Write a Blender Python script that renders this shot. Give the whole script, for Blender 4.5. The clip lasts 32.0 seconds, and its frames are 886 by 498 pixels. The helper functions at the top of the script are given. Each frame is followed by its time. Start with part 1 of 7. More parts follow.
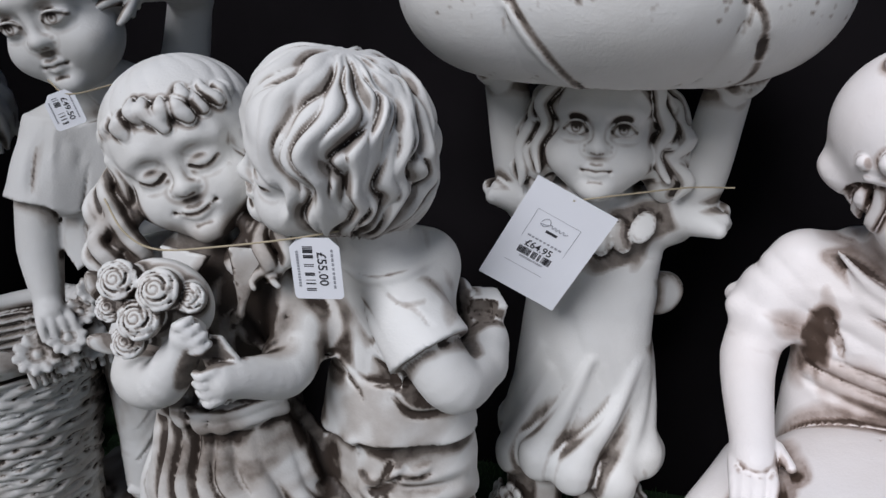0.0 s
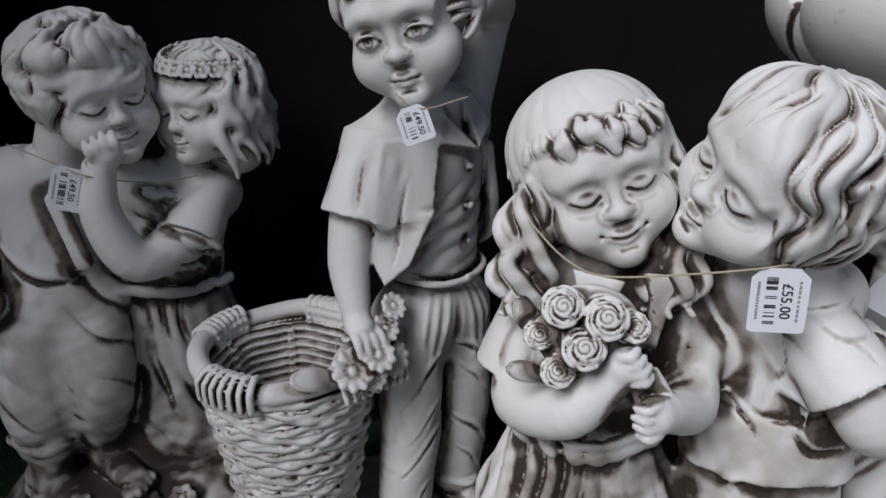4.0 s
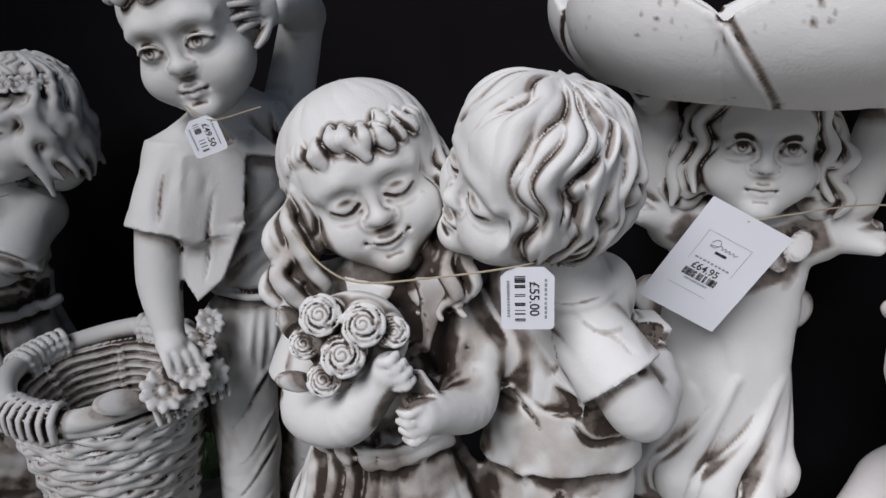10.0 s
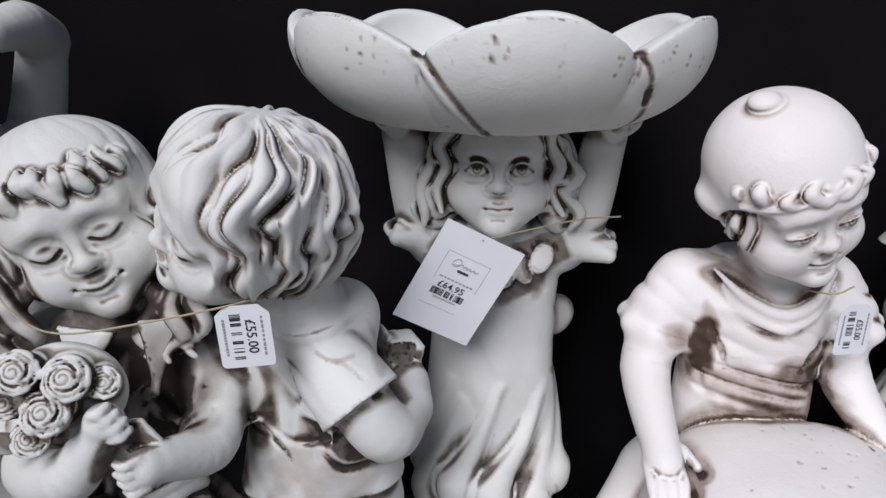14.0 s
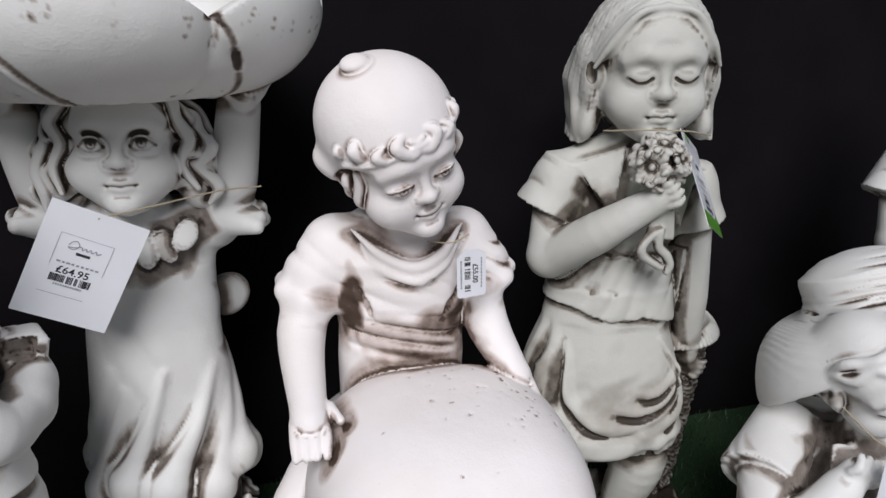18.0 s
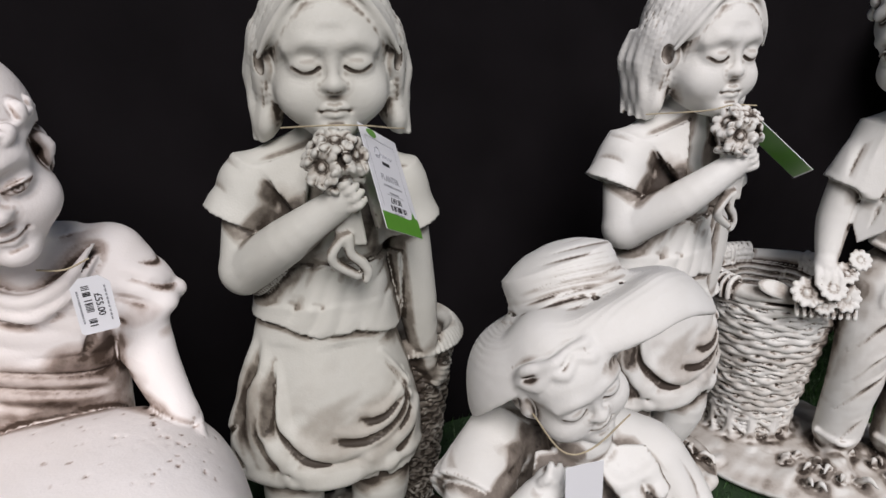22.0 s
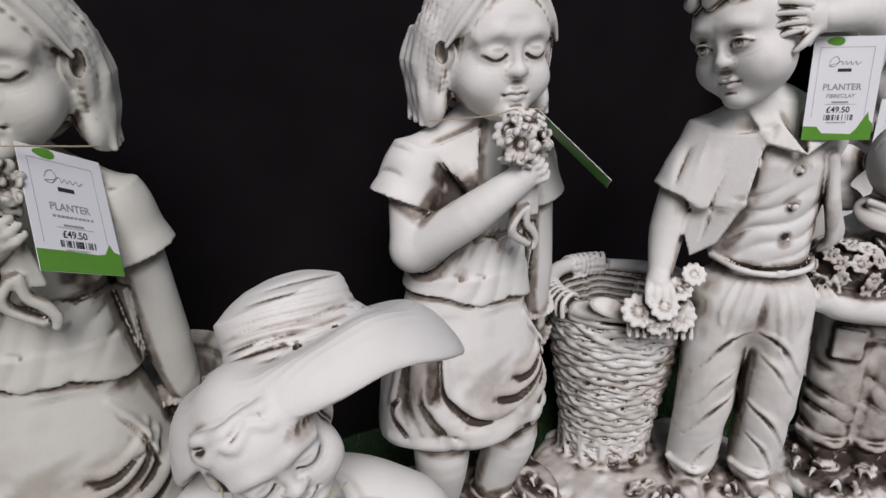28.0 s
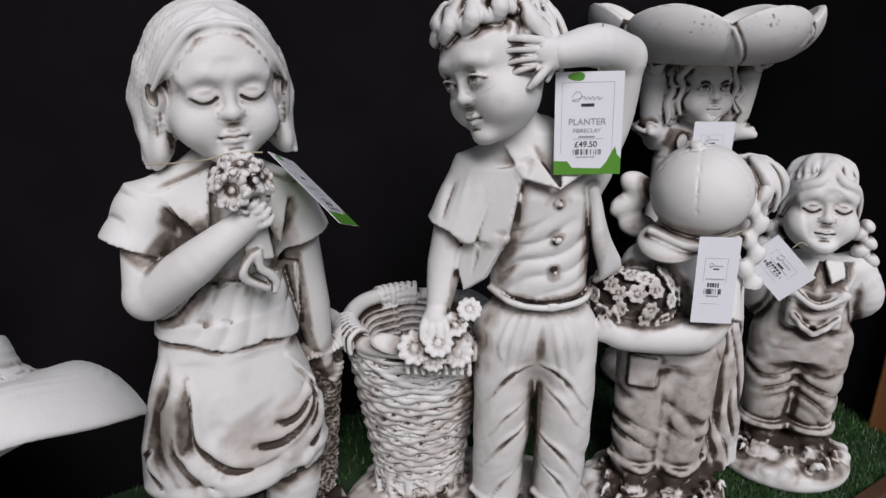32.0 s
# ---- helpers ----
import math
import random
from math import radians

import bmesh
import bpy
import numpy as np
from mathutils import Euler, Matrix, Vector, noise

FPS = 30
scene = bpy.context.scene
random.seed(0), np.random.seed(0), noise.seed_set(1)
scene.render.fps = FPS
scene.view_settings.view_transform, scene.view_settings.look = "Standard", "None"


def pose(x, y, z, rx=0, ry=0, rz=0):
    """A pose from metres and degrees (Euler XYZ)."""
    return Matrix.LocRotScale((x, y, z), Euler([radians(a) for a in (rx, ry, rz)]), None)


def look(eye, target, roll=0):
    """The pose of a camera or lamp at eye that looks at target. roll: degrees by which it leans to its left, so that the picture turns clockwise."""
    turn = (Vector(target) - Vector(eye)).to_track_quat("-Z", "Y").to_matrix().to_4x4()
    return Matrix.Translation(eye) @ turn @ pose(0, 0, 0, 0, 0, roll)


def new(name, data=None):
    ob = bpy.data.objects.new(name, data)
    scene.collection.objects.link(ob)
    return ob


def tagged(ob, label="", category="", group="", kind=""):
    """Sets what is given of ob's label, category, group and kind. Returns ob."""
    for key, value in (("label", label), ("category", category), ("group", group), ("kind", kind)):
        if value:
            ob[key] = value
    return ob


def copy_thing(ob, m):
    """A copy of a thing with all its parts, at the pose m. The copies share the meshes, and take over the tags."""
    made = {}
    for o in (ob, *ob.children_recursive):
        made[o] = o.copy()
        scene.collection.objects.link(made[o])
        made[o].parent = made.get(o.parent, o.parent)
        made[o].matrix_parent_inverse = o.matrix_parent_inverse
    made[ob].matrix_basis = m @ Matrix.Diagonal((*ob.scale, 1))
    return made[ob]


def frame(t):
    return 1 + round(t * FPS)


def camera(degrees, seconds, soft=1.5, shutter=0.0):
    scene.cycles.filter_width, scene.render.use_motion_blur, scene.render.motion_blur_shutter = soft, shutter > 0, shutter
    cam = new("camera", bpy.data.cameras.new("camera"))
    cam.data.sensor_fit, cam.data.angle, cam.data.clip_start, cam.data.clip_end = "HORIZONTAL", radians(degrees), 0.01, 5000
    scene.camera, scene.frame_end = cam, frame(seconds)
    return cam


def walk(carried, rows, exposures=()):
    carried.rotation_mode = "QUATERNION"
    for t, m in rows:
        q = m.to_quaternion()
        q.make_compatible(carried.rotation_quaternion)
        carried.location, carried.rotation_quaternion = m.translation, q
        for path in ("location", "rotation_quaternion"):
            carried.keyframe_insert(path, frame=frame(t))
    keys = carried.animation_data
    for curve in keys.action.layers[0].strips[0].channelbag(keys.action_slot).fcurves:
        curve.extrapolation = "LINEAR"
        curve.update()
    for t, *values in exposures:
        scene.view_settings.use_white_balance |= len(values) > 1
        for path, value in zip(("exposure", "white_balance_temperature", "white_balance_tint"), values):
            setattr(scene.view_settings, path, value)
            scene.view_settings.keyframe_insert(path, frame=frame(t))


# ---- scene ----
cam = camera(65.6, 32.0)
METRES, EYE, TILT, LEAN, TURN = 2.0, 0.84, -23.0, 0.5, 0.0
PATH = [
    (0, (0.0244, 0.043, 0.8032), (-0.0537, 1.906, 0.0793), 0.64),
    (0.5, (0.0012, 0.046, 0.8075), (-0.1219, 1.907, 0.085), 0.63),
    (1, (-0.0718, 0.045, 0.8071), (-0.2209, 1.903, 0.0827), 0.53),
    (1.5, (-0.1297, 0.047, 0.8021), (-0.277, 1.908, 0.0849), 0.73),
    (2, (-0.1647, 0.06, 0.802), (-0.321, 1.92, 0.0844), 0.73),
    (2.5, (-0.2069, 0.063, 0.8066), (-0.3693, 1.924, 0.0928), 0.72),
    (3, (-0.2308, 0.062, 0.8048), (-0.4012, 1.922, 0.0897), 0.82),
    (3.5, (-0.262, 0.049, 0.8108), (-0.4455, 1.909, 0.0993), 0.72),
    (4, (-0.3079, 0.051, 0.8052), (-0.5005, 1.911, 0.0965), 0.72),
    (4.5, (-0.3407, 0.056, 0.8001), (-0.5463, 1.914, 0.0909), 0.72),
    (6.5, (-0.3272, 0.068, 0.7856), (-0.6105, 1.912, 0.0648), 0.01),
    (7, (-0.3067, 0.06, 0.8013), (-0.5838, 1.903, 0.0747), -0.09),
    (7.5, (-0.2869, 0.058, 0.8059), (-0.5382, 1.908, 0.0882), 0.11),
    (8, (-0.2651, 0.051, 0.8117), (-0.4833, 1.904, 0.092), 0.12),
    (8.5, (-0.2472, 0.045, 0.8153), (-0.4228, 1.908, 0.108), 0.22),
    (9, (-0.2191, 0.047, 0.8142), (-0.341, 1.917, 0.1158), 0.32),
    (9.5, (-0.196, 0.049, 0.8119), (-0.2601, 1.924, 0.1184), 0.32),
    (10, (-0.1699, 0.058, 0.8088), (-0.162, 1.934, 0.1177), 0.32),
    (10.5, (-0.1529, 0.069, 0.8074), (-0.0869, 1.945, 0.1162), 0.32),
    (11, (-0.1319, 0.076, 0.8101), (-0.0178, 1.948, 0.1145), 0.42),
    (11.5, (-0.1099, 0.077, 0.8108), (0.0532, 1.945, 0.1148), 0.52),
    (12, (-0.0868, 0.078, 0.8066), (0.121, 1.947, 0.1231), 0.61),
    (12.5, (-0.0618, 0.083, 0.8084), (0.193, 1.944, 0.1225), 0.71),
    (13, (-0.0481, 0.077, 0.8179), (0.2399, 1.933, 0.129), 0.7),
    (13.5, (-0.0384, 0.066, 0.8272), (0.2852, 1.92, 0.1505), 0.69),
    (15.5, (-0.0748, 0.012, 0.838), (0.5164, 1.794, 0.1472), 0.83),
    (16, (-0.0525, 0.018, 0.8297), (0.6273, 1.773, 0.1529), 0.99),
    (16.5, (-0.0125, 0.003, 0.829), (0.7103, 1.741, 0.1536), 1.07),
    (17, (0.0276, -0.012, 0.8274), (0.8129, 1.693, 0.138), 1.25),
    (17.5, (0.0768, -0.016, 0.821), (0.9204, 1.658, 0.1236), 1.32),
    (18, (0.1142, -0.019, 0.8102), (1.0122, 1.634, 0.1306), 1.39),
    (18.5, (0.1463, -0.021, 0.8073), (1.1042, 1.601, 0.1337), 1.25),
    (19, (0.1795, -0.029, 0.8024), (1.1894, 1.559, 0.1275), 1.21),
    (19.5, (0.1964, -0.044, 0.806), (1.2524, 1.513, 0.1286), 1.28),
    (20, (0.2204, -0.043, 0.8048), (1.3157, 1.485, 0.1227), 1.35),
    (20.5, (0.2555, -0.042, 0.8049), (1.3827, 1.463, 0.1229), 1.33),
    (21, (0.2978, -0.045, 0.7963), (1.437, 1.45, 0.1137), 1.32),
    (21.5, (0.3226, -0.063, 0.8011), (1.4798, 1.42, 0.1201), 1.21),
    (22, (0.3496, -0.063, 0.801), (1.543, 1.389, 0.1162), 1.27),
    (22.5, (0.3818, -0.051, 0.7961), (1.612, 1.372, 0.1165), 1.14),
    (23, (0.3938, -0.036, 0.7955), (1.6542, 1.359, 0.1119), 1.11),
    (23.5, (0.4068, -0.032, 0.7969), (1.6852, 1.345, 0.1119), 1.09),
    (24, (0.4238, -0.032, 0.7985), (1.7312, 1.318, 0.1145), 1.16),
    (24.5, (0.4378, -0.023, 0.799), (1.7711, 1.303, 0.1168), 1.04),
    (25, (0.4591, -0.013, 0.7897), (1.8254, 1.277, 0.1076), 1.0),
    (25.5, (0.4872, -0.014, 0.7856), (1.8838, 1.243, 0.0975), 1.17),
    (26, (0.53, -0.027, 0.794), (1.9276, 1.226, 0.104), 1.06),
    (26.5, (0.5597, -0.054, 0.802), (1.9436, 1.21, 0.1045), 0.98),
    (28.5, (0.6388, -0.146, 0.8006), (1.8704, 1.27, 0.1091), 0.64),
    (29, (0.6514, -0.132, 0.813), (1.8852, 1.28, 0.1166), 0.64),
    (29.5, (0.659, -0.134, 0.8263), (1.9118, 1.261, 0.1275), 0.62),
    (30, (0.6843, -0.155, 0.8171), (1.9742, 1.204, 0.1185), 0.78),
    (30.5, (0.74, -0.198, 0.828), (2.0488, 1.146, 0.131), 0.66),
    (31, (0.7866, -0.24, 0.8405), (2.1032, 1.098, 0.1498), 0.66),
    (31.5, (0.8243, -0.274, 0.8478), (2.1439, 1.061, 0.1592), 0.55),
    (32, (0.8496, -0.298, 0.8406), (2.1779, 1.032, 0.1583), 0.44),
]
walk(cam, [(t, look(eye, target, roll)) for t, eye, target, roll in PATH],
     exposures=[(0, -0.26, 6200, 11), (4, -0.27, 6250, 11), (9, -0.21, 6350, 12), (13, -0.17, 6250, 11), (19, -0.14, 6500, 11), (23, -0.12, 6800, 13), (26, -0.19, 6800, 13), (29, -0.31, 6600, 14), (32, -0.31, 6500, 14)])

# ---- light ----
world = bpy.data.worlds.new("world")
scene.world = world
world.use_nodes = True
wn = world.node_tree
sky = wn.nodes.new("ShaderNodeTexSky")
sky.sky_type, sky.sun_disc = "NISHITA", False
SUN_EL, SUN_AZ = 44.0, 212.0
sky.sun_elevation, sky.sun_rotation = radians(SUN_EL), radians(SUN_AZ)
wn.nodes["Background"].inputs["Strength"].default_value = 0.034
wn.links.new(sky.outputs[0], wn.nodes["Background"].inputs["Color"])
sun = new("sun", bpy.data.lights.new("sun", "SUN"))
sun.data.energy, sun.data.angle, sun.data.color = 3.45, radians(32), (1.0, 0.975, 0.99)
_a, _e = radians(SUN_AZ), radians(SUN_EL)
sun.matrix_world = look((math.sin(_a) * math.cos(_e) * 9, math.cos(_a) * math.cos(_e) * 9, math.sin(_e) * 9), (0, 0, 0))
scene.view_settings.exposure = 0.0


# ---- materials ----
def material(name, rough=0.7, metal=0.0):
    m = bpy.data.materials.new(name)
    m.use_nodes = True
    nt = m.node_tree
    b = nt.nodes["Principled BSDF"]
    b.inputs["Roughness"].default_value = rough
    b.inputs["Metallic"].default_value = metal
    return m, nt, b


def noise_node(nt, scale, detail=4.0, rough=0.55, coord="Object"):
    tc = nt.nodes.new("ShaderNodeTexCoord")
    n = nt.nodes.new("ShaderNodeTexNoise")
    n.inputs["Scale"].default_value = scale
    n.inputs["Detail"].default_value = detail
    n.inputs["Roughness"].default_value = rough
    nt.links.new(tc.outputs[coord], n.inputs["Vector"])
    return n


def ramp(nt, src, stops):
    r = nt.nodes.new("ShaderNodeValToRGB")
    e = r.color_ramp.elements
    while len(e) < len(stops):
        e.new(0.5)
    for el, (p, c) in zip(e, stops):
        el.position, el.color = p, (*c, 1) if len(c) == 3 else (c[0], c[0], c[0], 1)
    nt.links.new(src, r.inputs[0])
    return r


def mixc(nt, fac, a, b, mode="MIX"):
    m = nt.nodes.new("ShaderNodeMix")
    m.data_type, m.blend_type = "RGBA", mode
    for sock, v in ((m.inputs[0], fac), (m.inputs[6], a), (m.inputs[7], b)):
        if isinstance(v, (int, float)):
            sock.default_value = v
        elif isinstance(v, tuple):
            sock.default_value = (*v, 1)
        else:
            nt.links.new(v, sock)
    return m.outputs[2]


def bump(nt, b, height, strength, dist):
    bn = nt.nodes.new("ShaderNodeBump")
    bn.inputs["Strength"].default_value, bn.inputs["Distance"].default_value = strength, dist
    nt.links.new(height, bn.inputs["Height"])
    nt.links.new(bn.outputs[0], b.inputs["Normal"])


def cast_stone(name, pale, mid, tan, dark, amount=1.0):
    """Painted fibre-clay: cream coat, brown antiquing glaze left in the modelled grooves, rubbed patches and pinholes."""
    m, nt, b = material(name, 0.6)
    b.inputs["Specular IOR Level"].default_value = 0.32
    g = nt.nodes.new("ShaderNodeAttribute")
    g.attribute_name = "glaze"
    n1, n2, n3 = noise_node(nt, 9, 4), noise_node(nt, 60, 5), noise_node(nt, 420, 2)
    body = mixc(nt, ramp(nt, n1.outputs[0], [(0.35, (0,)), (0.75, (1,))]).outputs[0], pale, mid)
    gain = nt.nodes.new("ShaderNodeMath")
    gain.operation = "MULTIPLY_ADD"
    nt.links.new(n2.outputs[0], gain.inputs[0])
    gain.inputs[1].default_value, gain.inputs[2].default_value = 1.1, 0.52
    mul = nt.nodes.new("ShaderNodeMath")
    mul.operation = "MULTIPLY"
    nt.links.new(g.outputs["Fac"], mul.inputs[0])
    nt.links.new(gain.outputs[0], mul.inputs[1])
    f1 = ramp(nt, mul.outputs[0], [(0.06, (0,)), (0.30, (0.55 * amount,)), (0.60, (0.95 * amount,))])
    f2 = ramp(nt, mul.outputs[0], [(0.40, (0,)), (0.92, (0.96 * amount,))])
    body = mixc(nt, f1.outputs[0], body, tan)
    body = mixc(nt, f2.outputs[0], body, dark)
    pits = ramp(nt, n3.outputs[0], [(0.72, (0,)), (0.80, (0.3,))])
    body = mixc(nt, pits.outputs[0], body, tan)
    nt.links.new(body, b.inputs["Base Color"])
    rr = ramp(nt, n2.outputs[0], [(0.3, (0.5,)), (0.8, (0.75,))])
    nt.links.new(rr.outputs[0], b.inputs["Roughness"])
    n4 = noise_node(nt, 34, 3)
    hs = nt.nodes.new("ShaderNodeMath")
    hs.operation = "MULTIPLY_ADD"
    nt.links.new(n4.outputs[0], hs.inputs[0])
    hs.inputs[1].default_value = 4.0
    nt.links.new(n3.outputs[0], hs.inputs[2])
    bump(nt, b, hs.outputs[0], 0.16, 0.002)
    return m


CREAM = cast_stone("cream_fibre_clay", (0.74, 0.745, 0.73), (0.67, 0.665, 0.635), (0.33, 0.285, 0.245), (0.034, 0.023, 0.017))
PINKISH = cast_stone("pinkish_fibre_clay", (0.86, 0.83, 0.82), (0.80, 0.755, 0.73), (0.40, 0.31, 0.265), (0.05, 0.030, 0.020))

# darker copy of the cream coat: the dimmer light on one posy girl as colour
DIMMED_CREAM = cast_stone("dimmed_cream_fibre_clay", (0.57, 0.575, 0.535), (0.50, 0.50, 0.455), (0.27, 0.24, 0.20), (0.034, 0.025, 0.018))
TERRACOTTA = cast_stone("orange_brown_clay", (0.36, 0.13, 0.045), (0.24, 0.075, 0.03), (0.5, 0.42, 0.3), (0.6, 0.52, 0.4))


def plain(name, colour, rough=0.6, vary=0.15, scale=30.0, relief=0.1):
    m, nt, b = material(name, rough)
    n = noise_node(nt, scale, 5)
    dark = tuple(c * (1 - vary) for c in colour)
    lite = tuple(min(1, c * (1 + vary)) for c in colour)
    nt.links.new(mixc(nt, n.outputs[0], dark, lite), b.inputs["Base Color"])
    if relief:
        bump(nt, b, n.outputs[0], relief, 0.004)
    return m


def wood(name, a, bcol, scale=18.0):
    m, nt, b = material(name, 0.55)
    tc = nt.nodes.new("ShaderNodeTexCoord")
    mp = nt.nodes.new("ShaderNodeMapping")
    mp.inputs["Scale"].default_value = (scale, scale, scale * 0.08)
    n = nt.nodes.new("ShaderNodeTexNoise")
    n.inputs["Scale"].default_value, n.inputs["Detail"].default_value, n.inputs["Distortion"].default_value = 2.0, 6, 1.2
    nt.links.new(tc.outputs["Object"], mp.inputs[0])
    nt.links.new(mp.outputs[0], n.inputs["Vector"])
    nt.links.new(mixc(nt, ramp(nt, n.outputs[0], [(0.3, (0,)), (0.7, (1,))]).outputs[0], a, bcol), b.inputs["Base Color"])
    bump(nt, b, n.outputs[0], 0.2, 0.003)
    return m


BLACK = plain("black_stained_board", (0.0072, 0.0062, 0.0072), 0.9, 0.5, 7.0, 0.25)
BLACK.node_tree.nodes["Principled BSDF"].inputs["Specular IOR Level"].default_value = 0.07
TURF_BASE = plain("turf_backing", (0.012, 0.035, 0.010), 0.95, 0.4, 60.0, 0.4)
ORANGE_WOOD = wood("orange_pine", (0.30, 0.13, 0.045), (0.20, 0.075, 0.025))
BROWN_WOOD = wood("brown_board", (0.09, 0.045, 0.02), (0.05, 0.026, 0.013))
CARD = plain("white_card", (0.80, 0.82, 0.86), 0.22, 0.02, 40.0, 0.0)
GREEN_CARD = plain("green_card", (0.10, 0.30, 0.035), 0.3, 0.12, 60.0, 0.0)
INK = plain("black_ink", (0.03, 0.03, 0.035), 0.6, 0.2, 90.0, 0.0)
GREY_INK = plain("grey_ink", (0.30, 0.31, 0.34), 0.6, 0.1, 90.0, 0.0)
STRING = plain("jute_string", (0.42, 0.36, 0.25), 0.9, 0.3, 300.0, 0.3)
GROUND = plain("concrete_floor", (0.16, 0.155, 0.15), 0.85, 0.3, 3.0, 0.2)


# ---- clay modelling: blended solids on a grid, skinned to one mesh ----
def catmull(pts, radii, n):
    """A smooth curve through the points, with the radii carried along."""
    P = np.array(pts, float)
    R = np.interp(np.linspace(0, 1, len(P)), np.linspace(0, 1, len(radii)), radii)
    if len(P) < 3:
        return P, R
    Q = np.vstack([2 * P[0] - P[1], P, 2 * P[-1] - P[-2]])
    out, rad = [], []
    for i in range(len(P) - 1):
        a, b, c, d = Q[i:i + 4]
        for s in np.arange(n) / n:
            out.append(0.5 * (2 * b + (c - a) * s + (2 * a - 5 * b + 4 * c - d) * s * s + (3 * b - a - 3 * c + d) * s ** 3))
            rad.append(R[i] * (1 - s) + R[i + 1] * s)
    return np.array(out + [P[-1]]), np.array(rad + [R[-1]])


class Clay:
    """A block of clay: solids are added to it and cut from it in the local frame set by at()."""

    def __init__(self, lo, hi, h):
        self.lo, self.h = np.array(lo, float), h
        n = np.ceil((np.array(hi) - self.lo) / h).astype(int) + 1
        self.ax = [(self.lo[i] + h * np.arange(n[i])).astype(np.float32) for i in range(3)]
        self.F = np.full(n, 0.2, np.float32)
        self.stains_and_shade, self.inks, self.weights = [], [], (3.0, 2.4, 1.8, 0.62)
        self.at(Matrix.Identity(4))

    def at(self, m, s=1.0):
        self.R, self.T, self.s = np.array(m.to_3x3()), np.array(m.translation), s
        return self

    def p(self, v):
        return self.R @ (np.array(v, float) * self.s) + self.T

    def field(self, fn, lo, hi, k, cut=False):
        pad = k + 0.024
        sl, g = [], []
        for i in range(3):
            a = max(0, int(np.floor((lo[i] - pad - self.lo[i]) / self.h)))
            b = min(len(self.ax[i]), int(np.ceil((hi[i] + pad - self.lo[i]) / self.h)) + 1)
            if b <= a:
                return self
            sl.append(slice(a, b))
            g.append(self.ax[i][a:b])
        sl = tuple(sl)
        d = fn(g[0][:, None, None], g[1][None, :, None], g[2][None, None, :]).astype(np.float32)
        f = self.F[sl]
        if cut:
            d = -d
            h = np.maximum(k - np.abs(f - d), 0) / k
            self.F[sl] = np.maximum(f, d) + h * h * k * 0.25
        else:
            h = np.maximum(k - np.abs(f - d), 0) / k
            self.F[sl] = np.minimum(f, d) - h * h * k * 0.25
        return self

    def ell(self, c, r, k=0.1, rot=(0, 0, 0), cut=False):
        c = self.p(c)
        r = np.array(r if hasattr(r, "__len__") else (r, r, r), float) * self.s
        Q = self.R @ np.array(Euler([radians(a) for a in rot]).to_matrix())
        ext = np.sqrt(((Q * r) ** 2).sum(1))
        k = max(k * self.s, 1e-4)

        def fn(x, y, z):
            x, y, z = x - c[0], y - c[1], z - c[2]
            q = [(Q[0, i] * x + Q[1, i] * y + Q[2, i] * z) / r[i] for i in range(3)]
            k0 = np.sqrt(q[0] ** 2 + q[1] ** 2 + q[2] ** 2) + 1e-6
            k1 = np.sqrt((q[0] / r[0]) ** 2 + (q[1] / r[1]) ** 2 + (q[2] / r[2]) ** 2) + 1e-6
            return k0 * (k0 - 1) / k1
        return self.field(fn, c - ext, c + ext, k, cut)

    def box(self, c, half, k=0.1, rot=(0, 0, 0), rnd=0.1, cut=False):
        c = self.p(c)
        half = np.array(half, float) * self.s
        rnd, k = rnd * self.s, max(k * self.s, 1e-4)
        Q = self.R @ np.array(Euler([radians(a) for a in rot]).to_matrix())
        ext = (np.abs(Q) * half).sum(1)

        def fn(x, y, z):
            x, y, z = x - c[0], y - c[1], z - c[2]
            q = [np.abs(Q[0, i] * x + Q[1, i] * y + Q[2, i] * z) - (half[i] - rnd) for i in range(3)]
            out = np.sqrt(np.maximum(q[0], 0) ** 2 + np.maximum(q[1], 0) ** 2 + np.maximum(q[2], 0) ** 2)
            return out + np.minimum(np.maximum(q[0], np.maximum(q[1], q[2])), 0) - rnd
        return self.field(fn, c - ext, c + ext, k, cut)

    def settle(self, P):
        """Points moved on to the surface of the clay."""
        P, e = np.array(P, float), self.h * 1.5
        for _ in range(5):
            f = self.sample(P)
            G = np.stack([self.sample(P + d) - self.sample(P - d) for d in np.eye(3) * e], 1)
            L = np.linalg.norm(G, axis=1)[:, None]
            P = P - np.where((L > 1e-4) & (f[:, None] < 0.1), G / (L + 1e-9), 0) * f[:, None] * 0.9
        return P

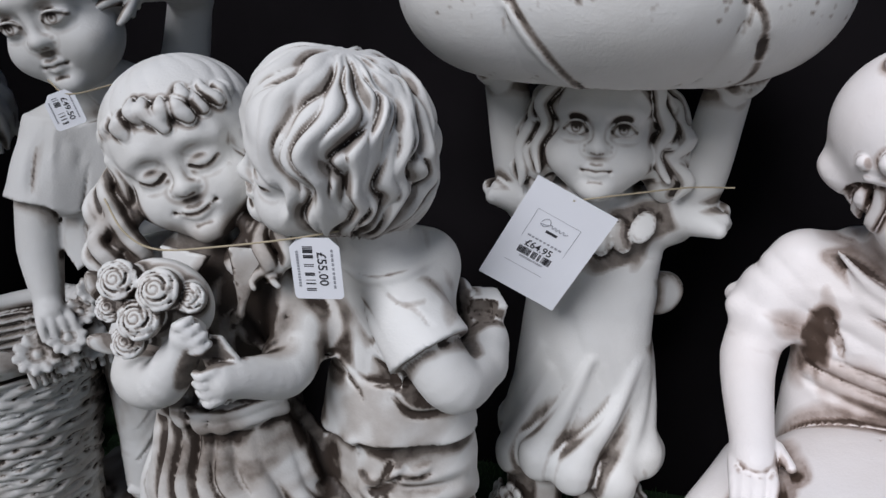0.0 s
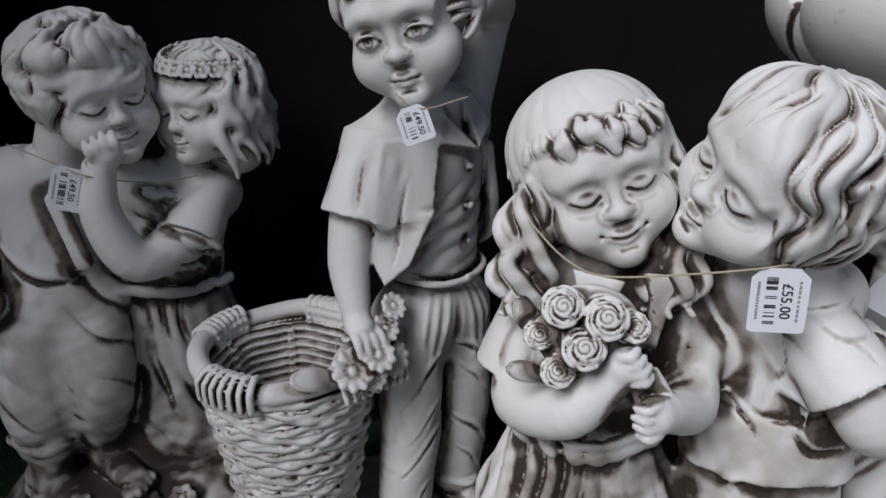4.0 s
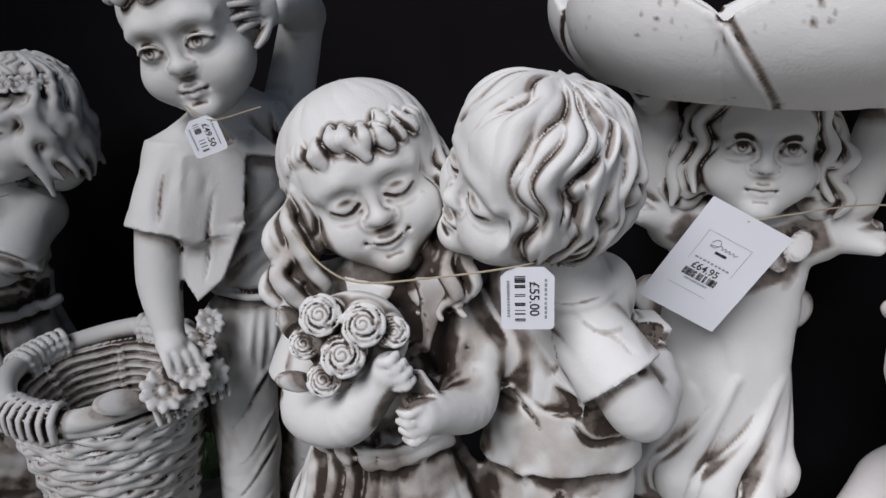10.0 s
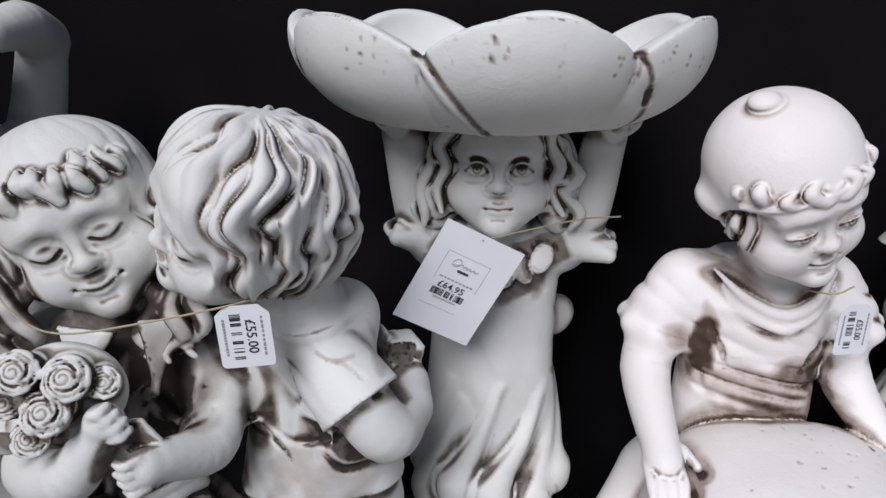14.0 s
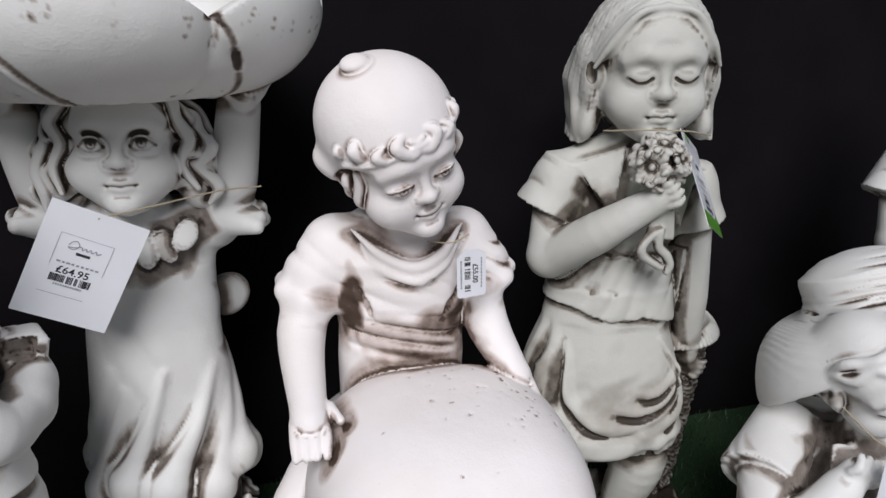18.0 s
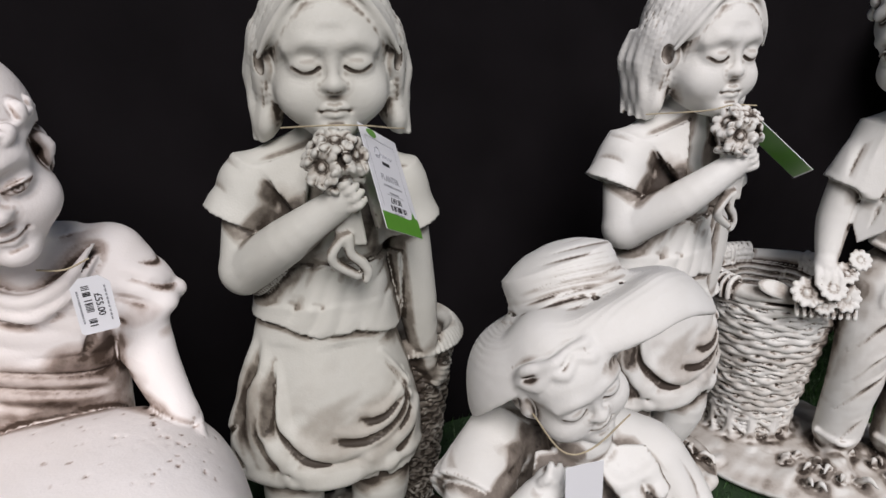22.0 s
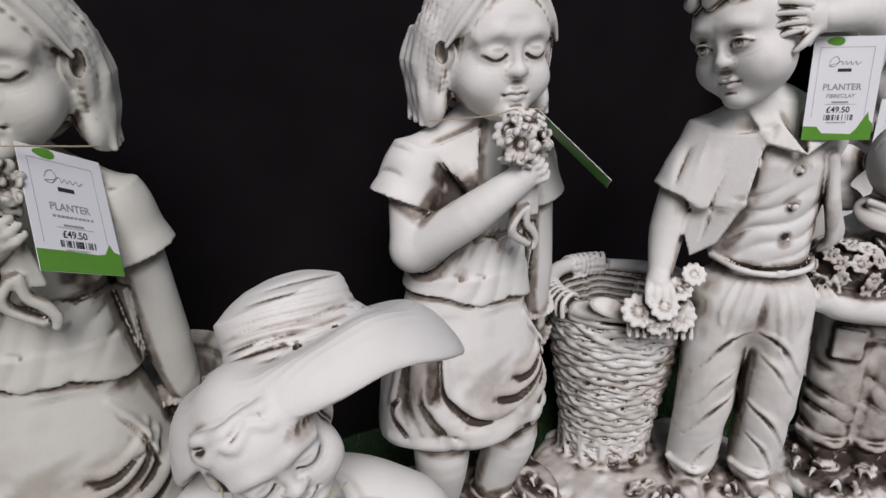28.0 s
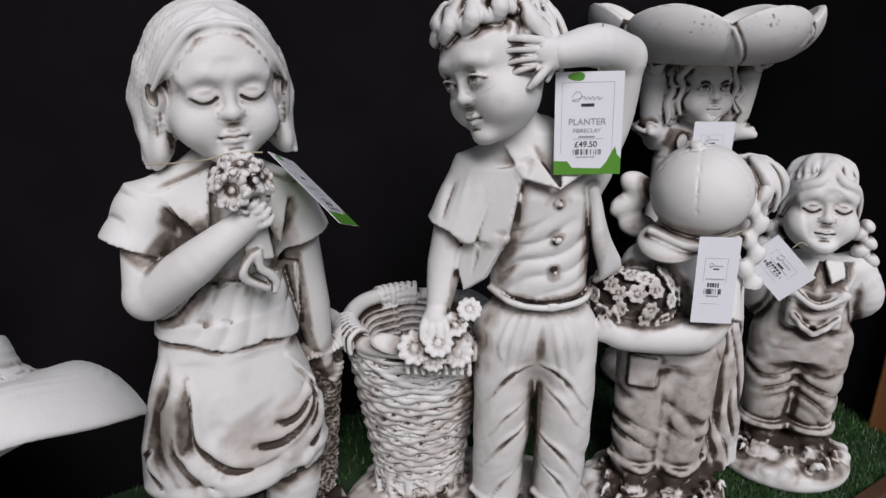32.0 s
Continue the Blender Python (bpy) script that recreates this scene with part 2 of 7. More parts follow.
    def tube(self, pts, r, k=0.05, n=5, cut=False, on=False):
        radii = r if hasattr(r, "__len__") else (r, r)
        P, R = catmull([self.p(v) for v in pts], [a * self.s for a in radii], n)
        if on:
            P = self.settle(P)
        k = max(k * self.s, 1e-4)
        pad = k + 0.016

        def fn(x, y, z):
            D = np.full((x.shape[0], y.shape[1], z.shape[2]), 0.2, np.float32)
            X = (x[:, 0, 0], y[0, :, 0], z[0, 0, :])
            for a, b, ra, rb in zip(P[:-1], P[1:], R[:-1], R[1:]):
                m = max(ra, rb) + pad
                s = [slice(*np.searchsorted(X[i], (min(a[i], b[i]) - m, max(a[i], b[i]) + m))) for i in range(3)]
                xs, ys, zs = X[0][s[0]][:, None, None] - a[0], X[1][s[1]][None, :, None] - a[1], X[2][s[2]][None, None, :] - a[2]
                d = b - a
                t = np.clip((xs * d[0] + ys * d[1] + zs * d[2]) / (float(d @ d) + 1e-12), 0, 1)
                v = np.sqrt((xs - t * d[0]) ** 2 + (ys - t * d[1]) ** 2 + (zs - t * d[2]) ** 2) - (ra + (rb - ra) * t)
                s = tuple(s)
                D[s] = np.minimum(D[s], v)
            return D
        m = R.max()
        return self.field(fn, P.min(0) - m, P.max(0) + m, k, cut)

    def flap(self, pts, th=0.003, rnd=0.002, k=0.002):
        """A thin convex plate, such as a collar point, with its corners given in turn."""
        P = np.array([self.p(v) for v in pts])
        nrm = np.cross(P[1] - P[0], P[2] - P[0])
        nrm /= np.linalg.norm(nrm)
        mid = P.mean(0)
        planes = []
        for a, b in zip(P, np.roll(P, -1, 0)):
            e = np.cross(b - a, nrm)
            e /= np.linalg.norm(e) + 1e-9
            planes.append((e if e @ (mid - a) < 0 else -e, a))

        def fn(x, y, z):
            d = np.abs((x - mid[0]) * nrm[0] + (y - mid[1]) * nrm[1] + (z - mid[2]) * nrm[2]) - th
            for e, a in planes:
                d = np.maximum(d, (x - a[0]) * e[0] + (y - a[1]) * e[1] + (z - a[2]) * e[2])
            return d - rnd
        return self.field(fn, P.min(0) - th, P.max(0) + th, k)

    def stain_or_shade(self, c, r, amount=0.3):
        """A patch of brown: glaze that was left on, and shade painted into some lower parts."""
        self.stains_and_shade.append((np.array(c, float), np.array(r if hasattr(r, "__len__") else (r, r, r), float), amount))
        return self

    def cone(self, a, b, ra, rb, k=0.008):
        """A flat-ended tapering sleeve from a to b."""
        a, b = self.p(a), self.p(b)
        d = b - a
        L = np.linalg.norm(d)
        d /= L

        def fn(x, y, z):
            x, y, z = x - a[0], y - a[1], z - a[2]
            t = x * d[0] + y * d[1] + z * d[2]
            q = np.sqrt(np.maximum((x - t * d[0]) ** 2 + (y - t * d[1]) ** 2 + (z - t * d[2]) ** 2, 0))
            side = (q - (ra + (rb - ra) * np.clip(t / L, 0, 1))) * 0.9
            return np.maximum(side, np.maximum(-t, t - L))
        m = max(ra, rb)
        return self.field(fn, np.minimum(a, b) - m, np.maximum(a, b) + m, k)

    def layer(self, mask, t, lo, hi):
        """A second skin, t thick, wherever mask is negative: a hem, a collar, a band."""
        sl = tuple(slice(max(0, int((lo[i] - self.lo[i]) / self.h)), min(len(self.ax[i]), int((hi[i] - self.lo[i]) / self.h) + 1)) for i in range(3))
        x, y, z = (self.ax[i][sl[i]].reshape([-1 if j == i else 1 for j in range(3)]) for i in range(3))
        f = self.F[sl]
        self.F[sl] = np.minimum(f, np.maximum(f - t, mask(x, y, z))).astype(np.float32)
        return self

    def ink(self, pts, r, amount=0.8, depth=1):
        """A line of brown glaze wiped into a groove of the local frame."""
        P, _ = catmull([self.p(v) for v in pts], (1, 1), 5)
        self.inks.append((P, r * self.s, amount, self.R, depth))
        return self

    def fold(self, pts, r, k=None):
        """A raised fold lying on the surface."""
        return self.tube(pts, (r * 0.2, r, r, r * 0.2), r * 1.8 if k is None else k, 5, False, True)

    def crease(self, pts, r, k=None):
        """A groove cut along the surface."""
        return self.tube(pts, (r * 0.2, r, r, r * 0.2), r * 0.8 if k is None else k, 5, True, True)

    def drape(self, pts, r, amount=0.45):
        """A deep fold of cloth: a groove with the glaze left in it and a ridge along its upper side."""
        self.crease(pts, r, r * 1.4)
        self.fold([(x, y, z + r * 1.9) for x, y, z in pts], r * 0.9)
        P = self.settle(catmull([self.p(v) for v in pts], (1, 1), 16)[0])
        self.inks.append((P[5:-5], r * 1.1, amount, self.R, 1))
        return self

    def ripple(self, fn, amp, c, r):
        """Waves pressed into the surface inside an ellipsoid; fn gives phase and strength in the local frame. Round ridges, sharp valleys."""
        c, r = np.array(c, float), np.array(r, float)
        C, ext = self.p(c), np.sqrt(((self.R * r * self.s) ** 2).sum(1))
        sl = []
        for i in range(3):
            a = max(0, int((C[i] - ext[i] - self.lo[i]) / self.h))
            b = min(len(self.ax[i]), int((C[i] + ext[i] - self.lo[i]) / self.h) + 2)
            if b <= a:
                return self
            sl.append(slice(a, b))
        sl = tuple(sl)
        x, y, z = (self.ax[i][sl[i]].reshape([-1 if j == i else 1 for j in range(3)]) - self.T[i] for i in range(3))
        q = [(self.R[0, i] * x + self.R[1, i] * y + self.R[2, i] * z) / self.s for i in range(3)]
        w = np.clip(2.2 * (1 - sum(((q[i] - c[i]) / r[i]) ** 2 for i in range(3))), 0, 1)
        ph, mod = fn(*q)
        self.F[sl] -= (w * amp * self.s * mod * (np.abs(np.sin(ph / 2)) - 0.62)).astype(np.float32)
        return self

    def crumple(self, c, r, along, amp, pitch, seed=1, warp=1.0, centre=None, axis=None, calm=0.25):
        """Cloth folds: waves across `along`, round a centre, or fanned round an upright axis, bent and faded by slow noise."""
        rnd = random.Random(seed)
        K = [[rnd.uniform(-1, 1) for _ in range(3)] + [rnd.uniform(0, 6.3)] for _ in range(6)]
        d = Vector(along).normalized()

        def slow(x, y, z, ks, f):
            return sum(np.sin(f * (k[0] * x + k[1] * y + k[2] * z) + k[3]) for k in ks)

        def fn(x, y, z):
            if centre:
                t = np.sqrt((x - centre[0]) ** 2 + (y - centre[1]) ** 2 + (z - centre[2]) ** 2) / pitch
            elif axis:
                t = np.arctan2(x - axis[0], axis[1] - y) * axis[2] / pitch + (z * d[0]) / pitch
            else:
                t = (d[0] * x + d[1] * y + d[2] * z) / pitch
            ph = 6.283 * t + warp * 1.3 * slow(x, y, z, K[:3], 58)
            return ph, np.clip(0.55 + 1.5 * calm * slow(x, y, z, K[3:], 55), 0.0, 1.25)
        return self.ripple(fn, amp, c, r)

    def lathe(self, profile, c=(0, 0), k=0.01, wob=0.0, lobes=0, phase=0.0, sq=1.0):
        """A turned solid round an upright axis; profile: (radius, height) from the bottom up. wob and lobes flute it; sq flattens it in depth."""
        pr = np.array(profile, float)
        rm, z0, z1 = pr[:, 0].max() * (1 + wob), pr[:, 1].min(), pr[:, 1].max()
        T = self.T

        def fn(x, y, z):
            x, y, z = x - T[0] - c[0], (y - T[1] - c[1]) / sq, z - T[2]
            rad = np.interp(z, pr[:, 1], pr[:, 0])
            q = np.sqrt(x * x + y * y)
            if lobes:
                az = np.arctan2(x, -y)
                rad = rad * (1 + wob * np.cos(lobes * az + phase + 0.6 * np.sin(2 * az)))
            side = (q - rad) * 0.85
            return np.maximum(side, np.maximum(z0 - z, z - z1))
        lo = np.array([c[0] - rm, c[1] - rm * sq, z0]) + T
        hi = np.array([c[0] + rm, c[1] + rm * sq, z1]) + T
        return self.field(fn, lo, hi, k)

    def sample(self, P):
        q = (P - self.lo) / self.h
        top = np.array(self.F.shape) - 2
        i = np.clip(np.floor(q).astype(int), 0, top)
        t = np.clip(q - i, 0, 1)
        v = 0
        for dx in (0, 1):
            for dy in (0, 1):
                for dz in (0, 1):
                    w = (t[:, 0] if dx else 1 - t[:, 0]) * (t[:, 1] if dy else 1 - t[:, 1]) * (t[:, 2] if dz else 1 - t[:, 2])
                    v = v + w * self.F[i[:, 0] + dx, i[:, 1] + dy, i[:, 2] + dz]
        return v

    def skin(self):
        """Surface nets: vertices, quads, glaze depth and normals."""
        F, h = self.F, self.h
        ins = F < 0
        n = np.array(F.shape)
        cnt = np.zeros(n - 1, np.uint8)
        for dx in (0, 1):
            for dy in (0, 1):
                for dz in (0, 1):
                    cnt += ins[dx:n[0] - 1 + dx, dy:n[1] - 1 + dy, dz:n[2] - 1 + dz]
        I, J, K = np.nonzero((cnt > 0) & (cnt < 8))
        ids = np.full(n - 1, -1, np.int32)
        ids[I, J, K] = np.arange(len(I))
        corner = [(a, b, c) for a in (0, 1) for b in (0, 1) for c in (0, 1)]
        val = {q: F[I + q[0], J + q[1], K + q[2]] for q in corner}
        acc, num = np.zeros((len(I), 3)), np.zeros(len(I))
        for a in corner:
            for ax in range(3):
                if a[ax]:
                    continue
                b = tuple(1 if i == ax else a[i] for i in range(3))
                va, vb = val[a], val[b]
                cross = (va < 0) != (vb < 0)
                t = np.where(cross, va / np.where(cross, va - vb, 1), 0)
                for i in range(3):
                    acc[:, i] += np.where(cross, a[i] + (t if i == ax else 0), 0)
                num += cross
        V = (np.stack([I, J, K], 1) + acc / num[:, None]) * h + self.lo
        quads = []
        for ax in range(3):
            u, w = (ax + 1) % 3, (ax + 2) % 3
            s0 = [slice(None)] * 3
            s1 = [slice(None)] * 3
            s0[ax], s1[ax] = slice(0, -1), slice(1, None)
            A, B = ins[tuple(s0)], ins[tuple(s1)]
            E = np.argwhere(A != B)
            E = E[(E[:, u] > 0) & (E[:, w] > 0) & (E[:, u] < n[u] - 1) & (E[:, w] < n[w] - 1)]
            flip = ~A[E[:, 0], E[:, 1], E[:, 2]]

            def cell(du, dw):
                q = E.copy()
                q[:, u] -= du
                q[:, w] -= dw
                return ids[q[:, 0], q[:, 1], q[:, 2]]
            Q = np.stack([cell(1, 1), cell(0, 1), cell(0, 0), cell(1, 0)], 1)
            Q[flip] = Q[flip][:, ::-1]
            quads.append(Q)
        Q = np.concatenate(quads)
        Q = Q[(Q >= 0).all(1)]
        G = np.stack([self.sample(V + d) - self.sample(V - d) for d in np.eye(3) * h * 1.2], 1)
        L = np.linalg.norm(G, axis=1)
        N = G / (L[:, None] + 1e-9)
        L = np.clip(L / (2.4 * h), 0.3, 1.0)
        w = self.weights
        # glaze in the grooves; the widest step also paints soft occlusion into broad hollows
        hollow = [np.clip(1 - self.sample(V + N * d) / (d * L) - o, 0, 1) for d, o in ((0.004, 0.08), (0.010, 0.04), (0.022, 0.05))]
        glaze = w[0] * hollow[0] + np.clip(w[1] * hollow[1] + w[2] * hollow[2], 0, w[3])
        q = V @ np.array([[61, -37, 23], [29, 67, -41], [-43, 31, 59]], float)
        q = q + 1.3 * np.sin(0.6 * q[:, [1, 2, 0]])
        worn = np.sin(q[:, 0]) * np.sin(q[:, 1]) + 0.6 * np.sin(2.3 * q[:, 1] + 1) * np.sin(2.1 * q[:, 2])
        for p, r, a in self.stains_and_shade:
            glaze = glaze + a * np.clip(1.5 * (1 - (((V - p) / r) ** 2).sum(1) - 0.32 * worn), 0, 1.15)
        for P, r, a, R, ax in self.inks:
            near = np.nonzero((np.abs(V - P.mean(0)) < np.ptp(P, axis=0).max() + 3 * r + 0.006).all(1))[0]
            q, best = V[near] @ R, np.full(len(near), 9.0)
            for o in P @ R:
                e = q - o
                best = np.minimum(best, (e ** 2).sum(1) - 0.88 * e[:, ax] ** 2)
            glaze[near] += a * np.clip(1.6 * (1 - np.sqrt(best) / r), 0, 1)
        return V, Q, np.clip(glaze, 0, 1)


def cast(name, clays, mat, label, m, group="", category="statue"):
    """One statue as one mesh from its blocks of clay, at the pose m."""
    vs, qs, gs, base = [], [], [], 0
    for c in clays:
        V, Q, g = c.skin()
        vs.append(V)
        qs.append(Q + base)
        gs.append(g)
        base += len(V)
    V, Q, g = np.concatenate(vs), np.concatenate(qs), np.concatenate(gs)
    me = bpy.data.meshes.new(name)
    me.vertices.add(len(V))
    me.vertices.foreach_set("co", V.astype(np.float32).ravel())
    me.loops.add(len(Q) * 4)
    me.loops.foreach_set("vertex_index", Q.astype(np.int32).ravel())
    me.polygons.add(len(Q))
    me.polygons.foreach_set("loop_start", np.arange(0, len(Q) * 4, 4, dtype=np.int32))
    me.update(calc_edges=True)
    me.polygons.foreach_set("use_smooth", np.ones(len(Q), bool))
    at = me.attributes.new("glaze", "FLOAT", "POINT")
    at.data.foreach_set("value", g.astype(np.float32))
    me.materials.append(mat)
    ob = new(name, me)
    ob.matrix_world = m
    return tagged(ob, label, category, group)


# ---- pieces of a figure ----
def head(c, m, u, eyes="closed", smile=0.0, ears=True, pout=0.0, wide=0.25):
    """A child's head; u is half the face's width, the origin lies between the eyes' centres, the face looks along -y."""
    c.at(m, u)
    c.weights = (2.3, 1.0, 0.4, 0.40)
    c.ell((0, 0.25, 0.25), (1.0, 1.13, 1.1), 0.1)
    c.ell((0, -0.1, -0.44), (0.97, 0.86, 0.95), 0.25)
    c.ell((0, -0.56, -1.10), (0.42, 0.34, 0.28), 0.4)
    c.ell((0, -0.40, 0.44), (0.86, 0.58, 0.58), 0.35)
    for s in (-1, 1):
        c.ell((0.52 * s, -0.53, -0.58), (0.46, 0.42, 0.43), 0.3)
        c.ell((0.44 * s, -1.18, 0.03), (0.28, 0.17, 0.12), 0.34, (0, 6 * s, 12 * s), cut=True)
        c.ell((0.45 * s, -0.77, -0.03), (0.26, 0.21, 0.18), 0.10 if eyes == "open" else 0.14, (0, 0, 14 * s))
        c.tube([(0.16 * s, -0.95, 0.34), (0.42 * s, -0.95, 0.38), (0.72 * s, -0.78, 0.26)], (0.03, 0.04, 0.03), 0.3)
        if eyes == "closed":
            arc = [(0.22 * s, -0.93, -0.05), (0.35 * s, -0.97, -0.13), (0.52 * s, -0.97, -0.14), (0.69 * s, -0.86, -0.05)]
            c.tube(arc, (0.025, 0.04, 0.025), 0.02, cut=True)
            c.ink(arc, 0.05, 0.7)
            c.ink([(x, y, z + 0.2) for x, y, z in arc[:3]], 0.05, 0.16)
        else:
            top = {"open": 0.12, "low": 0.075}.get(eyes, 0.015)
            up = [(0.23 * s, -0.93, -0.02), (0.34 * s, -0.99, top), (0.52 * s, -0.99, top + 0.005), (0.68 * s, -0.86, -0.02)]
            low = [(0.23 * s, -0.93, -0.03), (0.35 * s, -0.97, -0.115), (0.52 * s, -0.96, -0.12), (0.68 * s, -0.86, -0.03)]
            c.tube(up, (0.02, 0.035, 0.022), 0.03).tube(low, (0.012, 0.022, 0.012), 0.05)
            c.ink([(x, y, z - 0.035) for x, y, z in up], 0.045, 0.6).ink(low, 0.03, 0.3)
            drop = {"open": 0.0, "low": 0.03}.get(eyes, 0.05)
            ring = [(0.44 * s + 0.078 * math.cos(t), -0.99, -0.005 - drop + 0.078 * math.sin(t)) for t in np.linspace(0, 6.283, 9)]
            c.ink(ring, 0.030, 0.5).ink([(0.435 * s, -0.99, 0.0 - drop), (0.445 * s, -0.99, 0.006 - drop)], 0.045, 0.8)
        c.ink([(0.16 * s, -0.92, 0.0), (0.14 * s, -0.95, 0.1)], 0.10, 0.09)
        c.ell((0.125 * s, -0.98, -0.36), (0.085, 0.085, 0.075), 0.13)
        c.ell((0.075 * s, -1.09, -0.438), (0.045, 0.08, 0.03), 0.03, cut=True)
        c.ink([(0.05 * s, -1.06, -0.445), (0.10 * s, -1.04, -0.44)], 0.04, 0.55)
        c.ink([(0.25 * s, -0.96, -0.33), (0.25 * s, -0.96, -0.42)], 0.05, 0.25)
        c.ell(((wide + 0.02) * s, -0.94, -0.79 + smile), 0.035, 0.08, cut=True)
        c.ink([((wide + 0.0) * s, -0.92, -0.79 + smile), ((wide + 0.03) * s, -0.9, -0.78 + smile)], 0.05, 0.5)
        if ears:
            c.ell((1.02 * s, 0.2, -0.12), (0.13, 0.26, 0.36), 0.06, (0, 10 * s, -25 * s))
            c.ell((1.13 * s, 0.12, -0.08), (0.09, 0.16, 0.24), 0.03, (0, 10 * s, -25 * s), cut=True)
            c.ell((1.08 * s, 0.16, -0.12), (0.05, 0.1, 0.12), 0.03)
    c.tube([(0, -0.90, 0.2), (0, -0.98, -0.1), (0, -1.06, -0.32)], (0.06, 0.07, 0.09), 0.16)
    c.ell((0, -1.05, -0.355), (0.105, 0.09, 0.085), 0.12)
    z, y = -0.79, -0.955
    w = wide
    c.tube([(-w, y + 0.06, z + 0.01 + smile), (-0.11, y - 0.02 - pout, z + 0.06), (0, y - 0.02 - pout, z + 0.045), (0.11, y - 0.02 - pout, z + 0.06), (w, y + 0.06, z + 0.01 + smile)], (0.02, 0.045, 0.04, 0.045, 0.02), 0.09)
    c.tube([(-w * 0.8, y + 0.05, z - 0.05 + smile), (0, y - 0.01 - pout, z - 0.085), (w * 0.8, y + 0.05, z - 0.05 + smile)], (0.025, 0.06, 0.025), 0.09)
    line = [(-w, y + 0.03, z + smile), (-0.12, y - 0.06 - pout, z + 0.005), (0, y - 0.07 - pout, z - 0.012), (0.12, y - 0.06 - pout, z + 0.005), (w, y + 0.03, z + smile)]
    c.tube(line, (0.012, 0.018, 0.012), 0.02, cut=True).ink(line, 0.034, 0.65)
    c.tube([(-0.14, -0.99, z - 0.24), (0, -1.0, z - 0.22), (0.14, -0.99, z - 0.24)], 0.04, 0.14, cut=True)
    c.ink([(-0.12, -1.0, z - 0.2), (0.12, -1.0, z - 0.2)], 0.05, 0.12)
    c.ell((0, -0.86, -1.2), (0.24, 0.18, 0.17), 0.25)


def comb(c, m, u, n, amp, wave=1.5, bend=3.0, seed=0.0, twist=0.0, pole=(0, 0.35, 1.0), o=(0, 0.4, 0.35), r=(1.9, 1.9, 2.2), calm=0.35):
    """Hair grooves running down from a crown, wavy, over whatever has been modelled so far."""
    c.at(m, u)
    P = Vector(pole).normalized()
    A = P.orthogonal().normalized()
    if abs(P.z) > 0.3:
        A = (Vector((0, -1, 0)) - P * P.dot(Vector((0, -1, 0)))).normalized()
    B = P.cross(A)

    def fn(x, y, z):
        x, y, z = x - o[0], y - o[1], z - o[2]
        az = np.arctan2(B[0] * x + B[1] * y + B[2] * z, A[0] * x + A[1] * y + A[2] * z)
        th = np.arccos(np.clip((P[0] * x + P[1] * y + P[2] * z) / np.sqrt(x * x + y * y + z * z + 1e-6), -1, 1))
        ph = n * az + twist * th + wave * np.sin(bend * th + seed + np.sin(2 * az + seed)) + 0.5 * wave * np.sin(2.2 * bend * th + 3 * az + 2 * seed)
        return ph, np.clip(0.75 + calm * np.sin(3 * az + 2.5 * th + seed) + calm * np.sin(5 * az - 4 * th + 2 * seed), 0.1, 1.3) * np.clip(th * 1.3 - 0.15, 0.02, 1)
    return c.ripple(fn, amp, o, r)


def on_skull(az, el, lift=1.0, r=(1.06, 1.2, 1.17), o=(0, 0.25, 0.25)):
    a, e = radians(az), radians(el)
    return (o[0] + lift * r[0] * math.sin(a) * math.cos(e), o[1] - lift * r[1] * math.cos(a) * math.cos(e), o[2] + lift * r[2] * math.sin(e))


def strands(c, m, u, azs, el0, el1, r=0.13, wave=6.0, lift=1.0, k=0.05, curl=0.0, whorl=(0, 0), seed=1, lean=0.0):
    """Locks of hair from the crown down over the skull, one for each azimuth."""
    rnd = random.Random(seed)
    c.at(m, u)
    for az in azs:
        ph, a1 = rnd.uniform(0, 6.3), az + rnd.uniform(-4, 4)
        e1 = el1 + rnd.uniform(-8, 8)
        pts = []
        for i in range(6):
            t = i / 5
            el = el0 + (e1 - el0) * t
            sway = wave * math.sin(ph + 5.5 * t) / max(0.35, math.cos(radians(el))) * (0.3 + 0.7 * t)
            lf = lift + 0.03 * math.sin(ph * 2 + 6 * t) + (curl * t * t)
            pts.append(on_skull(a1 + sway + lean * t, el, lf))
        c.tube(pts, (r * 0.55, r * rnd.uniform(0.85, 1.15), r * rnd.uniform(0.85, 1.15), r * 0.35), k, 3)


def locks(c, m, u, azs, el0, el1, r=0.14, wave=8.0, lean=0.0, seed=1, lift=1.2):
    """Thick locks of hair laid on the modelled hair, with a groove beside each."""
    rnd = random.Random(seed)
    c.at(m, u)
    for az in azs:
        ph, a1 = rnd.uniform(0, 6.3), az + rnd.uniform(-3, 3)
        e1 = el1 + rnd.uniform(-7, 7)
        pts = []
        for i in range(6):
            t = i / 5
            el = el0 + (e1 - el0) * t
            pts.append((a1 + (wave * math.sin(ph + 5.0 * t) + lean * t) / max(0.35, math.cos(radians(el))), el))
        q = r * rnd.uniform(0.85, 1.2)
        c.tube([on_skull(a + 8, e, lift) for a, e in pts], (0.02, r * 0.32, r * 0.32, 0.02), r * 0.3, 4, True, True)
        c.tube([on_skull(a, e, lift) for a, e in pts], (q * 0.3, q, q, q * 0.35), q * 0.6, 4, False, True)


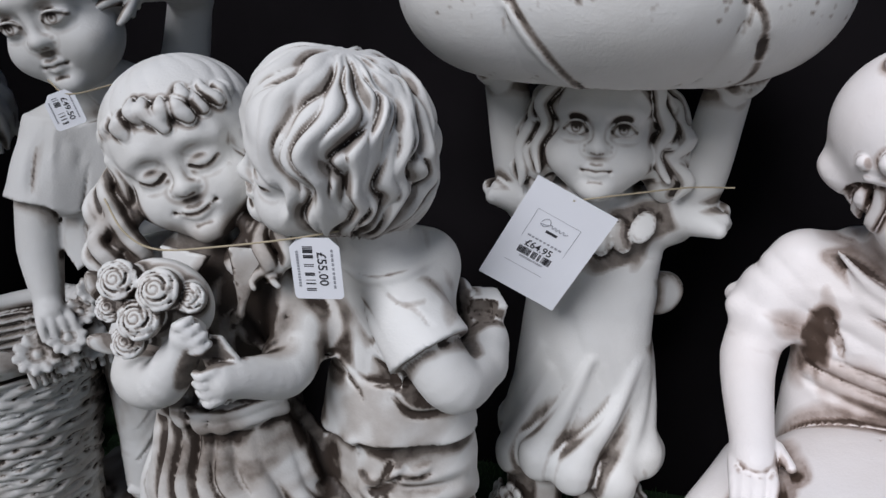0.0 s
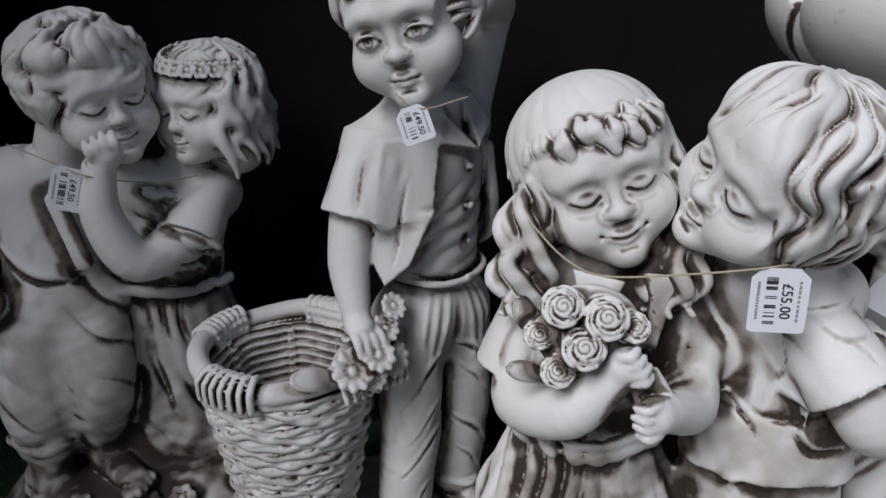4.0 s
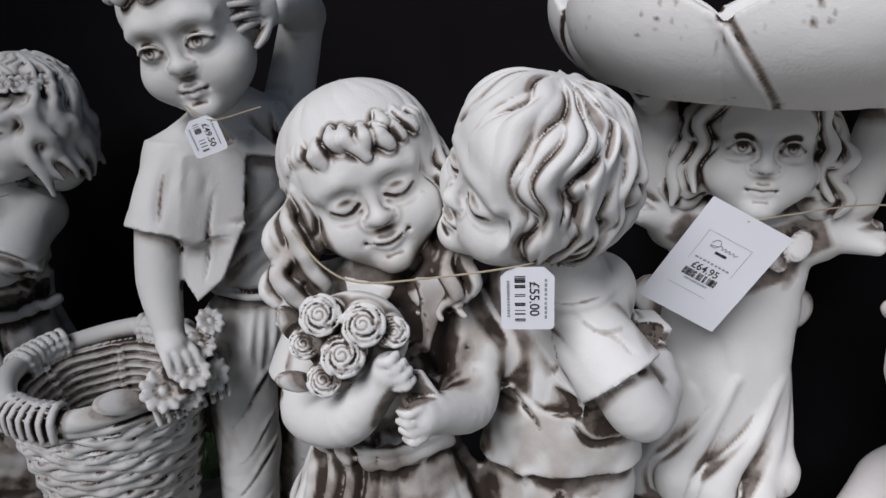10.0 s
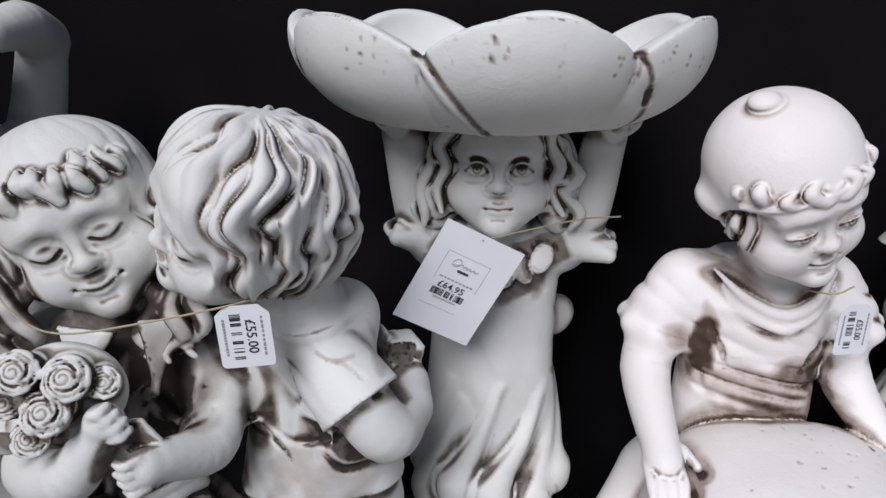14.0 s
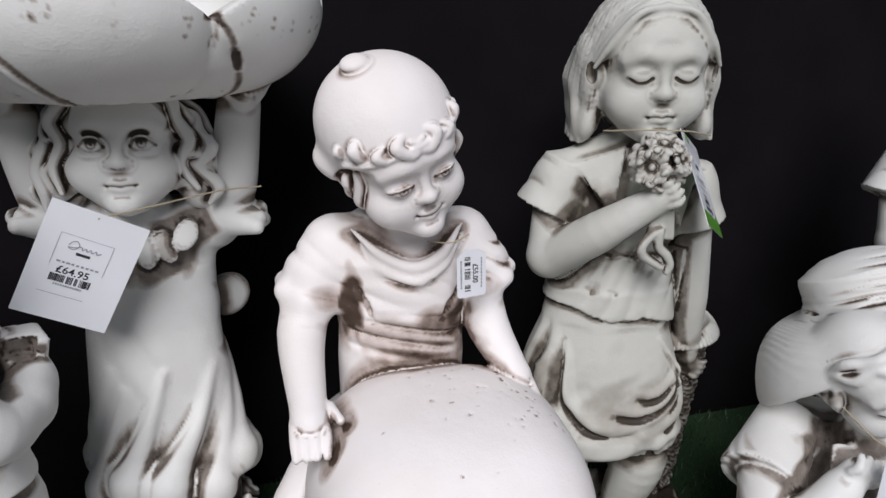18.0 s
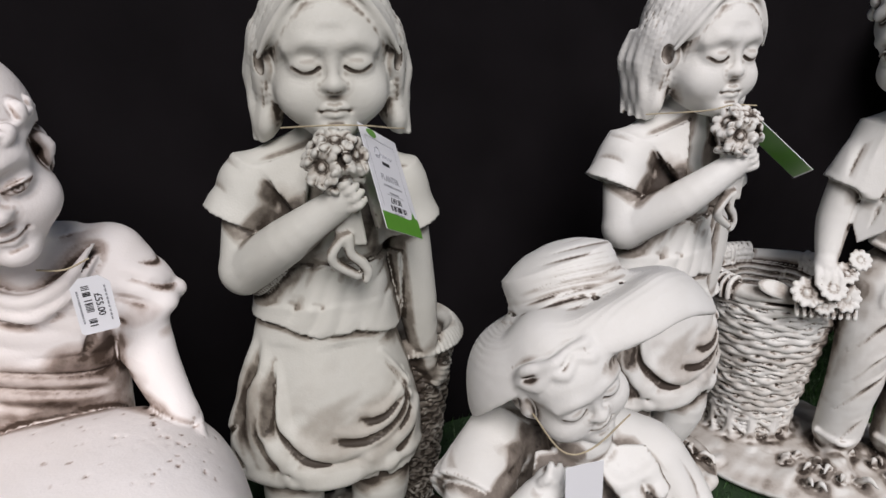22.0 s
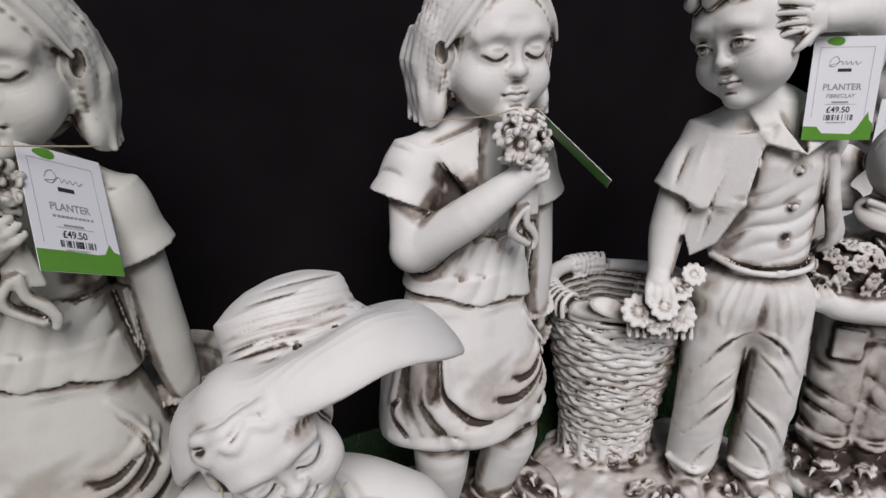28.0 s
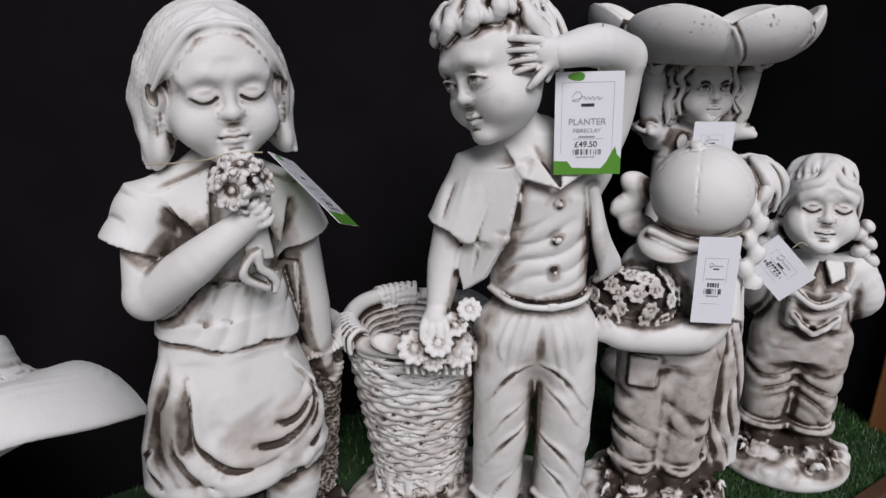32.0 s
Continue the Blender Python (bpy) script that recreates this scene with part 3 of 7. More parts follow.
def wavy(c, pts, r, n=3, spread=0.012, amp=0.006, turns=2.0, seed=1, k=0.004):
    """A bunch of wavy hair hanging along a path."""
    rnd = random.Random(seed)
    c.at(Matrix.Identity(4))
    for i in range(n):
        ph, ox, oy = rnd.uniform(0, 6.3), (i - (n - 1) / 2) * spread * 2 / max(1, n - 1), rnd.uniform(-0.5, 0.5) * spread
        P, _ = catmull(pts, (1, 1), 4)
        out = [(p[0] + ox + amp * math.sin(ph + turns * 6.283 * j / len(P)), p[1] + oy - amp * 0.6 * math.cos(ph + turns * 6.283 * j / len(P)), p[2]) for j, p in enumerate(P)]
        c.tube(out, (r * 0.8, r, r, r * 0.35), k, 2)


def fist(c, p, r, way=(1, 0, 0), k=0.004, n=4, out=(0, -1, 0), reach=1.0):
    """A small hand: a flat palm with four bent fingers laid along `way` and a thumb."""
    p, w, o = np.array(p, float), np.array(way, float), np.array(out, float)
    w /= np.linalg.norm(w)
    up = np.cross(w, o)
    up /= np.linalg.norm(up)
    c.ell(tuple(p), (r * 0.85, r * 0.75, r * 0.85), 0.006)
    for i in range(n):
        s = p + up * r * 0.46 * (1.5 - i) + o * r * 0.38
        q = reach * (1.0 - 0.1 * abs(i - 1.3))
        c.tube([tuple(s), tuple(s + w * r * 0.6 * q + o * r * 0.22), tuple(s + w * r * 1.1 * q - o * r * 0.15)], (r * 0.25, r * 0.25, r * 0.19), 0.0012, 4)


def foot(c, p, yaw, s, k=0.006):
    """A bare foot; p is the heel's middle on the ground, s its length."""
    c.at(pose(*p, 0, 0, yaw), s)
    c.ell((0, 0, 0.18), (0.2, 0.22, 0.2), 0.2)
    c.ell((0, -0.42, 0.12), (0.2, 0.42, 0.15), 0.15)
    for i in range(5):
        c.ell((-0.18 + 0.09 * i, -0.82 + 0.035 * abs(i - 1.2) ** 1.3, 0.08), (0.055 if i else 0.075, 0.11, 0.075), 0.03)
    c.at(Matrix.Identity(4))


def flower(c, p, r, out=(0, -0.8, 0.6), petals=8, k=0.002):
    """A daisy: cupped petals round a button."""
    o = Vector(out).normalized()
    q = o.to_track_quat("Z", "Y").to_matrix().to_4x4()
    c.at(Matrix.Translation(p) @ q, r)
    for i in range(petals):
        a = 6.2832 * i / petals
        c.ell((0.6 * math.cos(a), 0.6 * math.sin(a), 0.05), (0.44, 0.10 + 1.75 / petals, 0.2), 0.012, (0, -20, math.degrees(a)))
    c.ell((0, 0, 0.08), (0.24, 0.24, 0.2), 0.01)
    c.ell((0, 0, -0.3), (0.6, 0.6, 0.4), 0.1)
    for i in range(petals):
        a = 6.2832 * (i + 0.5) / petals
        c.ink([(0.4 * math.cos(a), 0.4 * math.sin(a), 0.05), (1.0 * math.cos(a), 1.0 * math.sin(a), 0.05)], 0.09, 0.4, 2)
    c.ink([(0.28 * math.cos(a), 0.28 * math.sin(a), 0.1) for a in np.linspace(0, 6.2832, 7)], 0.09, 0.5, 2)
    c.at(Matrix.Identity(4))


def rose(c, p, r, out=(0, -0.85, 0.5)):
    """A rose: rolled petals round a bud, with brown glaze in the gaps."""
    o = Vector(out).normalized()
    q = o.to_track_quat("Z", "Y").to_matrix().to_4x4()
    c.at(Matrix.Translation(p) @ q, r)
    c.ell((0, 0, 0), (1.0, 1.0, 0.8), 0.08)
    for i in range(5):
        a = 6.2832 * i / 5
        arc = [(0.88 * math.cos(a + t), 0.88 * math.sin(a + t), 0.26 + 0.12 * (1 - abs(t) / 0.75)) for t in (-0.75, -0.3, 0.3, 0.75)]
        c.tube(arc, (0.06, 0.15, 0.15, 0.04), 0.03)
    c.ell((0, 0, 0.35), (0.7, 0.7, 0.45), 0.05)
    coil = [((0.42 - 0.034 * t) * math.cos(t), (0.42 - 0.034 * t) * math.sin(t), 0.68 + 0.02 * t) for t in np.linspace(0, 9, 18)]
    c.tube(coil, (0.04, 0.07, 0.055), 0.03, 2, cut=True).ink(coil, 0.08, 0.55, 2)
    for ring, (q0, q1, h0, n) in enumerate(((0.48, 0.66, 0.66, 3), (0.7, 0.92, 0.42, 4))):
        for i in range(n):
            a = 6.2832 * i / n + 0.9 * ring + 7 * p[0] * 30
            lip = [((q0 + (q1 - q0) * u) * math.cos(a + 6.9 * u / n), (q0 + (q1 - q0) * u) * math.sin(a + 6.9 * u / n), h0 - 0.16 * u) for u in (0, 0.3, 0.65, 1)]
            c.tube(lip, (0.03, 0.075, 0.07, 0.03), 0.03, 3, cut=True).ink(lip, 0.085, 0.6, 2)
    rim = [(1.0 * math.cos(a), 1.0 * math.sin(a), 0.0) for a in np.linspace(0, 6.2832, 13)]
    c.ink(rim, 0.14, 0.5, 2)
    c.at(Matrix.Identity(4))


def rocky(c, cx, cy, rx, ry, h, seed=1, n=26):
    """A rough oval base with turf tufts and pebbles."""
    rnd = random.Random(seed)
    c.stain_or_shade((cx, cy, h * 0.5), (rx * 1.15, ry * 1.15, h * 1.1), 0.27)
    c.ell((cx, cy, h * 0.3), (rx, ry, h * 0.75), 0.01)
    for i in range(n):
        a, q = rnd.uniform(0, 6.283), rnd.uniform(0.45, 1.0)
        s = rnd.uniform(0.012, 0.026)
        c.ell((cx + rx * 0.95 * q * math.cos(a), cy + ry * 0.95 * q * math.sin(a), h * (0.95 - 0.55 * q * q)), (s, s * rnd.uniform(0.5, 1), s * 0.6), 0.006, (rnd.uniform(-20, 20), rnd.uniform(-20, 20), rnd.uniform(0, 180)))


def tufts(c, cx, cy, rx, ry, z, n, seed=3):
    """Grass tufts modelled in clay on a base."""
    rnd = random.Random(seed)
    for i in range(n):
        a, q = rnd.uniform(0, 6.283), rnd.uniform(0.3, 0.95)
        x, y = cx + rx * q * math.cos(a), cy + ry * q * math.sin(a)
        d = (rnd.uniform(-0.02, 0.02), rnd.uniform(-0.03, 0.0))
        zz = z - 0.012 * q * q
        c.tube([(x, y, zz - 0.008), (x + d[0] * 0.5, y + d[1] * 0.5, zz + 0.010), (x + d[0], y + d[1], zz + 0.003)], (0.006, 0.005, 0.002), 0.003, 3)


def weave(c, cx, cy, prof, pitch, r, amp=0.004, turns=9):
    """Basket weave: uneven ropes laid in rings round a tapering pot, every third band zigzag."""
    pr = np.array(prof, float)
    z0, z1, rm = pr[0, 1], pr[-1, 1], pr[:, 0].max() + r

    def fn(x, y, z):
        x, y = x - cx, y - cy
        q, az = np.sqrt(x * x + y * y), np.arctan2(x, -y)
        band = (np.floor(z / (pitch * 4)) % 2)
        zz = z + amp * (0.25 + 0.9 * band) * np.sin(turns * az + 2.1 * np.floor(z / pitch)) + 0.0012 * np.sin(11 * az + z * 60)
        f = (zz / pitch - np.floor(zz / pitch) - 0.5) * pitch
        R = np.interp(z, pr[:, 1], pr[:, 0]) + 0.002 * np.sin(turns * 2 * az + 3.14 * np.floor(zz / pitch))
        d = np.sqrt((q - R) ** 2 + f * f) - r
        return np.maximum(d, np.maximum(z0 - z, z - z1))
    return c.field(fn, np.array([cx - rm, cy - rm, z0]), np.array([cx + rm, cy + rm, z1]), 0.002)


# ---- the display: turf-covered staging in a dark bay, turned a little from the world's axes ----
ROW = pose(0, 0, 0, 0, 0, -11.9)


def link_box(name, lo, hi, mat, label, bevel=0.004, kind="structure", category="", m=ROW):
    bm = bmesh.new()
    bmesh.ops.create_cube(bm, size=1.0, matrix=Matrix.LocRotScale((Vector(lo) + Vector(hi)) / 2, None, Vector(hi) - Vector(lo)))
    bmesh.ops.bevel(bm, geom=bm.edges[:], offset=bevel, segments=2, affect="EDGES", profile=0.6)
    me = bpy.data.meshes.new(name)
    bm.to_mesh(me)
    bm.free()
    me.materials.append(mat)
    ob = new(name, me)
    ob.matrix_world = m
    return tagged(ob, label, category, "", kind)


S0, S1, D0, D1 = -1.46, 2.35, 0.325, 1.05
link_box("ground", (-40, -40, -0.86), (40, 40, -0.80), GROUND, "grey concrete floor of the sales area")
link_box("staging", (S0, D0, -0.8), (S1, D1, -0.008), BROWN_WOOD, "brown wooden staging under the turf mat", 0.004, "structure", "staging")
link_box("wall_back", (S0 - 0.05, D1, -0.8), (S1 + 0.05, D1 + 0.04, 1.5), BLACK, "black-stained board wall behind the statues")
link_box("wall_right", (S1, D0 + 0.11, -0.8), (S1 + 0.04, D1, 1.5), BLACK, "black-stained side board of the display bay")
# added out of view: blocks sun and sky from the leftmost statues
link_box("shade_wall_left", (S0 - 0.04, D0 - 1.3, -0.8), (S0, D1, 2.5), BLACK, "tall unseen black board added to shade the left end of the row")
link_box("trim", (S0, D0 - 0.03, -0.09), (S1, D0 - 0.001, 0.012), BROWN_WOOD, "dark brown wooden edging board along the staging")
link_box("wooden_post", (S1 - 0.03, D0 + 0.02, -0.008), (S1 + 0.06, D0 + 0.107, 1.5), ORANGE_WOOD, "orange-brown wooden post at the end of the bay", 0.005, "structure", "post")

bm = bmesh.new()
bmesh.ops.create_grid(bm, x_segments=80, y_segments=20, size=0.5)
for v in bm.verts:
    v.co = Vector((S0 + (v.co.x + 0.5) * (S1 - S0), D0 + (v.co.y + 0.5) * (D1 - D0), 0.003 * noise.noise(v.co * 14)))
me = bpy.data.meshes.new("turf")
bm.to_mesh(me)
bm.free()
me.materials.append(TURF_BASE)
tagged(new("turf", me), "dark green artificial turf mat on the staging", "artificial turf", "", "structure").matrix_world = ROW

# blades of the turf, thickest along the open front and the right end
rnd = random.Random(77)
verts, faces = [], []
for i in range(60000):
    s_, d_ = (rnd.uniform(S0, S1), rnd.uniform(D0, D1)) if i < 26000 else (rnd.uniform(1.35, S1), rnd.uniform(D0, D1))
    a, h_, l_ = rnd.uniform(0, 6.283), rnd.uniform(0.008, 0.017), rnd.uniform(0.002, 0.012)
    dx, dy = 0.0011 * math.cos(a), 0.0011 * math.sin(a)
    b_ = a + rnd.uniform(0.6, 2.4)
    n_ = len(verts)
    verts += [(s_ - dx, d_ - dy, 0.0), (s_ + dx, d_ + dy, 0.0), (s_ + l_ * math.cos(b_), d_ + l_ * math.sin(b_), h_)]
    faces.append((n_, n_ + 1, n_ + 2))
me = bpy.data.meshes.new("turf_blades")
me.from_pydata(verts, [], faces)
me.materials.append(plain("turf_blade", (0.024, 0.075, 0.014), 0.5, 0.45, 22.0, 0.0))
tagged(new("turf_blades", me), "short green plastic blades of the artificial turf", "grass", "", "stuff").matrix_world = ROW


# ---- the kissing pair with the rose bouquet ----
def rose_couple():
    rnd = random.Random(3)
    b = Clay((-0.24, -0.17, 0.0), (0.25, 0.15, 0.62), 0.0026)
    # girl: skirt, bodice, sleeves, arms
    b.lathe([(0.135, 0.02), (0.122, 0.15), (0.104, 0.30), (0.076, 0.37), (0.068, 0.40)], (-0.075, 0.0), 0.02, 0.03, 11, 0.4, 0.72)
    b.ell((-0.075, 0.0, 0.48), (0.066, 0.05, 0.105), 0.03)
    b.tube([(-0.125, 0.0, 0.54), (-0.03, 0.0, 0.545)], 0.032, 0.025)
    b.tube([(-0.075, -0.01, 0.55), (-0.075, -0.015, 0.60)], 0.026, 0.01)
    b.cone((-0.118, 0.0, 0.56), (-0.146, -0.016, 0.458), 0.028, 0.041, 0.012)
    b.crumple((-0.14, -0.01, 0.50), (0.05, 0.06, 0.06), (0.8, 0, -0.5), 0.005, 0.026, 20, 0.8)
    b.tube([(-0.142, -0.018, 0.475), (-0.140, -0.055, 0.448), (-0.10, -0.095, 0.465), (-0.068, -0.108, 0.508)], (0.024, 0.0265, 0.023, 0.016), 0.004)
    fist(b, (-0.060, -0.114, 0.524), 0.019, (0.9, -0.1, 0.5), reach=0.8)
    b.tube([(-0.018, 0.0, 0.54), (0.012, -0.02, 0.49)], (0.032, 0.034), 0.01)
    b.tube([(0.014, -0.03, 0.480), (0.006, -0.07, 0.464), (-0.024, -0.112, 0.482)], (0.025, 0.024, 0.017), 0.004)
    fist(b, (-0.034, -0.124, 0.486), 0.019, (-1, -0.1, -0.15), reach=0.9)
    for i in range(6):
        b.tube([(-0.056 + i * 0.004, -0.108, 0.518), (-0.036 + i * 0.006, -0.112, 0.458 + 0.003 * i)], 0.0036, 0.001)
    b.tube([(-0.14, -0.03, 0.400), (-0.075, -0.058, 0.390), (-0.01, -0.03, 0.398)], 0.007, 0.004)
    b.tube([(-0.14, -0.03, 0.412), (-0.075, -0.058, 0.402), (-0.01, -0.03, 0.410)], 0.005, 0.004)
    b.crumple((-0.075, -0.02, 0.25), (0.17, 0.14, 0.2), (0.3, 0, 1), 0.010, 0.034, 3, 0.7, None, (-0.075, 0.0, 0.1))
    # collar points and bodice pleats
    b.flap([(-0.04, -0.052, 0.578), (-0.012, -0.04, 0.572), (-0.03, -0.066, 0.528)], 0.003)
    b.flap([(-0.10, -0.052, 0.578), (-0.06, -0.058, 0.572), (-0.088, -0.066, 0.535)], 0.003)
    for x, z in ((-0.028, 0.50), (-0.012, 0.49), (0.0, 0.50), (-0.045, 0.505)):
        b.fold([(x, -0.054, z + 0.02), (x - 0.003, -0.056, z - 0.01), (x + 0.003, -0.052, z - 0.055)], 0.005)
        b.crease([(x + 0.008, -0.052, z + 0.015), (x + 0.005, -0.056, z - 0.03)], 0.004)
    b.stain_or_shade((-0.03, -0.05, 0.5), (0.06, 0.05, 0.1), 0.42).stain_or_shade((-0.07, -0.06, 0.28), (0.15, 0.11, 0.15), 0.2).stain_or_shade((-0.07, -0.06, 0.37), (0.12, 0.1, 0.05), 0.25)
    rb = Clay((-0.165, -0.165, 0.46), (-0.02, -0.05, 0.62), 0.0014)
    rb.weights = (3.2, 2.4, 1.0, 0.6)
    for p, r in (((-0.116, -0.108, 0.573), 0.020), ((-0.078, -0.112, 0.566), 0.021), ((-0.096, -0.120, 0.540), 0.021), ((-0.134, -0.098, 0.540), 0.0155), ((-0.116, -0.110, 0.510), 0.017), ((-0.052, -0.106, 0.556), 0.015)):
        rose(rb, tuple(q + (a - q) * 0.9 for a, q in zip(p, (-0.098, -0.11, 0.542))), r * 0.86)
    rb.ell((-0.09, -0.088, 0.54), (0.044, 0.022, 0.042), 0.006)
    for a, p in ((20, (-0.14, -0.1, 0.505)), (70, (-0.143, -0.092, 0.555))):
        rb.ell(p, (0.018, 0.004, 0.010), 0.002, (0, a, 15))
    # boy: trousers, shirt, arm behind the back
    b.lathe([(0.078, 0.02), (0.082, 0.2), (0.082, 0.33), (0.068, 0.40)], (0.108, 0.01), 0.02, 0.02, 5, 1.0, 0.75)
    b.ell((0.100, 0.0, 0.47), (0.066, 0.052, 0.10), 0.02)
    b.lathe([(0.083, 0.372), (0.080, 0.385), (0.070, 0.44)], (0.105, 0.0), 0.005, 0.03, 5, 0.2, 0.8)
    b.tube([(0.062, -0.005, 0.558), (0.13, 0.0, 0.548)], 0.036, 0.025)
    b.tube([(0.095, -0.012, 0.55), (0.075, -0.04, 0.63)], 0.034, 0.012)
    b.cone((0.084, -0.016, 0.565), (0.141, -0.070, 0.490), 0.030, 0.041, 0.014)
    b.tube([(0.136, -0.066, 0.496), (0.164, -0.066, 0.456), (0.188, -0.022, 0.452)], (0.029, 0.029, 0.026), 0.003)
    b.tube([(0.188, -0.022, 0.452), (0.194, 0.012, 0.460), (0.186, 0.04, 0.470)], (0.026, 0.023, 0.018), 0.006)
    fist(b, (0.184, 0.042, 0.470), 0.019, (0, 0.3, 1))
    b.box((0.19, 0.032, 0.488), (0.019, 0.018, 0.014), 0.001, (10, 10, 20), 0.002)
    b.box((0.19, 0.014, 0.492), (0.014, 0.010, 0.010), 0.001, (10, 10, 20), 0.001, cut=True)
    b.ell((0.17, 0.03, 0.498), (0.011, 0.008, 0.024), 0.003, (0, -12, 0))
    # cape collar
    b.fold([(0.04, -0.058, 0.562), (0.07, -0.066, 0.556), (0.115, -0.06, 0.560), (0.145, -0.02, 0.562)], 0.004, 0.003)
    b.crumple((0.12, -0.055, 0.52), (0.055, 0.06, 0.045), (0.6, 0, 0.8), 0.004, 0.026, 21, 0.6)
    b.crease([(0.062, -0.06, 0.55), (0.075, -0.064, 0.50), (0.072, -0.06, 0.44)], 0.0022)
    for x0, z0, x1, z1 in ((0.10, 0.545, 0.135, 0.525), (0.115, 0.53, 0.15, 0.505), (0.085, 0.47, 0.11, 0.44), (0.05, 0.46, 0.07, 0.425)):
        b.drape([(x0, -0.06, z0), ((x0 + x1) / 2, -0.066, (z0 + z1) / 2 - 0.003), (x1, -0.06, z1)], 0.0028, 0.25)
    b.drape([(0.10, -0.06, 0.44), (0.125, -0.06, 0.415), (0.155, -0.04, 0.41)], 0.004, 0.3)

    b.crease([(0.03, -0.045, 0.372), (0.1, -0.072, 0.362), (0.175, -0.03, 0.374)], 0.006)
    b.crumple((0.108, -0.02, 0.26), (0.12, 0.12, 0.14), (0.3, 0, 1), 0.012, 0.05, 24, 0.8)
    b.drape([(0.05, -0.06, 0.345), (0.09, -0.075, 0.325), (0.14, -0.05, 0.335)], 0.005)
    b.drape([(0.06, -0.06, 0.30), (0.1, -0.075, 0.285), (0.15, -0.05, 0.30)], 0.005)
    b.crease([(0.085, -0.075, 0.345), (0.1, -0.08, 0.25), (0.1, -0.08, 0.05)], 0.008)
    b.stain_or_shade((0.09, -0.05, 0.41), (0.08, 0.07, 0.05), 0.26).stain_or_shade((0.05, -0.05, 0.5), (0.02, 0.05, 0.07), 0.15).stain_or_shade((0.1, -0.05, 0.26), (0.11, 0.1, 0.14), 0.22)
    for x in (-0.12, -0.04, 0.07, 0.14):
        foot(b, (x, -0.03, 0.015), rnd.uniform(-15, 15), 0.085)
    rocky(b, 0.02, 0.0, 0.2, 0.13, 0.045, 4)
    # heads
    g = Clay((-0.195, -0.12, 0.53), (0.03, 0.12, 0.775), 0.0014)
    gm = pose(-0.083, -0.010, 0.655, 1, -20, 7)
    g.at(gm, 0.0525)
    g.ell((-0.04, 0.35, 0.42), (1.38, 1.34, 1.25), 0.06)
    for s in (-1, 1):
        g.ell((1.08 * s, 0.25, -0.25), (0.36, 0.66, 0.8), 0.15)
    comb(g, gm, 0.0525, 22, 0.022, 1.6, 3.4, 0.4)
    comb(g, gm, 0.0525, 24, 0.13, 2.4, 5.0, 0.4, 0, (0, 0.35, 1.0), (0, 0.4, -0.35), (1.9, 1.9, 0.85))
    g.at(gm, 0.0525)
    g.ell((0, -1.0, -0.62), (0.95, 0.9, 1.2), 0.12, cut=True)
    head(g, gm, 0.0525, "closed", 0.09, False, 0.0, 0.34)
    g.at(gm, 0.0525).ink([(-0.2, -1.0, -0.78), (0, -1.05, -0.815), (0.2, -1.0, -0.78)], 0.05, 0.5)
    g.at(gm, 0.0525)
    g.ink([on_skull(a, 33 - abs(a) * 0.15, 1.12) for a in range(-90, 91, 20)], 0.13, 0.35)
    for i, a in enumerate(range(-96, 98, 10)):
        x, y, z = on_skull(a + rnd.uniform(-5, 5), 35 - abs(a) * 0.15 + rnd.uniform(-4, 4), 1.14)
        w, q = rnd.uniform(-0.2, 0.2), rnd.uniform(0.24, 0.5)
        g.tube([(x * 0.98, y + 0.06, z + 0.14), (x * 1.02, y - 0.1, z - 0.02), (x * 1.03 + w, y - 0.1, z - q * 0.6), (x + w * 0.3, y - 0.03, z - q)], (0.05, rnd.uniform(0.11, 0.16), rnd.uniform(0.08, 0.12), 0.025), 0.025, 4)
    for s in (-1, 1):
        for j in range(6 if s < 0 else 3):
            y = -0.45 + 0.17 * j + 0.75 * (s > 0)
            w = 0.09 * (-1) ** j
            g.tube([(1.12 * s, y, 0.4), (1.12 * s + w, y - 0.02, 0.05), (1.06 * s - w, y, -0.28), (1.04 * s, y + 0.04, -0.58)], (0.11, 0.16, 0.15, 0.06), 0.06, 4)
    wavy(g, [(-0.136, -0.03, 0.64), (-0.144, -0.045, 0.60), (-0.146, -0.05, 0.565), (-0.140, -0.055, 0.535)], 0.0082, 7, 0.018, 0.007, 2.6, 3, 0.003)
    wavy(g, [(-0.022, -0.01, 0.625), (-0.014, -0.03, 0.595), (-0.016, -0.044, 0.565), (-0.02, -0.05, 0.545)], 0.008, 6, 0.019, 0.006, 2.2, 9, 0.003)
    g.stain_or_shade((-0.018, -0.04, 0.575), (0.035, 0.05, 0.05), 0.34).stain_or_shade((-0.14, -0.04, 0.59), (0.035, 0.05, 0.06), 0.28).stain_or_shade((-0.07, -0.05, 0.585), (0.05, 0.04, 0.03), 0.3)
    g.weights = (2.9, 2.1, 1.0, 0.6)
    h = Clay((-0.07, -0.165, 0.55), (0.19, 0.08, 0.80), 0.0014)
    hm = pose(0.047, -0.062, 0.674, 0, 33, -68)
    h.ell((0.072, -0.046, 0.676), (0.070, 0.072, 0.076), 0.01)
    h.ell((0.095, -0.02, 0.645), (0.048, 0.052, 0.055), 0.02)
    h.at(hm, 0.056).ell((0.0, -0.06, 0.74), (1.12, 0.92, 0.72), 0.2)
    h.ell((0.75, 0.15, 0.0), (0.5, 0.7, 0.75), 0.2)
    comb(h, hm, 0.056, 11, 0.26, 1.5, 4.6, 0.8, 2.6, (-0.55, 0.0, 0.85), (0.1, 0.42, 0.15), calm=0.22)
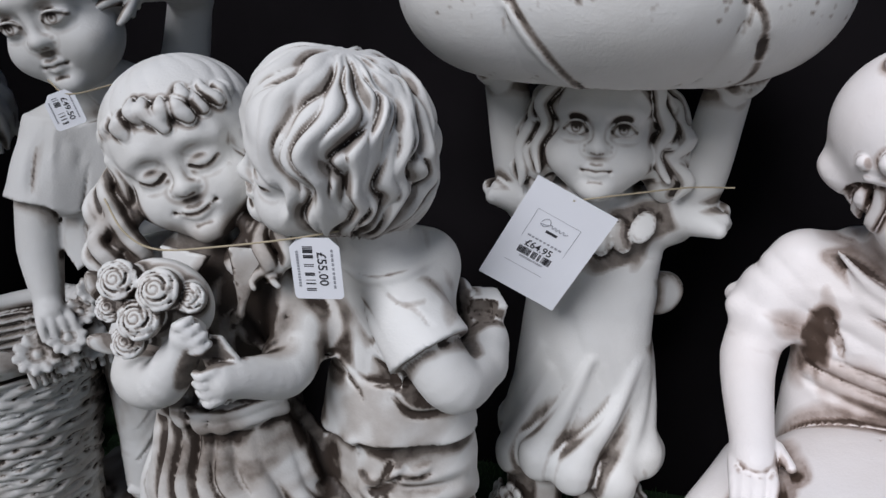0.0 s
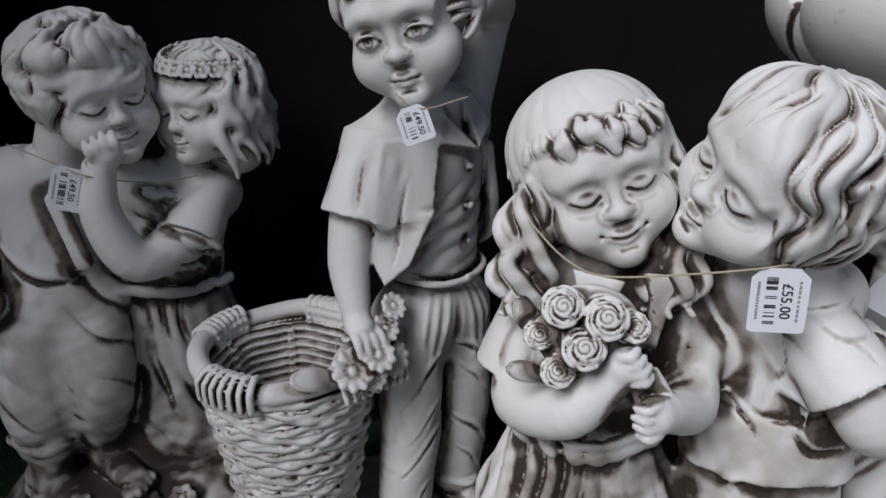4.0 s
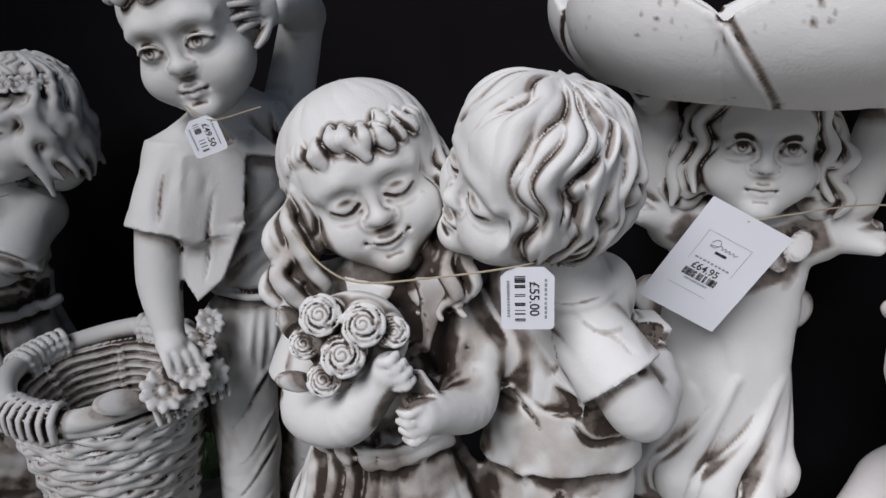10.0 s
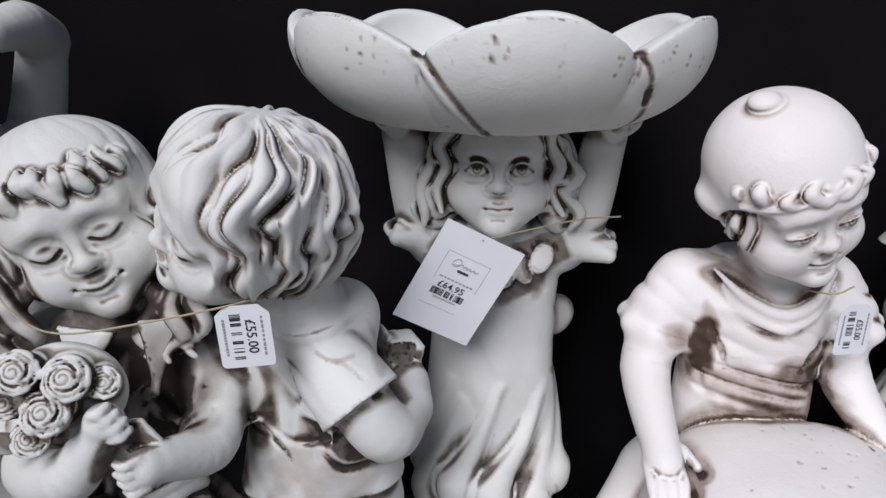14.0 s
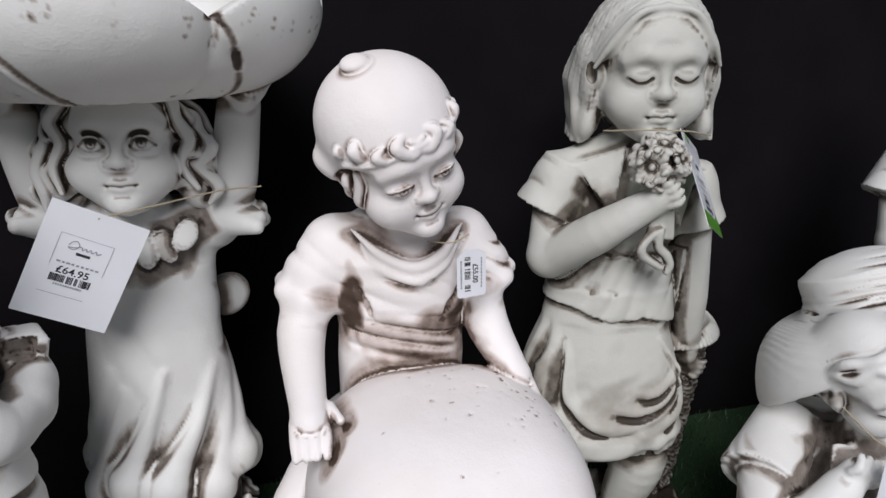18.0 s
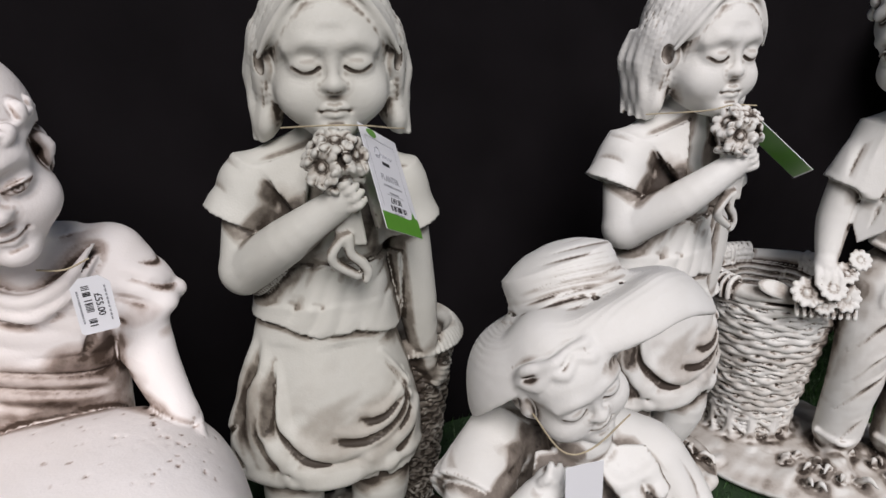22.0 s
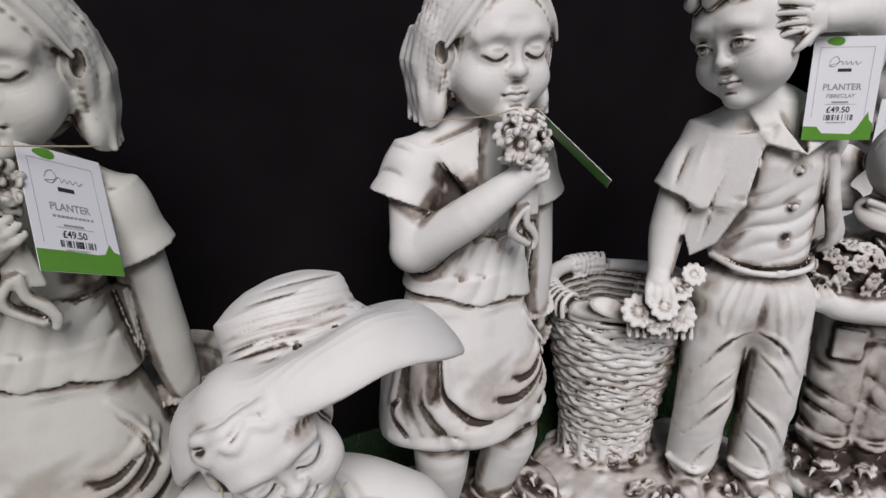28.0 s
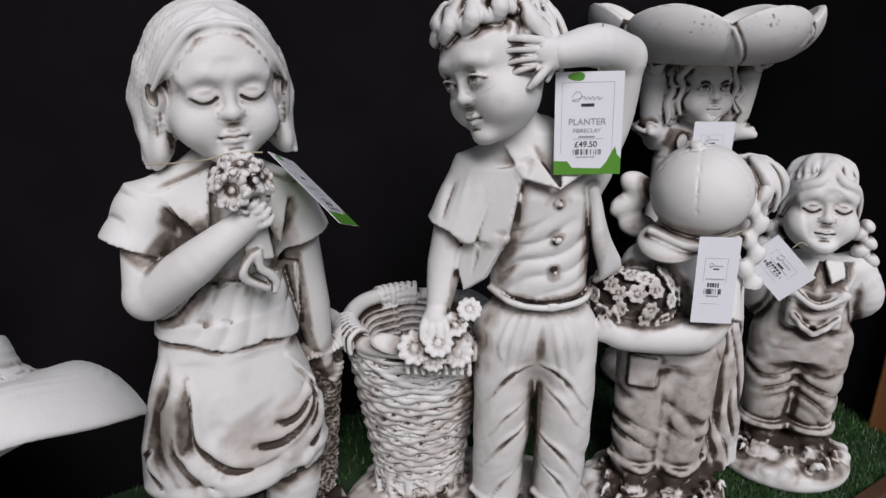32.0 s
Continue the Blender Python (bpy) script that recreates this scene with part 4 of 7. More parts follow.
    comb(h, hm, 0.056, 27, 0.10, 2.2, 4.6, 1.4, 4.0, (-0.55, 0.0, 0.85), (0.1, 0.42, 0.15))
    h.at(hm, 0.056).ell((0, -1.05, -0.5), (1.25, 0.92, 1.12), 0.05, cut=True)
    head(h, hm, 0.056, "closed", 0.0, False, 0.04, 0.2)
    strands(h, hm, 0.056, [a for a in range(-178, 180, 17) if abs(a) > 92], -20, -64, 0.15, 14, 1.14, 0.1, 0.14, seed=17, lean=10)
    h.weights = (2.7, 1.9, 0.7, 0.5)
    h.stain_or_shade((0.09, -0.05, 0.60), (0.06, 0.08, 0.03), 0.25)
    h.at(Matrix.Identity(4))
    return cast("rose_couple_statue", (b, rb, g, h), CREAM, "cream statue of two children kissing over a rose bouquet", pose(-0.15, 0.66, 0))


# ---- the girl carrying a petal bowl ----
def bowl_girl():
    rnd = random.Random(6)
    b = Clay((-0.262, -0.262, 0.0), (0.262, 0.262, 0.86), 0.0027)
    b.lathe([(0.086, 0.240), (0.088, 0.28), (0.082, 0.36), (0.074, 0.45), (0.074, 0.52), (0.05, 0.575)], (0.008, 0.0), 0.015, 0.02, 5, 0.3, 0.68)
    b.tube([(-0.06, 0, 0.572), (0.08, 0, 0.566)], (0.030, 0.030), 0.025)
    b.tube([(0.008, -0.01, 0.56), (0.008, -0.01, 0.62)], 0.027, 0.012)
    for s, x, t in ((-1, -0.084, -0.10), (1, 0.108, 0.122)):
        b.tube([(x * 0.8, 0, 0.565), (x, -0.008, 0.61), (t, -0.015, 0.70)], (0.028, 0.027, 0.023), 0.008)
        for j in range(5):
            a = -1.3 + 0.65 * j
            b.tube([(x * 0.85, -0.008, 0.575), (x + s * 0.022 + 0.006 * math.cos(a), -0.008 + 0.034 * math.sin(a), 0.588 - 0.014 * (s > 0) + 0.006 * math.cos(2 * a))], (0.026, 0.009), 0.006)
        b.tube([(x + s * 0.024, -0.036, 0.580 - 0.014 * (s > 0)), (x + s * 0.034, -0.01, 0.586 - 0.018 * (s > 0)), (x + s * 0.024, 0.025, 0.585 - 0.014 * (s > 0))], (0.004, 0.006, 0.004), 0.004)
        fist(b, (t * 1.05, -0.032, 0.716), 0.02, (s * 0.6, -0.2, 0.7))
        b.ell((0.008 + 0.080 * s, 0.055, 0.45), (0.028, 0.010, 0.030), 0.012, (0, 25 * s, 15 * s))
    # bowl of overlapping petals
    def petals(x, y, z, shrink=0.0):
        q, az = np.sqrt(x * x + y * y), np.arctan2(x, -y)
        lobe = np.abs(np.cos(3.5 * (az - 0.12)))
        t = np.clip((z - 0.716) / 0.078, 0, 1.35)
        R = (0.118 + 0.096 * np.sqrt(np.maximum(1 - (1 - t) ** 2, 0)) + 0.008 * t) * (0.935 + 0.065 * lobe ** 0.6) - shrink
        return q - R, 0.788 + 0.036 * lobe ** 0.7
    def shell(x, y, z):
        d, top = petals(x, y, z)
        return np.maximum(0.7 * d, np.maximum(0.716 - z, z - top))
    def hollow(x, y, z):
        d, top = petals(x, y, z - 0.016, 0.018)
        return np.maximum(0.7 * d, 0.735 - z)
    b.field(shell, np.array([-0.225, -0.225, 0.70]), np.array([0.225, 0.225, 0.845]), 0.012)
    b.field(hollow, np.array([-0.21, -0.21, 0.735]), np.array([0.21, 0.21, 0.85]), 0.008, True)
    for i in range(7):
        a = 0.12 + (i + 0.5) * math.pi / 3.5
        pts = []
        for z, R in ((0.80, 0.208), (0.778, 0.202), (0.755, 0.186), (0.735, 0.165), (0.718, 0.135)):
            aa = a + (0.80 - z) * 3.6 * (-1 if i % 2 else 1)
            pts.append((R * math.sin(aa), -R * math.cos(aa), z))
        b.crease(pts, 0.0042, 0.004)
        b.fold([(x + 0.007 * (1 if i % 2 else -1), y, z) for x, y, z in pts], 0.004)
        b.inks.append((b.settle(catmull(pts, (1, 1), 8)[0]), 0.0045, 0.7, b.R, 1))
    for i in range(46):
        a, z = 0.1366 * i + rnd.uniform(-0.05, 0.05), 0.712 + rnd.uniform(0, 0.006)
        R, L = 0.135, rnd.uniform(1.08, 1.24)
        b.tube([(R * math.sin(a), -R * math.cos(a), z), (R * L * math.sin(a + 0.04), -R * L * math.cos(a + 0.04), z + 0.02 * (L - 1) / 0.24)], (0.001, 0.0022), 0.002, cut=True)
        b.ink([(R * 1.05 * math.sin(a), -R * 1.05 * math.cos(a), z), (R * L * math.sin(a + 0.04), -R * L * math.cos(a + 0.04), z + 0.012)], 0.0030, rnd.uniform(0.15, 0.6))
    for i in range(64):
        a, z = rnd.uniform(0, 6.28), rnd.uniform(0.776, 0.796)
        R = 0.2195 * (0.935 + 0.065 * abs(math.cos(3.5 * (a - 0.12))) ** 0.6)
        dash = [(R * math.sin(a), -R * math.cos(a), z), (R * math.sin(a + 0.01), -R * math.cos(a + 0.01), z + rnd.uniform(0.005, 0.018))]
        b.ink(dash, 0.0028, rnd.uniform(0.15, 0.6))
    # dress: long folds that swing down into rounded tongues at the hem
    b.crumple((0.03, -0.03, 0.42), (0.11, 0.1, 0.1), (0.85, 0, 0.5), 0.0035, 0.036, 7, 0.5)
    for i in range(9):
        a = -2.3 + i * 0.58 + rnd.uniform(-0.07, 0.07)
        dz = 0.014 * math.sin(i * 2.3)
        way = 0.5 + 0.15 * math.sin(i * 1.9)
        line = [(0.01 + q * math.sin(a + w * way), -0.76 * q * math.cos(a + w * way), z + dz) for w, z, q in ((1.5, 0.395, 0.070), (0.85, 0.335, 0.078), (0.3, 0.288, 0.080), (0.0, 0.258, 0.082), (0.0, 0.248, 0.082))]
        b.tube(line, (0.003, 0.008, 0.015, 0.027, 0.026), 0.010, 5)
    b.stain_or_shade((0.01, 0.0, 0.19), (0.1, 0.09, 0.03), 0.25)
    b.stain_or_shade((0.03, -0.05, 0.31), (0.08, 0.06, 0.05), 0.06)
    for s, x in ((-1, -0.04), (1, 0.05)):
        b.tube([(x, 0, 0.26), (x, -0.01, 0.15), (x * 1.0, 0.0, 0.04)], (0.040, 0.036, 0.028), 0.006)
        foot(b, (x, 0.02, 0.03), 12 * s, 0.1)
    for i in range(8):
        a = -2.0 + i * 0.6
        flower(b, (0.10 * math.sin(a) + 0.01, -0.085 * math.cos(a), 0.12 + 0.035 * (i % 3)), 0.022, (math.sin(a), -math.cos(a), 0.4), 6)
    rocky(b, 0.0, 0.0, 0.13, 0.12, 0.05, 8)
    for x, z, a in ((0.036, 0.553, -28), (0.058, 0.566, 25), (0.016, 0.548, -10), (-0.012, 0.55, 12), (-0.036, 0.562, 40)):
        b.ell((x, -0.046, z), (0.013, 0.005, 0.019), 0.001, (-25, a, 0))
    g = Clay((-0.115, -0.11, 0.53), (0.125, 0.09, 0.735), 0.0014)
    gm = pose(0.006, -0.022, 0.666, -6, 0, 0)
    g.at(gm, 0.0525).ell((0, 0.35, 0.35), (1.2, 1.2, 1.15), 0.1)
    for s in (-1, 1):
        g.ell((1.22 * s, 0.15, -0.35), (0.5, 0.62, 1.15), 0.2, (0, -6 * s, 0))
    comb(g, gm, 0.0525, 20, 0.11, 3.0, 6.5, 0.7, 0, (0, 0.2, 1.0), (0, 0.3, 0.0), (2.1, 1.9, 2.2))
    g.at(gm, 0.0525).ell((0, -1.1, -0.4), (1.04, 1.0, 1.28), 0.12, cut=True)
    head(g, gm, 0.0525, "open", 0.0, False)
    g.at(gm, 0.0525)
    for s in (-1, 1):
        for j in range(4):
            w, y = 0.1 * (-1) ** j, -0.62 + 0.24 * j
            g.tube([(0.12 * s + 0.2 * s * j, y - 0.06, 1.16 - 0.06 * j), (0.82 * s + w, y + 0.02, 0.86), (1.1 * s - w, y + 0.14, 0.42), (1.14 * s + w, y + 0.16, 0.0), (1.12 * s - w, y + 0.16, -0.45), (1.24 * s + w, y + 0.1, -0.95)], (0.08, 0.13, 0.14, 0.14, 0.13, 0.06), 0.03, 4)
        for j in range(4):
            w, y = 0.11 * (-1) ** j, -0.3 + 0.22 * j
            g.tube([(1.3 * s, y, 0.2), (1.52 * s + w, y - 0.05, -0.15), (1.46 * s - w, y, -0.55), (1.6 * s + w, y, -0.95), (1.52 * s, y, -1.3)], (0.08, 0.15, 0.15, 0.14, 0.05), 0.03, 4)
    g.weights = (2.3, 1.1, 0.4, 0.42)
    return cast("bowl_girl_statue", (b, g), CREAM, "cream statue of a girl holding a petal-shaped bowl overhead", pose(0.16, 0.79, 0, 0, 0, -14), "girls carrying bowls")


# ---- the child in a cap, sitting behind a big round pot ----
def cap_child():
    rnd = random.Random(8)
    b = Clay((-0.2, -0.315, 0.0), (0.22, 0.16, 0.6), 0.0027)
    b.weights = (2.8, 1.8, 0.7, 0.46)
    b.lathe([(0.074, 0.30), (0.076, 0.40), (0.074, 0.44), (0.080, 0.49), (0.081, 0.53), (0.045, 0.575)], (-0.010, -0.008), 0.02, 0.0, 0, 0, 0.74)
    b.tube([(-0.082, 0.0, 0.538), (0.058, 0.0, 0.540)], 0.034, 0.025)
    b.tube([(-0.01, -0.015, 0.56), (-0.022, -0.06, 0.62)], 0.031, 0.014)
    for s, sh, sl, el, ha in ((-1, (-0.088, 0.0, 0.535), (-0.106, -0.006, 0.508), (-0.128, -0.04, 0.45), (-0.126, -0.140, 0.404)), (1, (0.064, 0.0, 0.538), (0.080, -0.004, 0.512), (0.086, -0.03, 0.45), (0.108, -0.09, 0.400))):
        b.tube([sh, sl], (0.034, 0.037), 0.015)
        b.tube([sl, el, ha], (0.028, 0.027, 0.018), 0.004)
        for j in range(7):
            a = j * 0.9
            p = (sl[0] + 0.008 * s + 0.034 * math.cos(a), sl[1] + 0.034 * math.sin(a), sl[2] - 0.022 + 0.01 * math.cos(a) * s)
            b.ell(p, (0.009, 0.009, 0.008), 0.022)
        b.ell(ha, (0.018, 0.024, 0.014), 0.006)
        for j in range(4):
            q = (ha[0] + (j - 1.5) * 0.010, ha[1] - 0.026, ha[2] - 0.010)
            b.tube([(q[0], q[1] + 0.024, q[2] + 0.006), q, (q[0], q[1] - 0.012, q[2] - 0.010)], (0.0062, 0.006, 0.0045), 0.0012, 3)
        b.tube([(ha[0] - 0.02 * s, ha[1] + 0.01, ha[2] + 0.004), (ha[0] - 0.03 * s, ha[1] - 0.01, ha[2])], (0.007, 0.005), 0.003)
        b.stain_or_shade((sl[0] - 0.034 * s, -0.045, 0.480), (0.013, 0.06, 0.055), 0.8 if s < 0 else 0.25)
        b.stain_or_shade((sl[0] - 0.002 * s, -0.03, 0.492), (0.030, 0.035, 0.018), 0.42 if s < 0 else 0.2)
        b.crumple((sl[0], -0.01, 0.505), (0.05, 0.05, 0.05), (0.5, 0, 1), 0.004, 0.022, 31 + s, 0.8)
    # draped neckline and sash
    for j in range(2):
        z = 0.556 - j * 0.014
        b.tube([(-0.07 + 0.012 * j, -0.04, z + 0.012), (-0.04, -0.06, z - 0.012), (-0.006, -0.07, z - 0.024), (0.026, -0.062, z - 0.012), (0.052, -0.04, z + 0.014)], (0.002, 0.006, 0.007, 0.006, 0.002), 0.006)
    b.ell((-0.006, -0.082, 0.576), (0.036, 0.03, 0.026), 0.01, cut=True)
    b.crumple((-0.01, -0.06, 0.440), (0.09, 0.06, 0.038), (0.2, 0, 1), 0.0055, 0.020, 33, 1.1)
    b.crumple((-0.01, -0.05, 0.495), (0.075, 0.06, 0.03), (0.5, 0, 0.9), 0.004, 0.024, 34, 0.8)
    for x0, z0, x1, z1 in ((-0.07, 0.515, -0.05, 0.465), (0.05, 0.5, 0.03, 0.462)):
        b.crease([(x0, -0.045, z0), ((x0 + x1) / 2, -0.058, (z0 + z1) / 2 - 0.004), (x1, -0.056, z1)], 0.005)
    b.stain_or_shade((0.0, -0.06, 0.442), (0.09, 0.06, 0.036), 0.32).stain_or_shade((0.035, -0.06, 0.468), (0.045, 0.05, 0.02), 0.3)
    # round pot held between the knees
    def pot(x, y, z):
        x, y, z = (x - 0.016) / 0.152, (y + 0.15) / 0.15, (z - 0.253) / 0.165
        return ((np.abs(x) ** 2.9 + np.abs(y) ** 2.9 + np.abs(z) ** 2.9 + 1e-9) ** (1 / 2.9) - 1) * 0.15
    b.field(pot, np.array([-0.165, -0.305, 0.08]), np.array([0.21, 0.01, 0.43]), 0.003)
    marks = [(0.03 + rnd.gauss(0.045, 0.05), -0.15 + rnd.gauss(0.0, 0.045), 0.405) for i in range(90)]
    for p in b.settle(marks):
        q = rnd.uniform(0.0007, 0.0019)
        b.ell(tuple(p), (q, q * rnd.uniform(0.8, 2.2), q), 0.001, cut=True)
        b.stain_or_shade(p, q * 1.5, rnd.uniform(0.12, 0.45))
    for s in (-1, 1):
        b.tube([(0.07 * s, 0.03, 0.25), (0.15 * s, -0.06, 0.16), (0.13 * s, -0.15, 0.07)], (0.06, 0.045, 0.034), 0.01)
        foot(b, (0.13 * s, -0.13, 0.03), 8 * s, 0.11)
    b.ell((0, 0.03, 0.2), (0.1, 0.1, 0.17), 0.03)
    rocky(b, 0.0, -0.06, 0.17, 0.17, 0.05, 12)
    g = Clay((-0.16, -0.18, 0.56), (0.09, 0.10, 0.80), 0.0014)
    gm = pose(-0.026, -0.082, 0.657, 16, -19, 15)
    g.at(gm, 0.0525)
    g.ell((0.02, 0.36, 0.62), (1.30, 1.34, 1.20), 0.06, (14, 0, 0))
    g.ell((-0.98, 0.6, -0.02), (0.5, 0.45, 0.26), 0.35, (0, 34, -20))
    g.ell((0.1, -0.62, -0.58), (1.9, 1.45, 1.22), 0.03, (14, 3, 0), cut=True)
    head(g, gm, 0.0525, "down", 0.05, True)
    g.at(gm, 0.0525)
    g.ell((-0.25, 0.5, 1.82), (0.27, 0.27, 0.14), 0.06)
    g.tube([(-1.3, -0.3, 0.45), (-0.85, -0.88, 0.62), (0.0, -1.02, 0.74), (0.75, -0.78, 0.72), (1.22, -0.1, 0.6)], 0.05, 0.05, 5, False, True)
    for i, a in enumerate(range(-74, 82, 21)):
        x, y, z = on_skull(a, 27, 1.05)
        w = 0.16 * (-1) ** i
        g.tube([(x, y + 0.04, z + 0.14), (x + w * 1.3, y - 0.08, z + 0.02), (x + 0.02, y - 0.12, z - 0.18), (x - w * 1.3, y - 0.1, z - 0.08), (x - w * 0.4, y - 0.1, z + 0.04)], (0.10, 0.13, 0.13, 0.11, 0.06), 0.015, 4)
    for s in (-1, 1):
        for j in range(4):
            w = 0.08 * (-1) ** j
            g.tube([(0.96 * s, -0.3 + 0.2 * j, 0.35), (1.06 * s + w, -0.3 + 0.2 * j, 0.0), (0.98 * s - w, -0.26 + 0.2 * j, -0.35), (1.0 * s, -0.2 + 0.2 * j, -0.6)], (0.09, 0.11, 0.1, 0.04), 0.03, 4)
    return cast("cap_child_statue", (b, g), PINKISH, "pale pinkish statue of a capped child with a round pot", pose(0.44, 0.665, 0.008, 0, 0, -15))


# ---- the girl with a posy ----
def posy_girl():
    rnd = random.Random(10)
    b = Clay((-0.18, -0.17, 0.0), (0.28, 0.2, 0.72), 0.0026)
    b.weights = (2.6, 1.9, 1.5, 0.55)
    b.lathe([(0.132, 0.215), (0.128, 0.27), (0.110, 0.34), (0.084, 0.415), (0.078, 0.44)], (-0.012, 0.0), 0.006, 0.03, 6, 1.2, 0.70)
    b.lathe([(0.086, 0.405), (0.083, 0.43), (0.072, 0.49), (0.074, 0.55), (0.05, 0.605)], (-0.008, 0.0), 0.012, 0.02, 7, 0.0, 0.7)
    b.tube([(0.0, 0.0, 0.632), (-0.086, 0.0, 0.596)], (0.034, 0.033), 0.02)
    b.tube([(0.0, 0.0, 0.632), (0.082, 0.0, 0.588)], (0.034, 0.033), 0.02)
    b.tube([(0.004, -0.01, 0.6), (0.004, -0.012, 0.67)], 0.027, 0.012)
    # cape sleeves
    b.cone((-0.082, 0.0, 0.612), (-0.108, -0.004, 0.552), 0.030, 0.043, 0.02)
    b.crumple((-0.1, 0.0, 0.59), (0.055, 0.06, 0.06), (0.9, 0.2, 0.3), 0.004, 0.03, 44, 0.8)
    b.cone((0.076, 0.0, 0.604), (0.098, 0.003, 0.535), 0.030, 0.042, 0.02)
    b.tube([(-0.098, -0.005, 0.575), (-0.104, -0.03, 0.497)], (0.026, 0.029), 0.003)
    b.tube([(-0.104, -0.03, 0.493), (-0.055, -0.082, 0.545), (0.0, -0.108, 0.592)], (0.029, 0.026, 0.018), 0.006)
    fist(b, (0.006, -0.112, 0.602), 0.020, (0.8, -0.2, 0.5))
    b.tube([(0.092, 0.003, 0.55), (0.112, 0.015, 0.42), (0.128, 0.03, 0.315)], (0.029, 0.027, 0.018), 0.003)
    fist(b, (0.138, 0.032, 0.297), 0.019, (1, 0.2, -0.4), reach=1.2)
    for i in range(6):
        b.tube([(0.002 + i * 0.004, -0.108, 0.588), (0.0 + i * 0.006, -0.10, 0.545)], 0.0034, 0.001)
    b.tube([(0.004, -0.106, 0.553), (-0.006, -0.104, 0.535), (-0.002, -0.100, 0.522), (0.012, -0.098, 0.512), (0.022, -0.096, 0.505)], (0.006, 0.0065, 0.0055), 0.002)
    b.tube([(0.012, -0.106, 0.556), (0.014, -0.102, 0.535), (0.026, -0.098, 0.522), (0.034, -0.095, 0.508), (0.032, -0.094, 0.498)], (0.006, 0.0065, 0.005), 0.002)
    # collar points
    b.flap([(-0.074, -0.028, 0.618), (-0.022, -0.040, 0.640), (-0.036, -0.066, 0.556)], 0.003, 0.002, 0.005)
    b.flap([(0.076, -0.028, 0.612), (0.028, -0.040, 0.636), (0.050, -0.064, 0.552)], 0.003, 0.002, 0.005)
    b.stain_or_shade((-0.035, -0.06, 0.545), (0.028, 0.04, 0.04), 0.3)
    b.crease([(-0.062, -0.05, 0.585), (-0.05, -0.062, 0.55), (-0.03, -0.065, 0.525)], 0.006)
    b.stain_or_shade((-0.06, -0.05, 0.56), (0.03, 0.04, 0.05), 0.25).stain_or_shade((0.06, -0.05, 0.54), (0.03, 0.04, 0.05), 0.3)
    # blouse hem and folds
    b.layer(lambda x, y, z: np.maximum(0.416 - 0.12 * (x + 0.01) + 0.004 * np.sin(60 * x) - z, np.maximum(z - 0.50, np.sqrt((x + 0.008) ** 2 + (y / 0.7) ** 2) - 0.096)), 0.006, (-0.12, -0.1, 0.38), (0.11, 0.08, 0.52))
    b.crumple((-0.005, -0.04, 0.46), (0.09, 0.08, 0.06), (0.8, 0, -0.5), 0.004, 0.026, 41, 0.8)
    # gathered apron: folds sweeping round the belly
    for line, r in ((((-0.088, 0.375), (-0.076, 0.31), (-0.035, 0.268), (0.02, 0.264), (0.07, 0.288), (0.10, 0.325)), 0.006),
                    (((-0.104, 0.35), (-0.098, 0.285), (-0.055, 0.242), (0.01, 0.236), (0.06, 0.256), (0.105, 0.288)), 0.007),
                    (((-0.005, 0.290), (0.03, 0.284), (0.072, 0.306), (0.094, 0.345)), 0.005),
                    (((0.025, 0.312), (0.052, 0.308), (0.086, 0.335)), 0.004),
                    (((-0.118, 0.34), (-0.124, 0.28), (-0.112, 0.235)), 0.006),
                    (((-0.062, 0.258), (-0.068, 0.235), (-0.055, 0.222)), 0.005),
                    (((0.03, 0.248), (0.055, 0.236), (0.06, 0.222)), 0.006),
                    (((0.06, 0.385), (0.082, 0.35), (0.092, 0.30)), 0.004)):
        P = [(x, -0.7 * math.sqrt(max(0.0004, 0.0144 - (x + 0.012) ** 2)), z) for x, z in line]
        b.fold(P, r * 1.35, r * 2.2)
        b.crease([(x, y, z - 0.013) for x, y, z in P], r * 0.75, r * 1.2)
    b.crumple((-0.11, -0.03, 0.29), (0.06, 0.1, 0.12), (0.1, 0, 1), 0.010, 0.03, 43, 0.4, None, (-0.012, 0.0, 0.1))
    b.fold([(-0.14, -0.03, 0.226), (-0.085, -0.08, 0.220), (-0.03, -0.088, 0.232), (0.02, -0.098, 0.220), (0.065, -0.075, 0.236), (0.11, -0.03, 0.232)], 0.007)
    b.ell((0.02, -0.02, 0.205), (0.09, 0.06, 0.03), 0.01, cut=True)
    b.stain_or_shade((0.02, -0.08, 0.29), (0.09, 0.06, 0.05), 0.18).stain_or_shade((-0.12, -0.05, 0.33), (0.03, 0.05, 0.07), 0.25).stain_or_shade((0.02, -0.03, 0.2), (0.1, 0.08, 0.03), 0.4).stain_or_shade((0.0, -0.04, 0.28), (0.17, 0.11, 0.12), 0.10)
    for s, x in ((-1, -0.055), (1, 0.045)):
        b.tube([(x, -0.01, 0.26), (x + 0.008 * s, -0.035, 0.18), (x, -0.015, 0.10), (x, 0.0, 0.05)], (0.044, 0.040, 0.033, 0.026), 0.006)
        foot(b, (x, 0.0, 0.035), 10 * s, 0.1)
    # basket behind the hip
    bx, by = 0.108, 0.092
    b.lathe([(0.045, 0.05), (0.052, 0.16), (0.066, 0.33)], (bx, by), 0.004)
    weave(b, bx, by, [(0.047, 0.05), (0.055, 0.16), (0.069, 0.325)], 0.013, 0.006)
    b.tube([(bx + 0.072 * math.cos(a), by + 0.072 * math.sin(a), 0.338) for a in np.linspace(0, 6.283, 14)], 0.013, 0.003, 2)
    for i in range(66):
        a = 0.0952 * i
        ca, sa = math.cos(a), math.sin(a)
